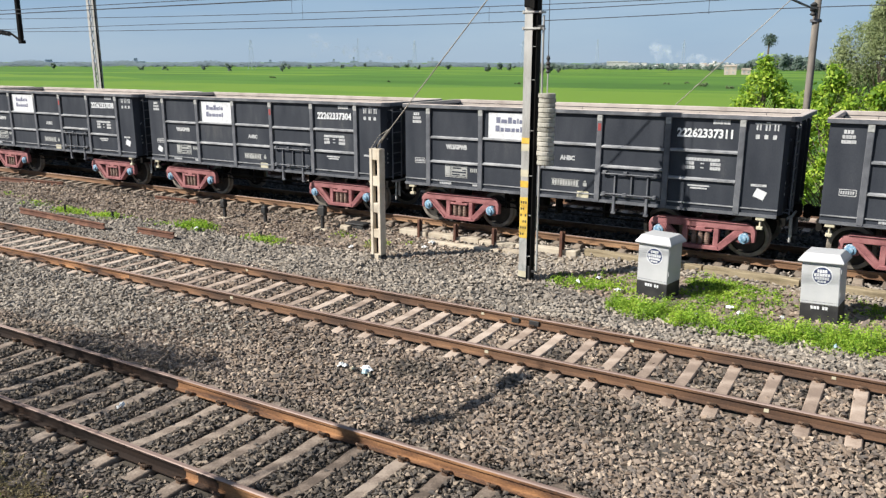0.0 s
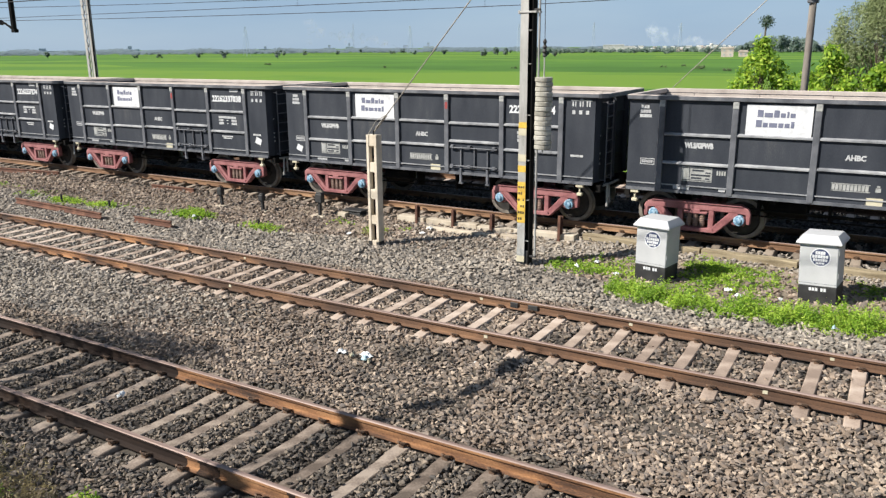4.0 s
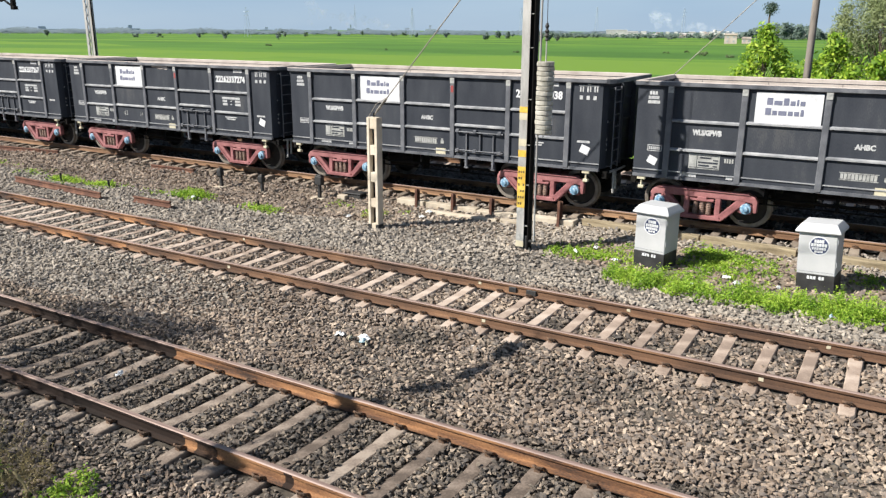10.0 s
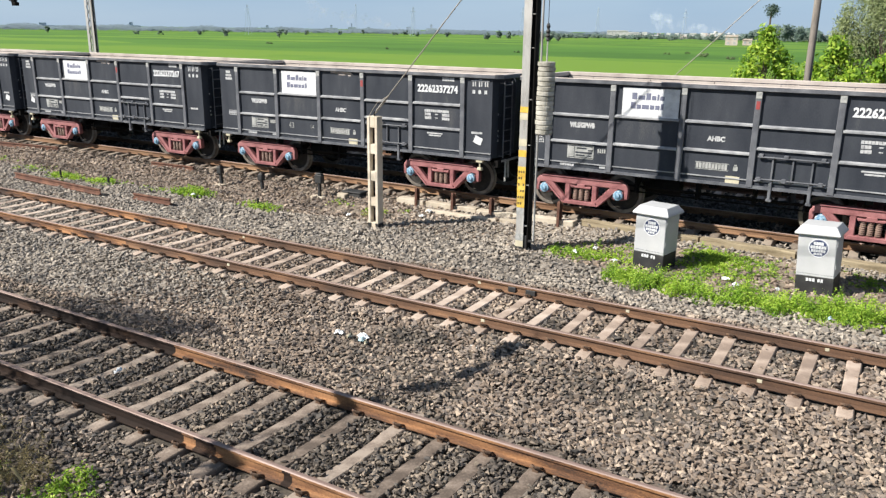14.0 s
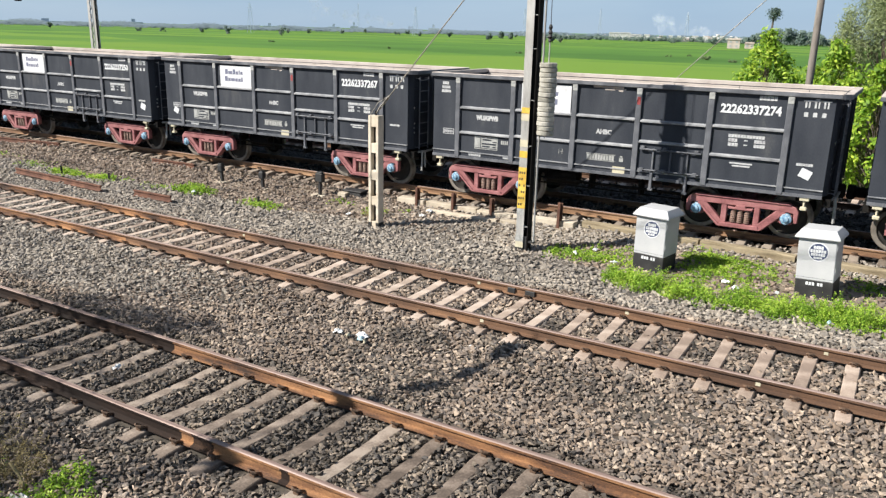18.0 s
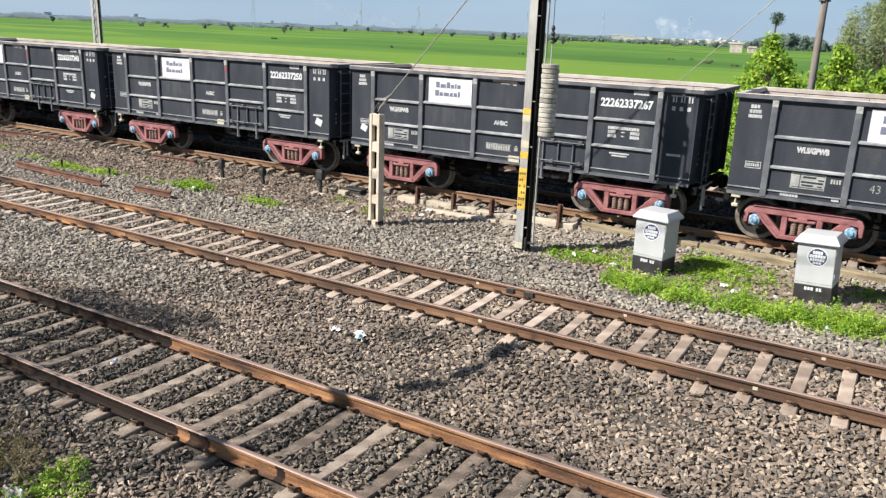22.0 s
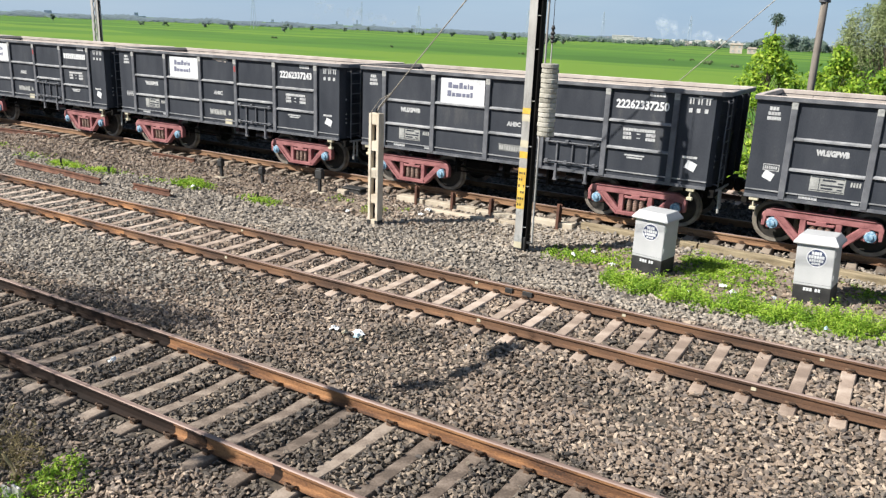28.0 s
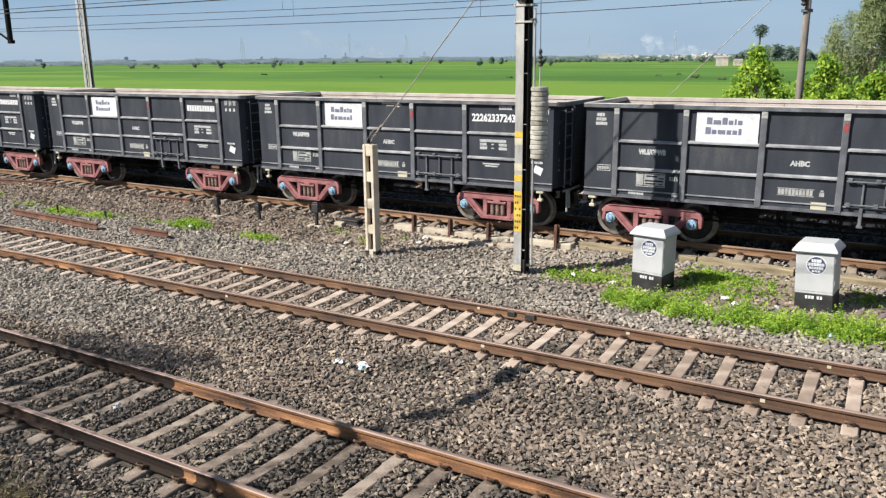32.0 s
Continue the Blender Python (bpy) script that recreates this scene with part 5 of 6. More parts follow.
def weed_cloud(spots, rng, per=60, leaf=0.022):
    """Bushy little weeds: each spot is x, y, z, radius, height; leaves along upright sprigs."""
    cs, ns, ss = [], [], []
    for x, y, z, r, h in spots:
        k = max(8, int(per * (r / 0.12) * (h / 0.2)))
        sp = max(3, k // 10)
        base = np.c_[rng.normal(0, r * 0.45, sp), rng.normal(0, r * 0.45, sp)]
        hh = h * rng.uniform(0.5, 1.1, sp) * np.exp(-((base**2).sum(1)) / (2 * r * r + 1e-6))
        i = rng.integers(0, sp, k)
        t = rng.uniform(0.05, 1.0, k) ** 0.8
        c = np.c_[x + base[i, 0] * (1 + 0.5 * t) + rng.normal(0, 0.018, k), y + base[i, 1] * (1 + 0.5 * t) + rng.normal(0, 0.018, k), z + hh[i] * t]
        cs.append(c)
        nn = rng.normal(size=(k, 3)) * 0.8 + np.array([-0.2, -0.3, 0.9])
        ns.append(nn / np.linalg.norm(nn, axis=1)[:, None])
        ss.append(leaf * rng.uniform(0.6, 1.35, k))
    return np.concatenate(cs), np.concatenate(ns), np.concatenate(ss)


def build_weeds():
    rng = np.random.default_rng(11)
    spots = []
    # bright strip before the cabinets
    for _ in range(620):
        x = rng.uniform(0.7, 6.6)
        mid = 16.62 - 0.16 * (x - 1.0) + 0.035 * (x - 1.0) ** 2 - 0.2
        y = mid + rng.normal(0, 0.24)
        spots.append((x, y, -0.36, rng.uniform(0.06, 0.14), 0.10 + 0.34 * rng.uniform(0, 1) ** 1.6))
    for _ in range(170):
        spots.append((rng.uniform(-1.1, 0.9), 17.7 + rng.normal(0, 0.25), -0.36, rng.uniform(0.06, 0.13), rng.uniform(0.08, 0.2)))
    # thinner growth behind and between them
    for _ in range(270):
        spots.append((rng.uniform(1.75, 3.7), rng.uniform(17.0, 19.5), -0.36, rng.uniform(0.06, 0.15), rng.uniform(0.05, 0.15)))
    for _ in range(70):
        spots.append((rng.uniform(5.0, 6.8), rng.uniform(16.9, 18.3), -0.36, rng.uniform(0.05, 0.12), rng.uniform(0.04, 0.10)))
    for _ in range(150):
        spots.append((rng.normal(2.35, 0.35), rng.normal(18.75, 0.45), -0.36, rng.uniform(0.1, 0.17), rng.uniform(0.12, 0.22)))
    for _ in range(90):
        spots.append((rng.uniform(5.1, 7.0), rng.uniform(18.3, 19.4), -0.36, rng.uniform(0.08, 0.15), rng.uniform(0.08, 0.18)))
    for _ in range(60):
        spots.append((rng.uniform(0.2, 1.2), rng.uniform(18.2, 19.4), -0.36, rng.uniform(0.05, 0.12), rng.uniform(0.05, 0.14)))
    for _ in range(110):
        spots.append((rng.uniform(2.6, 4.3), rng.uniform(17.9, 19.5), -0.36, rng.uniform(0.05, 0.11), rng.uniform(0.03, 0.10)))
    for _ in range(60):
        spots.append((rng.uniform(-0.6, 0.8), rng.uniform(18.0, 19.3), -0.36, rng.uniform(0.05, 0.12), rng.uniform(0.04, 0.12)))
    for _ in range(60):
        x = rng.uniform(4.2, 6.7)
        spots.append((x, 16.5 - 0.16 * (x - 1.0) + 0.035 * (x - 1.0) ** 2 + rng.normal(0, 0.2), -0.36, rng.uniform(0.05, 0.10), rng.uniform(0.3, 0.55)))
    c, nn, s = weed_cloud(spots, rng, 80, 0.020)
    me = leaf_mesh("weeds", c, nn, s, 0.5, rng)
    me.materials.append(WEED)
    tagged(new("weeds", me), "bright green low weeds growing through the ballast round the cabinets", "weeds", kind="stuff")
    # patches further along the line
    spots = []
    for x, y, rx, ry, k, h in ((-20.6, 17.4, 0.9, 0.45, 70, 0.12), (-18.2, 17.0, 0.75, 0.32, 110, 0.20), (-16.4, 17.15, 0.7, 0.28, 100, 0.18), (-12.6, 17.4, 0.62, 0.30, 130, 0.26), (-9.75, 17.25, 0.75, 0.30, 110, 0.16), (-14.2, 17.4, 0.5, 0.3, 20, 0.10), (-6.55, 18.2, 0.22, 0.25, 14, 0.22), (-8.3, 18.9, 0.3, 0.3, 10, 0.14), (-23.5, 18.0, 0.8, 0.3, 20, 0.1), (-6.0, 18.9, 0.15, 0.15, 5, 0.14)):
        for _ in range(k):
            spots.append((x + rng.normal(0, rx * 0.5), y + rng.normal(0, ry * 0.5), -0.36, rng.uniform(0.1, 0.2), h * rng.uniform(0.6, 1.2)))
    c, nn, s = weed_cloud(spots, rng, 30, 0.03)
    me = leaf_mesh("grass_tufts", c, nn, s, 0.4, rng)
    me.materials.append(WEED)
    tagged(new("grass_tufts", me), "small bright green grass tufts scattered in the ballast", "grass", kind="stuff")
    # weeds at the near edge of the bed
    spots = []
    for _ in range(190):
        x = rng.uniform(-4.6, -0.6)
        y = 5.25 + 0.12 * (x + 2) - abs(rng.normal(0, 0.45)) + (0.45 if x < -1.7 else 0.0) * rng.uniform(0, 1)
        spots.append((x, y, -0.40, rng.uniform(0.08, 0.16), rng.uniform(0.10, 0.32)))
    for _ in range(60):
        spots.append((rng.normal(-1.62, 0.17), 5.80 + rng.normal(0, 0.13), -0.36, rng.uniform(0.07, 0.14), rng.uniform(0.12, 0.28)))
    c, nn, s = weed_cloud(spots, rng, 60, 0.022)
    me = leaf_mesh("weeds", c, nn, s, 0.5, rng)
    me.materials.append(WEED)
    tagged(new("weeds", me), "green weeds at the near edge of the ballast", "weeds", kind="stuff")
    spots = [(rng.uniform(-2.7, -1.95), 5.62 + rng.normal(0, 0.14), -0.37, 0.12, rng.uniform(0.15, 0.36)) for _ in range(60)] + [(rng.uniform(-3.4, -2.3), 5.5 + rng.normal(0, 0.25), -0.38, 0.08, rng.uniform(0.3, 0.55)) for _ in range(40)] + [(-6.45 + rng.normal(0, 0.15), 18.1 + rng.normal(0, 0.15), -0.36, 0.1, 0.3) for _ in range(14)]
    c, nn, s = weed_cloud(spots, rng, 26, 0.03)
    me = leaf_mesh("dry_weeds", c, nn, s, 0.18, rng)
    me.materials.append(DRY)
    tagged(new("dry_weeds", me), "dry brown weed stalks at the ballast edge", "weeds", kind="stuff")


def limb(bm, a, b, r0, r1, rng, n=4):
    a, b = Vector(a), Vector(b)
    pts = [a.lerp(b, i / n) + Vector((rng.normal(0, 0.04), rng.normal(0, 0.04), 0)) * (a - b).length * (0 if i in (0, n) else 1) for i in range(n + 1)]
    for i in range(n):
        tube(bm, pts[i], pts[i + 1], r0 + (r1 - r0) * i / n, 7, r0 + (r1 - r0) * (i + 1) / n, caps=False)


def build_tree(x, y, z, height, spread, clumps, leaves, leaf, mat, seed, label, aspect=0.55, droop=0.0, low=0.15, name="tree", taper=0.0):
    """Tapered trunk, forked limbs, and a crown of leaf sprays with gaps."""
    rng = np.random.default_rng(seed)
    w = thing(name, label, "tree" if name == "tree" else name, "trees beyond the line", at=pose(x, y, z))
    bm = bmesh.new()
    limb(bm, (0, 0, -0.3), (rng.normal(0, 0.1), rng.normal(0, 0.1), height * 0.72), height * 0.022 + 0.03, 0.02, rng, 6)
    heads = []
    for i in range(clumps):
        f = low + (1 - low) * (i + 0.5) / clumps
        ang = i * 2.4 + rng.normal(0, 0.4)
        reach = spread * (0.35 + 0.75 * math.sin(math.pi * min(1, 0.18 + 0.78 * f))) * rng.uniform(0.5, 1.0)
        reach *= 1 + taper * (0.45 - f)
        if f > 0.9:
            reach *= 0.35
        p = np.array([math.cos(ang) * reach, math.sin(ang) * reach, height * f])
        heads.append(p)
        limb(bm, (0, 0, height * max(0.08, f - 0.22) * 0.85), p, 0.022, 0.006, rng, 3)
    part("trunk", bm, BARK, w)
    cs, ns, ss = [], [], []
    for p in heads:
        k = int(leaves / clumps * rng.uniform(0.7, 1.3))
        rad = spread * rng.uniform(0.09, 0.25)
        d = rng.normal(size=(k, 3))
        d /= np.linalg.norm(d, axis=1)[:, None]
        rr = rad * rng.uniform(0.25, 1.0, k) ** 0.6
        c = p + d * rr[:, None] * np.array([1, 1, 0.75])
        if droop:
            c[:, 2] -= droop * rng.uniform(0, 1, k) ** 1.5
        cs.append(c)
        nn = d * 0.6 + rng.normal(size=(k, 3)) * 0.6 + np.array([-0.15, -0.3, 0.5])
        ns.append(nn / np.linalg.norm(nn, axis=1)[:, None])
        ss.append(leaf * rng.uniform(0.6, 1.4, k))
    me = leaf_mesh("crown", np.concatenate(cs), np.concatenate(ns), np.concatenate(ss), aspect, rng)
    part("crown", me, None, w)
    me.materials.append(mat)
    return w


def build_palm(x, y, z, h):
    w = thing("palm", "tall palmyra palm standing alone in the fields", "palm tree", at=pose(x, y, z))
    part("trunk", tube(bmesh.new(), (0, 0, -0.3), (0.3, 0, h), 0.28, 8, 0.2), BARK, w)
    rng = np.random.default_rng(4)
    cs, ns, ss = [], [], []
    for i in range(40):
        a, e = rng.uniform(0, 2 * math.pi), rng.uniform(-0.9, 1.5)
        d = np.array([math.cos(a) * math.cos(e), math.sin(a) * math.cos(e), math.sin(e)])
        head = np.array([0.3, 0, h]) + d * rng.uniform(0.8, 1.35)
        for k in range(16):
            cs.append(head + rng.normal(0, 0.30, 3))
            nn = rng.normal(size=3)
            ns.append(nn / np.linalg.norm(nn))
            ss.append(0.28)
    me = leaf_mesh("crown", np.array(cs), np.array(ns), np.array(ss), 0.3, rng)
    me.materials.append(GROVE)
    part("crown", me, None, w)


build_weeds()
build_tree(-0.35, 40.0, FIELD_Z, 6.7, 2.35, 120, 9500, 0.10, TREELEAF, 21, "leafy light-green young tree behind the goods line", aspect=0.42, droop=0.3, low=0.06, taper=1.3)
build_tree(2.95, 34.5, FIELD_Z, 6.3, 1.95, 110, 9500, 0.095, TREELEAF, 22, "leafy light-green bushy tree behind the wagons", aspect=0.42, droop=0.3, low=0.05, taper=0.9)
build_tree(4.6, 33.5, FIELD_Z, 5.7, 1.8, 100, 9000, 0.09, TREELEAF, 23, "dense light-green bush behind the wagons", droop=0.2, low=0.05)
build_tree(4.25, 38.0, FIELD_Z, 8.9, 2.2, 110, 60000, 0.085, WISPY, 24, "tall grey-green wispy tree behind the bushes", aspect=0.16, droop=1.3, low=0.3)
build_tree(7.4, 36.0, FIELD_Z, 8.4, 2.2, 70, 28000, 0.085, WISPY, 25, "tall grey-green wispy tree", aspect=0.16, droop=1.2, low=0.25)
build_tree(1.3, 33.5, FIELD_Z, 3.2, 1.3, 40, 4800, 0.075, TREELEAF, 26, "low light-green shrub beside the embankment", low=0.05, name="shrub")
build_tree(6.4, 33.0, FIELD_Z, 4.6, 1.5, 46, 6500, 0.075, TREELEAF, 27, "low light-green shrub beside the embankment", low=0.05, name="shrub")
build_palm(-25.5, 200.0, FIELD_Z, 11.4)


def build_shade_tree():
    """An unseen tree, added behind the near edge of the bed to shade the near track."""
    rng = np.random.default_rng(77)
    w = thing("tree", "unseen leafy tree added to shade the near side of the line", "tree", at=pose(-9.6, 2.6, -0.7))
    bm = bmesh.new()
    limb(bm, (0, 0, -0.3), (0.2, 0.1, 5.2), 0.2, 0.08, rng, 6)
    back = -SUN_WAY / SUN_WAY.z
    cs, ns, ss = [], [], []
    # each clump is set sunward of the spot that it should shade
    for sx, sy, h, r in ((-6.4, 9.35, 6.4, 0.42), (-5.8, 9.45, 6.4, 0.52), (-5.1, 9.4, 6.4, 0.56), (-4.4, 9.45, 6.2, 0.56), (-3.8, 9.4, 6.0, 0.45), (-4.9, 8.9, 6.0, 0.85), (-3.9, 8.4, 5.8, 0.75), (-4.6, 7.7, 5.6, 0.85), (-3.6, 7.2, 5.4, 0.8), (-4.3, 6.6, 5.3, 0.8), (-3.2, 6.5, 5.1, 0.6), (-5.3, 7.2, 5.2, 0.8), (-3.2, 7.9, 5.6, 0.5), (-3.4, 5.5, 5.0, 0.6), (-2.7, 5.9, 5.0, 0.55), (-4.0, 5.8, 5.1, 0.6), (-2.9, 5.2, 4.9, 0.5), (-2.2, 5.6, 4.9, 0.45)):
        c0 = np.array([sx - back.x * (h + 0.27) + 9.6, sy - back.y * (h + 0.27) - 2.6, h + 0.7])
        limb(bm, (0.1, 0.05, 3.6), tuple(c0), 0.06, 0.02, rng, 3)
        k = int((1500 if sy > 9.2 else 300 if sy > 6.4 else 620) * r * r)
        d = rng.normal(size=(k, 3))
        d /= np.linalg.norm(d, axis=1)[:, None]
        cs.append(c0 + d * (1.3 * r * rng.uniform(0.1, 1.0, k) ** 0.5)[:, None] * np.array([1, 1, 0.6]))
        nn = rng.normal(size=(k, 3)) + np.array([-0.2, -0.2, 1.0])
        ns.append(nn / np.linalg.norm(nn, axis=1)[:, None])
        ss.append(0.042 * rng.uniform(0.7, 1.4, k))
    part("trunk", bm, BARK, w)
    me = leaf_mesh("crown", np.concatenate(cs), np.concatenate(ns), np.concatenate(ss), 0.6, rng)
    me.materials.append(TREELEAF)
    part("crown", me, None, w)


build_shade_tree()


# ---- the far distance ----
PALE = surface("far_plaster", [(0.46, 0.455, 0.44), (0.58, 0.575, 0.56), (0.68, 0.675, 0.67)], 0.3, 0.85, bump=0.0, vary=0.5)
PINKISH = surface("far_brickwork", [(0.36, 0.29, 0.26), (0.48, 0.40, 0.36), (0.56, 0.49, 0.45)], 0.4, 0.9, bump=0.0)
# Pale blue haze is put into the colour of works, pylons and tank legs.
HAZEBLUE = surface("hazed_works", [(0.30, 0.36, 0.43), (0.36, 0.42, 0.49), (0.41, 0.47, 0.54)], 0.1, 0.9, bump=0.0)
SHADEGLASS = surface("dark_window", [(0.26, 0.28, 0.30), (0.36, 0.38, 0.40)], 1.0, 0.3, bump=0.0)


def smoke_material(name, colour, dense):
    """Thin smoke: mostly clear, broken up by soft noise."""
    m = bpy.data.materials.new(name)
    m.use_nodes = True
    t = m.node_tree
    n, lk = t.nodes, t.links
    n["Principled BSDF"].inputs["Base Color"].default_value = (*colour, 1)
    n["Principled BSDF"].inputs["Roughness"].default_value = 1.0
    n["Principled BSDF"].inputs["Specular IOR Level"].default_value = 0.0
    co = n.new("ShaderNodeTexCoord")
    no = n.new("ShaderNodeTexNoise")
    no.inputs["Scale"].default_value, no.inputs["Detail"].default_value = 0.12, 4
    lk.new(co.outputs["Object"], no.inputs["Vector"])
    mr = n.new("ShaderNodeMapRange")
    mr.inputs["From Min"].default_value, mr.inputs["From Max"].default_value = 0.36, 0.66
    mr.inputs["To Max"].default_value = dense
    lk.new(no.outputs[0], mr.inputs[0])
    clear = n.new("ShaderNodeBsdfTransparent")
    mx = n.new("ShaderNodeMixShader")
    lk.new(mr.outputs[0], mx.inputs[0])
    lk.new(clear.outputs[0], mx.inputs[1])
    lk.new(n["Principled BSDF"].outputs[0], mx.inputs[2])
    lk.new(mx.outputs[0], n["Material Output"].inputs[0])
    return m


SMOKE = smoke_material("white_smoke", (0.86, 0.87, 0.88), 0.11)
DUSK = smoke_material("brownish_smoke", (0.80, 0.74, 0.70), 0.11)


def far_house(x, y, wide, deep, high, mat, label, storeys=2, turn=0):
    w = thing("house", label, "house", "houses on the horizon", at=pose(x, y, FIELD_Z, 0, 0, turn))
    part("wall", boxes((-wide / 2, wide / 2, -deep / 2, deep / 2, 0, high)), mat, w)
    part("roof", boxes((-wide / 2 - 0.3, wide / 2 + 0.3, -deep / 2 - 0.3, deep / 2 + 0.3, high + 0.01, high + 0.35), (-wide / 2, wide / 2, -deep / 2, -deep / 2 + 0.2, high + 0.36, high + 0.9)), mat, w)
    n = max(2, int(wide / 3.2))
    win = None
    for s in range(storeys):
        for i in range(n):
            xx = -wide / 2 + wide * (i + 0.5) / n
            zz = high * (s + 0.55) / storeys
            if win is None:
                win = part("window", boxes((-0.5, 0.5, -0.06, 0.0, -0.5, 0.5)), SHADEGLASS, w, at=pose(xx, -deep / 2 - 0.002, zz)).data
            else:
                part("window", win, None, w, at=pose(xx, -deep / 2 - 0.002, zz))
    return w


def far_tree(x, y, h, r, seed, mat=None):
    rng = np.random.default_rng(seed)
    w = thing("tree", "small dark tree far off in the fields", "tree", "trees on the horizon", at=pose(x, y, FIELD_Z))
    part("trunk", tube(bmesh.new(), (0, 0, -0.3), (0, 0, h * 0.6), h * 0.04, 6, h * 0.02), BARK, w)
    cc, dd = [], []
    for _ in range(7):
        o = np.array([rng.normal(0, 0.55) * r, rng.normal(0, 0.55) * r, h - r * rng.uniform(0.5, 1.7)])
        q = rng.normal(size=(48, 3))
        q /= np.linalg.norm(q, axis=1)[:, None]
        cc.append(o + q * (r * rng.uniform(0.25, 0.62) * rng.uniform(0.4, 1.0, 48))[:, None])
        dd.append(0.5 * q + rng.normal(0, 0.3, (48, 3)) + np.array([-0.1, -0.4, 0.6]))
    c, d = np.concatenate(cc), np.concatenate(dd)
    d /= np.linalg.norm(d, axis=1)[:, None]
    k = len(c)
    me = leaf_mesh("crown", c, d, np.full(k, r * 0.2) * rng.uniform(0.7, 1.3, k), 0.7, rng)
    me.materials.append(mat or GROVE)
    part("crown", me, None, w)


def build_distance():
    rng = np.random.default_rng(40)
    E = Vector((5.633, 1.414, 4.57))

    def spot(deg, far):
        a = radians(deg)
        return E.x - math.sin(a) * far, E.y + math.cos(a) * far

    # houses of the town, by bearing to the left of +y
    for deg, far, wide, high, mat, st in ((19.2, 930, 26, 9, PALE, 2), (17.9, 900, 34, 12, PALE, 3), (16.6, 960, 14, 8, PALE, 2), (15.6, 880, 18, 8, PALE, 2), (14.4, 900, 12, 7, PINKISH, 2), (13.6, 930, 20, 10, PALE, 3), (12.7, 860, 14, 8, PINKISH, 2), (12.0, 940, 26, 15, PINKISH, 4), (11.3, 920, 12, 18, PALE, 4), (10.6, 900, 20, 9, PALE, 2), (9.9, 940, 10, 8, PALE, 2), (8.0, 900, 24, 9, PALE, 2), (7.2, 930, 12, 11, PALE, 3), (6.2, 900, 26, 8, PALE, 2), (5.3, 880, 12, 10, PALE, 3), (4.4, 760, 22, 9, PALE, 2), (3.4, 740, 16, 12, PALE, 3), (2.3, 760, 24, 10, PALE, 3), (1.2, 740, 18, 12, PALE, 3), (0.0, 760, 20, 10, PALE, 3), (-2.0, 760, 20, 10, PALE, 3), (20.6, 980, 20, 6, PALE, 1), (22.4, 1000, 16, 6, PALE, 1))[::2]:
        x, y = spot(deg + rng.normal(0, 0.22), far)
        far_house(x, y, wide * 0.36 * rng.uniform(0.5, 1.3), 9, high * 0.48 * rng.uniform(0.6, 1.3), mat, "pale plastered flat-roofed house at the edge of the fields", st, deg)
    x, y = spot(11.1, 460)
    far_house(x, y, 6.2, 5, 4.4, PINKISH, "unfinished brick house standing in the fields", 2, 12)
    x, y = spot(10.1, 470)
    far_house(x, y, 4.6, 5, 2.6, PINKISH, "small pale house standing in the fields", 1, 12)
    # tree belts along the skyline
    cs, ns, ss = [], [], []
    for i in range(2600):
        deg = rng.uniform(-6, 66)
        far = rng.uniform(1000, 1500)
        x, y = spot(deg, far)
        h = 3.4 * rng.uniform(0.7, 1.2) * (1.2 + 0.5 * math.sin(deg * 1.7) * math.sin(deg * 0.61 + 1)) * (1.2 if deg > 44 else 1.0)
        for _ in range(14):
            cs.append((x + rng.normal(0, 6), y + rng.normal(0, 5), FIELD_Z + h * rng.uniform(0.1, 1.0)))
            nn = rng.normal(size=3) * 0.06 + np.array([-0.1, -0.5, 0.8])
            ns.append(nn / np.linalg.norm(nn))
            ss.append(1.9 * rng.uniform(0.6, 1.4))
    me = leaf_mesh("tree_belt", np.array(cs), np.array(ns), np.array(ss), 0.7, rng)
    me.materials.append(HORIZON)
    tagged(new("tree_belt", me), "low belt of trees along the horizon, tinted blue-grey for haze", "far trees", kind="stuff")
    # single trees out in the fields
    for i, (deg, far, h) in enumerate(((56.8, 700, 9), (51.6, 640, 6), (50.0, 620, 6), (47.5, 640, 7), (45.9, 560, 9), (42.2, 520, 10), (40.3, 760, 8), (38.0, 800, 8), (34.2, 760, 7), (32.6, 720, 8), (30.5, 700, 8), (27.6, 560, 9), (26.7, 640, 11), (26.0, 630, 11), (23.2, 500, 10), (22.6, 520, 8), (33.4, 900, 9), (36.4, 900, 9), (15.0, 640, 6), (12.3, 620, 9), (9.0, 640, 8), (17.2, 700, 6), (23.9, 480, 10), (24.2, 485, 11))):
        x, y = spot(deg, far)
        far_tree(x, y, h * (0.62 if far > 400 else 0.85), h * 0.30, 60 + i)
    # low shrubs standing in the paddy
    for i, (deg, far, h) in enumerate(((12.6, 230, 2.6), (11.0, 215, 2.2), (13.8, 260, 1.6), (15.2, 250, 1.6), (24.8, 240, 1.8), (25.4, 242, 1.6), (34.8, 260, 1.6), (42.9, 330, 2.0))):
        x, y = spot(deg, far)
        far_tree(x, y, h * 0.55, h * 0.4, 120 + i, SHRUB)
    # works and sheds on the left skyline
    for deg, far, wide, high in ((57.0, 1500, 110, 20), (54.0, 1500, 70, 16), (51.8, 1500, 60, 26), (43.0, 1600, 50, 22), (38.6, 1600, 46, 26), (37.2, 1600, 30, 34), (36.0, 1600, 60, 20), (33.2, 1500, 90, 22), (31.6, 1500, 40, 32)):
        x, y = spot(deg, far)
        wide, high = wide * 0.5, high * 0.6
        w = thing("works_building", "factory block on the far skyline, tinted grey-blue for haze", "factory", "works on the skyline", at=pose(x, y, FIELD_Z, 0, 0, deg))
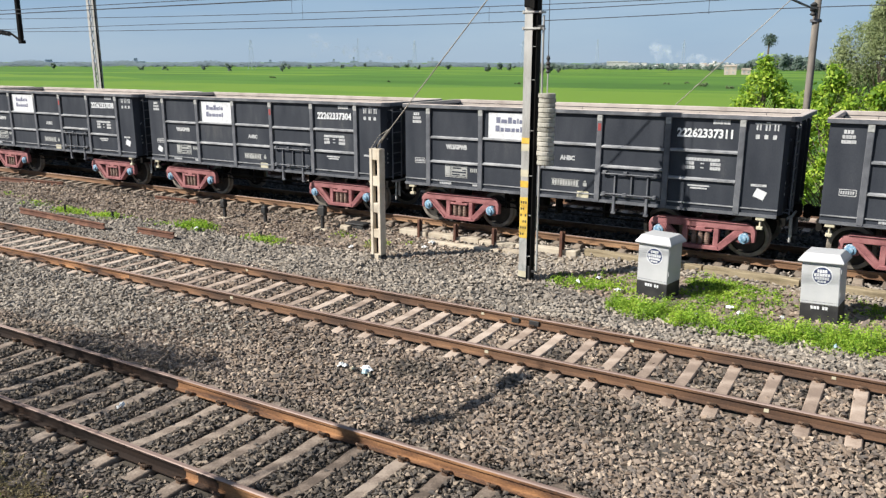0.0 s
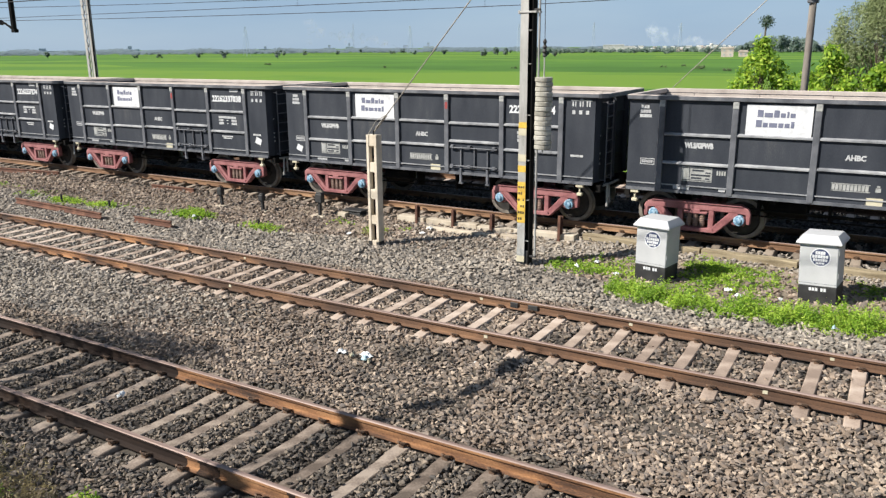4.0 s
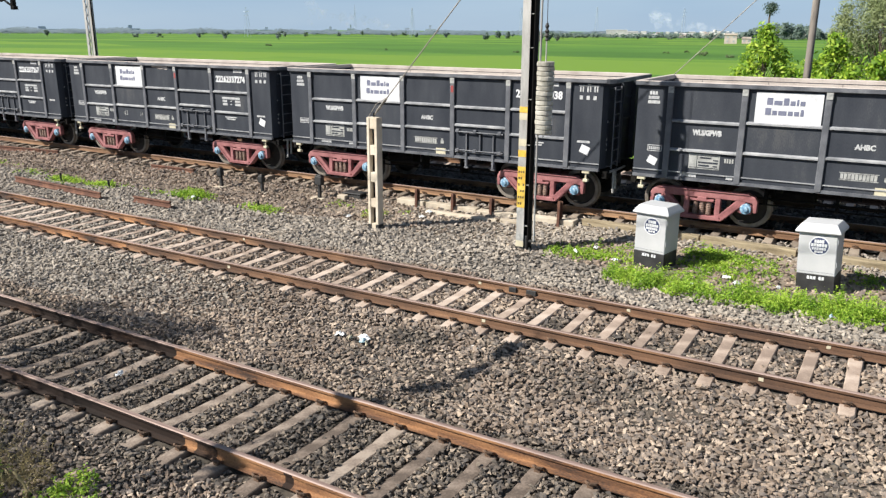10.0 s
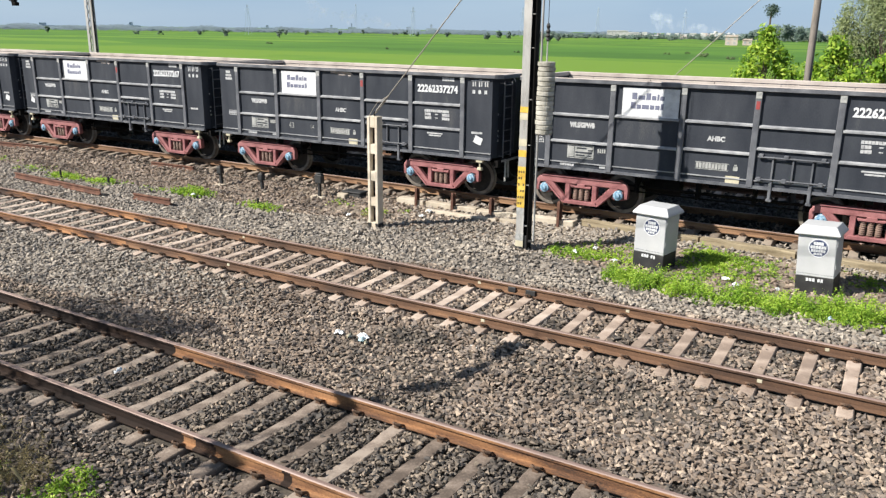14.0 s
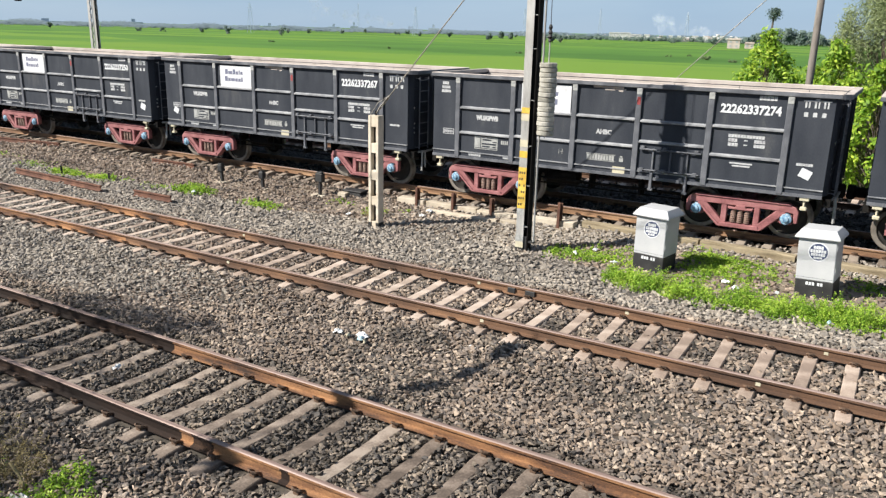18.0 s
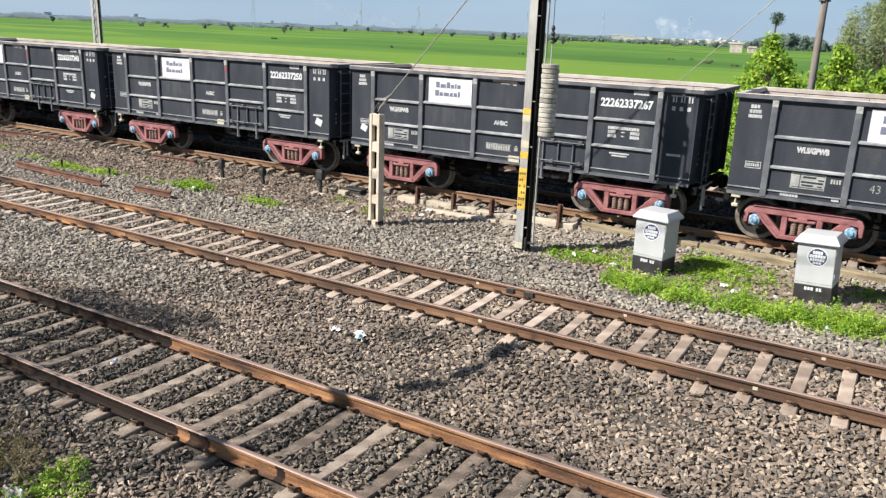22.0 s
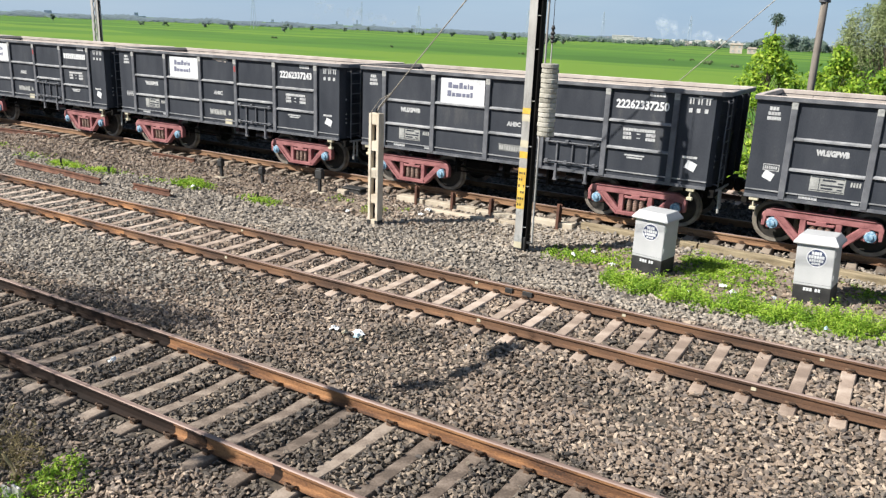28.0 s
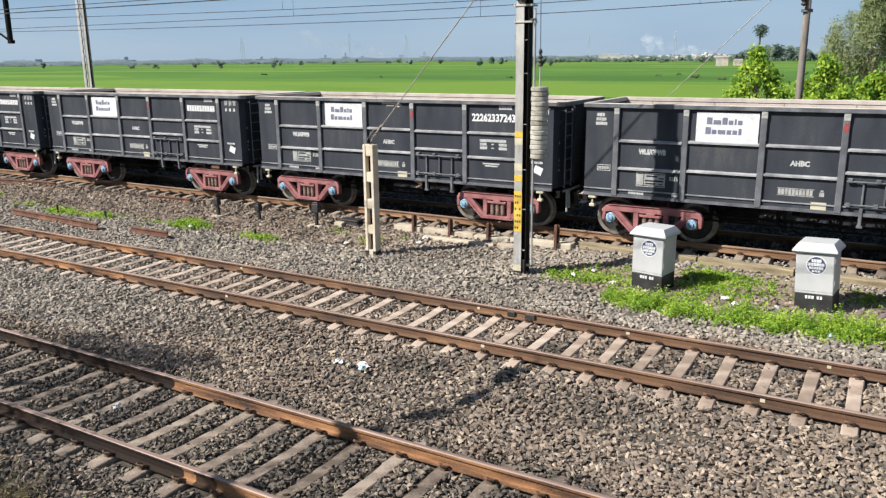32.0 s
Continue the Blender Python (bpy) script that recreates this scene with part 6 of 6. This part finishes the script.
        part("hall", boxes((-wide / 2, wide / 2, -10, 10, 0, high * 0.4)), HAZEBLUE, w)
        part("tower", boxes((-wide * 0.12, wide * 0.08, -6, 6, high * 0.4 + 0.05, high * 0.75)), HAZEBLUE, w)
    # scattered houses among the trees of the town, thicker towards its middle
    for i in range(84):
        deg = rng.uniform(-1, 20) if i % 3 else rng.normal(13.0, 2.4)
        x, y = spot(deg, rng.uniform(840, 1080))
        far_house(x, y, rng.uniform(2.5, 7.5), 7, rng.uniform(1.8, 5.4), PALE if rng.random() < 0.65 else PINKISH, "small pale house among trees at the edge of the fields", 1, deg)
    # the white hall that stands over the other roofs
    x, y = spot(18.6, 880)
    far_house(x, y, 22, 9, 6.6, PALE, "long white hall above the roofs of the town", 2, 18)
    x, y = spot(17.6, 900)
    far_house(x, y, 14, 9, 5.0, PALE, "white block beside the long hall", 1, 18)
    # water tank on legs
    x, y = spot(12.15, 900)
    w = thing("water_tank", "white water tank on thin legs above the town", "water tank", at=pose(x, y, FIELD_Z))
    for sx in (-1, 1):
        for sy in (-1, 1):
            part("leg", tube(bmesh.new(), (2.0 * sx, 2.0 * sy, -0.3), (1.2 * sx, 1.2 * sy, 5.7), 0.25, 5), HAZEBLUE, w)
    part("tank", lathe([(0.3, 5.5), (1.9, 5.8), (2.0, 7.6), (0.3, 8.1)], 14, "Z"), PALE, w)
    # clumps of trees between the houses
    cs, ns, ss = [], [], []
    for i in range(340):
        deg = rng.uniform(-2, 25)
        far = rng.uniform(740, 960)
        x, y = spot(deg, far)
        h, r = rng.uniform(2.2, 5.6), rng.uniform(2.0, 4.6)
        for _ in range(46):
            q = rng.normal(size=3)
            q /= np.linalg.norm(q)
            cs.append((x + q[0] * r * rng.uniform(0.4, 1), y + q[1] * r, FIELD_Z + h * (0.5 + 0.5 * q[2]) * rng.uniform(0.6, 1.0)))
            nn = 0.5 * q + rng.normal(0, 0.3, 3) + np.array([-0.1, -0.4, 0.6])
            ns.append(nn / np.linalg.norm(nn))
            ss.append(0.85 * rng.uniform(0.6, 1.4))
    me = leaf_mesh("town_trees", np.array(cs), np.array(ns), np.array(ss), 0.7, rng)
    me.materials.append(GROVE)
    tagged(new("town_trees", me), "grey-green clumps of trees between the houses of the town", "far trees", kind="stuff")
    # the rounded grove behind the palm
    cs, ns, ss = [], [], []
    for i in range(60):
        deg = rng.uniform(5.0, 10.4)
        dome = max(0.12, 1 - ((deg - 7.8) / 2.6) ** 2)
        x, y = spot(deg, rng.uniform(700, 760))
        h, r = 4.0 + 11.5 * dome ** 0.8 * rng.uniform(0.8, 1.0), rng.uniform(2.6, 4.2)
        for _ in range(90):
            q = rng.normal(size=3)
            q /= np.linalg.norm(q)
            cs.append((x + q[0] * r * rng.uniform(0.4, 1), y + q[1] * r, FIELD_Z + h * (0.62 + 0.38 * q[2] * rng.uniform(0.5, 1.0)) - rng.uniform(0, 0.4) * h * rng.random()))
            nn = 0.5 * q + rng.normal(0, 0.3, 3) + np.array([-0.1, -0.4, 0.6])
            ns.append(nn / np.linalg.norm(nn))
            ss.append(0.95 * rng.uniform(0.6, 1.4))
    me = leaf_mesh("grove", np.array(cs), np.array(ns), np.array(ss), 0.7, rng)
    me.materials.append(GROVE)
    tagged(new("grove", me), "rounded grey-green grove behind the palm", "far trees", kind="stuff")
    # smoke over the town and over the works
    for deg0, deg1, far, rise, wide, k, mat, label in ((11.8, 16.4, 1050, 15, 7, 34, SMOKE, "thin white smoke drifting over the town"), (33.8, 40.5, 1500, 34, 12, 34, DUSK, "pale brownish smoke drifting from the works")):
        f = rng.uniform(0, 1, k) ** 1.3
        cs = []
        for q in f:
            x, y = spot(deg0 + (deg1 - deg0) * q + rng.normal(0, 0.12), far + rng.normal(0, 20))
            cs.append((x, y, FIELD_Z + 6 + rise * q ** 0.7 + rng.normal(0, 1.2 + wide * 0.5 * q)))
        aim = np.array([math.sin(radians((deg0 + deg1) / 2)), -math.cos(radians((deg0 + deg1) / 2)), 0.1])
        ns = aim + rng.normal(0, 0.12, (k, 3))
        me = leaf_mesh("smoke", np.array(cs), ns / np.linalg.norm(ns, axis=1)[:, None], wide * (0.35 + 0.9 * f) * rng.uniform(0.6, 1.3, k), 0.7, rng)
        me.materials.append(mat)
        tagged(new("smoke", me), label, "smoke", kind="stuff")
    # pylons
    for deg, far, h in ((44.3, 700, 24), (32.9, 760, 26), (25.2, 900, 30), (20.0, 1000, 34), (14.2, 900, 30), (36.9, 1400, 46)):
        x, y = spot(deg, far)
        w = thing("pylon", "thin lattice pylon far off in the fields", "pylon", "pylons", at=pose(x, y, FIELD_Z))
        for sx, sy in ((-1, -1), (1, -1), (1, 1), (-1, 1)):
            part("leg", tube(bmesh.new(), (2 * sx, 2 * sy, -0.3), (0.3 * sx, 0.3 * sy, h), 0.14, 5), HAZEBLUE, w)
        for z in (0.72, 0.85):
            part("crossarm", tube(bmesh.new(), (-3, 0, h * z), (3, 0, h * z), 0.12, 5), HAZEBLUE, w)


build_distance()


# ---- litter ----
PAPER = surface("litter_white", [(0.55, 0.57, 0.58), (0.72, 0.74, 0.75), (0.80, 0.81, 0.82)], 20.0, 0.7, bump=0.3)
TEAL = surface("litter_blue", [(0.30, 0.45, 0.50), (0.50, 0.62, 0.66)], 20.0, 0.6, bump=0.2)


def scrap(x, y, z, sx, sy, mat, seed, label):
    rng = random.Random(seed)
    w = thing("litter", label, "litter", "litter on the ballast", at=pose(x, y, z, 0, 0, rng.uniform(0, 360)))
    bm = bmesh.new()
    n = 5
    g = [[bm.verts.new((sx * (i / n - 0.5) + rng.uniform(-0.012, 0.012), sy * (j / n - 0.5) + rng.uniform(-0.012, 0.012), rng.uniform(0.0, 0.045) + 0.05 * math.exp(-((i - 2.5) ** 2 + (j - 2.5) ** 2) / 3))) for i in range(n + 1)] for j in range(n + 1)]
    for j in range(n):
        for i in range(n):
            bm.faces.new((g[j][i], g[j][i + 1], g[j + 1][i + 1], g[j + 1][i]))
    r = bmesh.ops.extrude_face_region(bm, geom=bm.faces[:])
    for v in r["geom"]:
        if isinstance(v, bmesh.types.BMVert):
            v.co.z += 0.004
    bmesh.ops.recalc_face_normals(bm, faces=bm.faces)
    part("scrap", bm, mat, w)


for i, (x, y, sx, sy, m) in enumerate(((-1.47, 10.91, 0.24, 0.15, PAPER), (-1.42, 10.80, 0.16, 0.09, TEAL), (-1.90, 10.83, 0.14, 0.12, PAPER), (-1.66, 10.80, 0.12, 0.05, CREAM), (-1.28, 10.72, 0.2, 0.03, CREAM), (0.27, 11.43, 0.12, 0.07, PAPER), (-0.95, 11.70, 0.12, 0.08, PAPER), (-3.51, 7.86, 0.13, 0.10, PAPER), (-0.45, 17.55, 0.16, 0.10, PAPER), (0.55, 17.35, 0.18, 0.12, PAPER), (-0.15, 18.1, 0.14, 0.1, PAPER), (2.9, 17.35, 0.22, 0.13, PAPER), (3.15, 17.05, 0.2, 0.12, PAPER), (2.4, 16.55, 0.15, 0.1, PAPER), (3.9, 17.2, 0.14, 0.1, PAPER), (4.95, 15.95, 0.12, 0.08, TEAL), (-5.35, 19.2, 0.2, 0.14, PAPER), (-5.2, 18.6, 0.15, 0.1, PAPER), (-7.9, 12.0, 0.12, 0.1, PAPER), (-12.3, 17.15, 0.12, 0.1, PAPER), (-6.9, 17.6, 0.14, 0.1, PAPER))):
    lvl = -0.20 if 6.3 < y < 9.3 else -0.27
    k = 0.7 if 15 < y < 18.5 and x > 0 else 1.0
    scrap(x, y, lvl, sx * k, sy * k, m, 70 + i, "crumpled pale scrap of litter on the ballast")

bone = thing("dead_stalk", "pale dry bent stalk at the ballast edge", "stalk")
part("stalk", tubes([((-1.93, 5.46, -0.42), (-1.92, 5.46, -0.24)), ((-1.92, 5.46, -0.24), (-1.99, 5.47, -0.14)), ((-1.99, 5.47, -0.14), (-2.13, 5.46, -0.04)), ((-1.99, 5.47, -0.16), (-2.16, 5.50, -0.12))], 0.016), DRY, bone)
tin = thing("metal_bracket", "bent pale grey metal bracket among the weeds", "bracket")
part("strip", boxes((-1.70, -1.56, 5.28, 5.31, -0.42, -0.16), (-1.88, -1.705, 5.27, 5.30, -0.42, -0.22), (-1.76, -1.66, 5.22, 5.275, -0.42, -0.26), bevel=0.012), MASTGREY, tin)
slab = thing("broken_rail_pad", "rusty bent iron scrap beside a sleeper end", "scrap iron")
part("scrap", tubes([((-2.55, 6.36, -0.22), (-2.30, 6.32, -0.17)), ((-2.30, 6.32, -0.17), (-2.12, 6.30, -0.22))], 0.025), UNDER, slab)


# ---- ballast stones ----
# spots strewn with the darker stones: x, y and the two radii
DARK_SPOTS = ((1.05, 12.9, 0.45, 0.6), (2.3, 12.9, 0.4, 0.5), (-0.55, 12.6, 0.5, 0.5), (-0.7, 11.3, 0.7, 0.35), (3.6, 13.3, 0.3, 0.5))

def build_ballast():
    rng = np.random.default_rng(2)
    shapes = []
    for k in range(14):
        bm = bmesh.new()
        for _ in range(9):
            d = rng.normal(size=3)
            d /= np.abs(d).max() ** 0.55 * np.linalg.norm(d) ** 0.45
            bm.verts.new(d * np.array([1.08, 0.80, 0.55]) * rng.uniform(0.85, 1.1))
        bmesh.ops.convex_hull(bm, input=bm.verts)
        bmesh.ops.delete(bm, geom=[v for v in bm.verts if not v.link_faces], context="VERTS")
        bm.verts.index_update()
        shapes.append((np.array([v.co for v in bm.verts]), np.array([[v.index for v in f.verts] for f in bm.faces])))
        bm.free()

    def strew(y0, y1, step, xl, xr, size):
        ys = np.arange(y0, y1, step)
        out = []
        for y in ys:
            a, b = xl(y), xr(y)
            n = max(0, int((b - a) / step))
            x = a + step * (np.arange(n) + rng.uniform(0, 1))
            out.append(np.c_[x + rng.uniform(-0.55, 0.55, n) * step, y + rng.uniform(-0.55, 0.55, n) * step, size * rng.uniform(0.55, 1.45, n)])
        return np.concatenate(out)

    left = lambda y: 4.6 - 1.86 * (y - 1.0)
    p = np.concatenate([
        strew(4.9, 9.6, 0.045, left, lambda y: min(6.6, (y - 4.6) / 0.40 - 3.0), 0.0355),
        strew(9.6, 11.6, 0.054, left, lambda y: min(6.6, (y - 4.6) / 0.40 - 3.0), 0.043),
        strew(11.6, 15.4, 0.060, left, lambda y: 6.8, 0.047),
        strew(15.4, 19.9, 0.078, left, lambda y: 7.0, 0.055),
        strew(19.9, 29.6, 0.13, lambda y: -36.0, lambda y: 8.0, 0.058),
    ])
    x, y = p[:, 0], p[:, 1]
    keep = np.ones(len(p), bool)
    crib = np.zeros(len(p), bool)
    for yc, ph, pi in ((Y1, -1.13, 0.621), (Y2, 0.07, 0.60), (Y3, 0.20, 0.60), (26.95, 0.35, 0.60)):
        on = np.abs(y - yc) < 1.24
        dx = np.abs((x - ph + pi / 2) % pi - pi / 2)
        keep &= ~(on & (dx < (0.105 if yc == Y1 else 0.118) + 0.02 * rng.random(len(p))) & (rng.random(len(p)) > (0.03 if yc != Y3 else np.where(np.abs(y - yc) < 0.75, 1.0, 0.35))))
        keep &= ~(np.abs(np.abs(y - yc) - 0.873) < 0.10)
        crib |= np.abs(y - yc) < 1.75
    # bare trodden ground among the weeds
    bare = ((x - 3.2) / 4.2) ** 2 + ((y - 18.2) / 1.25) ** 2 < 1
    keep &= ~(bare & (rng.random(len(p)) < 0.45))
    # paths worn beside the line, where stone is thin
    thin = (y > 17.6) & (y < 19.3) & (x < -7)
    keep &= ~(thin & (rng.random(len(p)) < 0.22))
    p, crib = p[keep], crib[keep]
    x, y = p[:, 0], p[:, 1]
    base = np.interp(y, [4.6, 5.4, 6.1, 9.5, 10.2, 10.9, 11.4, 14.8, 15.5, 19.2, 19.95, 20.9, 30.2, 31.2], [-0.42, -0.34, -0.24, -0.24, -0.31, -0.31, -0.24, -0.24, -0.33, -0.34, -0.24, -0.20, -0.25, -0.8])
    z = base + 0.010 + 0.018 * np.sin(x * 1.9 + y * 0.7) * np.sin(y * 2.3 - x * 0.4) * np.where(crib, 0.2, 1.0) + rng.uniform(-0.02, 0.03, len(p))
    for yc in (Y1, Y2, Y3, 26.95):
        z += 0.045 * np.exp(-(((np.abs(y - yc) - 1.42) / 0.2) ** 2)) + (0.045 if yc == Y1 else 0.09 if yc == Y3 else 0.012) * (np.abs(y - yc) < 0.75)
    which = rng.integers(0, len(shapes), len(p))
    tilt = rng.normal(0, 0.32, (2, len(p)))
    yaw = rng.uniform(0, 2 * math.pi, len(p))
    q = np.stack([np.cos(yaw / 2), tilt[0] * np.cos(yaw / 2), tilt[1] * np.cos(yaw / 2), np.sin(yaw / 2)], 1)
    q /= np.linalg.norm(q, axis=1)[:, None]
    a, b, c, d = q.T
    rot = np.stack([1 - 2 * (c * c + d * d), 2 * (b * c - a * d), 2 * (b * d + a * c), 2 * (b * c + a * d), 1 - 2 * (b * b + d * d), 2 * (c * d - a * b), 2 * (b * d - a * c), 2 * (c * d + a * b), 1 - 2 * (b * b + c * c)], 1).reshape(-1, 3, 3)
    # marks all the darker stones: oil in the near crib, then other patches
    oily = np.abs(y - Y1) < 1.35 + 0.1 * np.sin(x * 3.1)
    patch = np.sin(x * 0.9 + 1.3 * np.sin(y * 1.1)) * np.sin(y * 1.7 + 0.8 * np.sin(x * 0.7) + 0.5)
    oily |= (y < 14.7) & (patch > 0.35) & (rng.random(len(p)) < 0.42)
    for ox, oy, rx, ry in DARK_SPOTS:
        oily |= (((x - ox) / rx) ** 2 + ((y - oy) / ry) ** 2 < rng.uniform(0.2, 1.0, len(p)))
    # darker stones here stand in for the shade on the near left edge
    oily |= (y < 6.75) & (x < -0.9 + rng.normal(0, 0.5, len(p))) & (rng.random(len(p)) < 0.5)
    grey = (y > 14.7 + 0.2 * np.sin(x * 2.3)) & (y < 20.9)
    far_left = -7.5 + 2.0 * np.sin(y * 1.3) + rng.normal(0, 1.2, len(p))
    grey |= (y > 9.6) & (y < 14.7) & (x < far_left)
    dirt = (y > 17.3 + 0.25 * np.sin(x * 0.8)) & (x < -5 + rng.normal(0, 1.5, len(p)))
    grey &= ~dirt
    grey &= ~(((x - 3.2) / 4.4) ** 2 + ((y - 18.0) / 1.5) ** 2 < 1)
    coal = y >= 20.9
    for name, mine, mat, label in (("ballast_stones", ~oily & ~grey & ~coal, STONE, "grey-brown crushed stone ballast heaped between the tracks"), ("oily_ballast", oily & ~grey & ~coal, DARKSTONE, "dark ballast, oil-stained between the rails and darkened outside them"), ("grey_ballast", grey, GREYSTONE, "grey crushed stone ballast beside the goods line"), ("coal_ballast", coal, COALSTONE, "coal-dusted ballast under and beyond the train, darkened further for shade")):
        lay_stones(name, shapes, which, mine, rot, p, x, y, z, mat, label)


def lay_stones(name, shapes, which, mine, rot, p, x, y, z, mat, label):
    cos, tris, at = [], [], 0
    for k, (v, f) in enumerate(shapes):
        i = np.nonzero((which == k) & mine)[0]
        w = np.einsum("nij,vj->nvi", rot[i], v) * p[i, 2][:, None, None] + np.c_[x[i], y[i], z[i]][:, None]
        cos.append(w.reshape(-1, 3))
        tris.append((f[None] + (at + len(v) * np.arange(len(i)))[:, None, None]).reshape(-1, 3))
        at += len(v) * len(i)
    co, tri = np.concatenate(cos), np.concatenate(tris)
    me = bpy.data.meshes.new(name)
    me.vertices.add(len(co))
    me.vertices.foreach_set("co", co.astype(np.float32).ravel())
    me.loops.add(3 * len(tri))
    me.loops.foreach_set("vertex_index", tri.astype(np.int32).ravel())
    me.polygons.add(len(tri))
    me.polygons.foreach_set("loop_start", np.arange(0, 3 * len(tri), 3, dtype=np.int32))
    me.polygons.foreach_set("loop_total", np.full(len(tri), 3, dtype=np.int32))
    me.polygons.foreach_set("use_smooth", np.zeros(len(tri), dtype=bool))
    me.update()
    me.materials.append(mat)
    tagged(new(name, me), label, "ballast", kind="stuff")


build_ballast()


# ---- what moves ----
def motions():
    def rolled(t):
        i = min(int(t), 31)
        p = [ROLLED[max(0, min(32, i + k))] for k in (-1, 0, 1, 2)]
        a = t - i
        m0 = (p[2] - p[0]) / 2 if i > 0 else p[2] - p[1]
        m1 = (p[3] - p[1]) / 2 if i < 31 else p[2] - p[1]
        return (2 * a**3 - 3 * a**2 + 1) * p[1] + (a**3 - 2 * a**2 + a) * m0 + (3 * a**2 - 2 * a**3) * p[2] + (a**3 - a**2) * m1

    turns = [0.3 * i for i in range(107)] + [32.0]
    for n, w in TRAIN:
        x = -1.81 - PITCH * n
        walk(w, [(t, pose(x + rolled(t), Y3, RISE)) for t in range(33)])
        for ob in w.children:
            if ob.name.startswith("wheelset"):
                c = ob.location.copy()
                walk(ob, [(t, pose(c.x, c.y, c.z, 0, math.degrees(rolled(t) / 0.503), 0)) for t in turns])


motions()
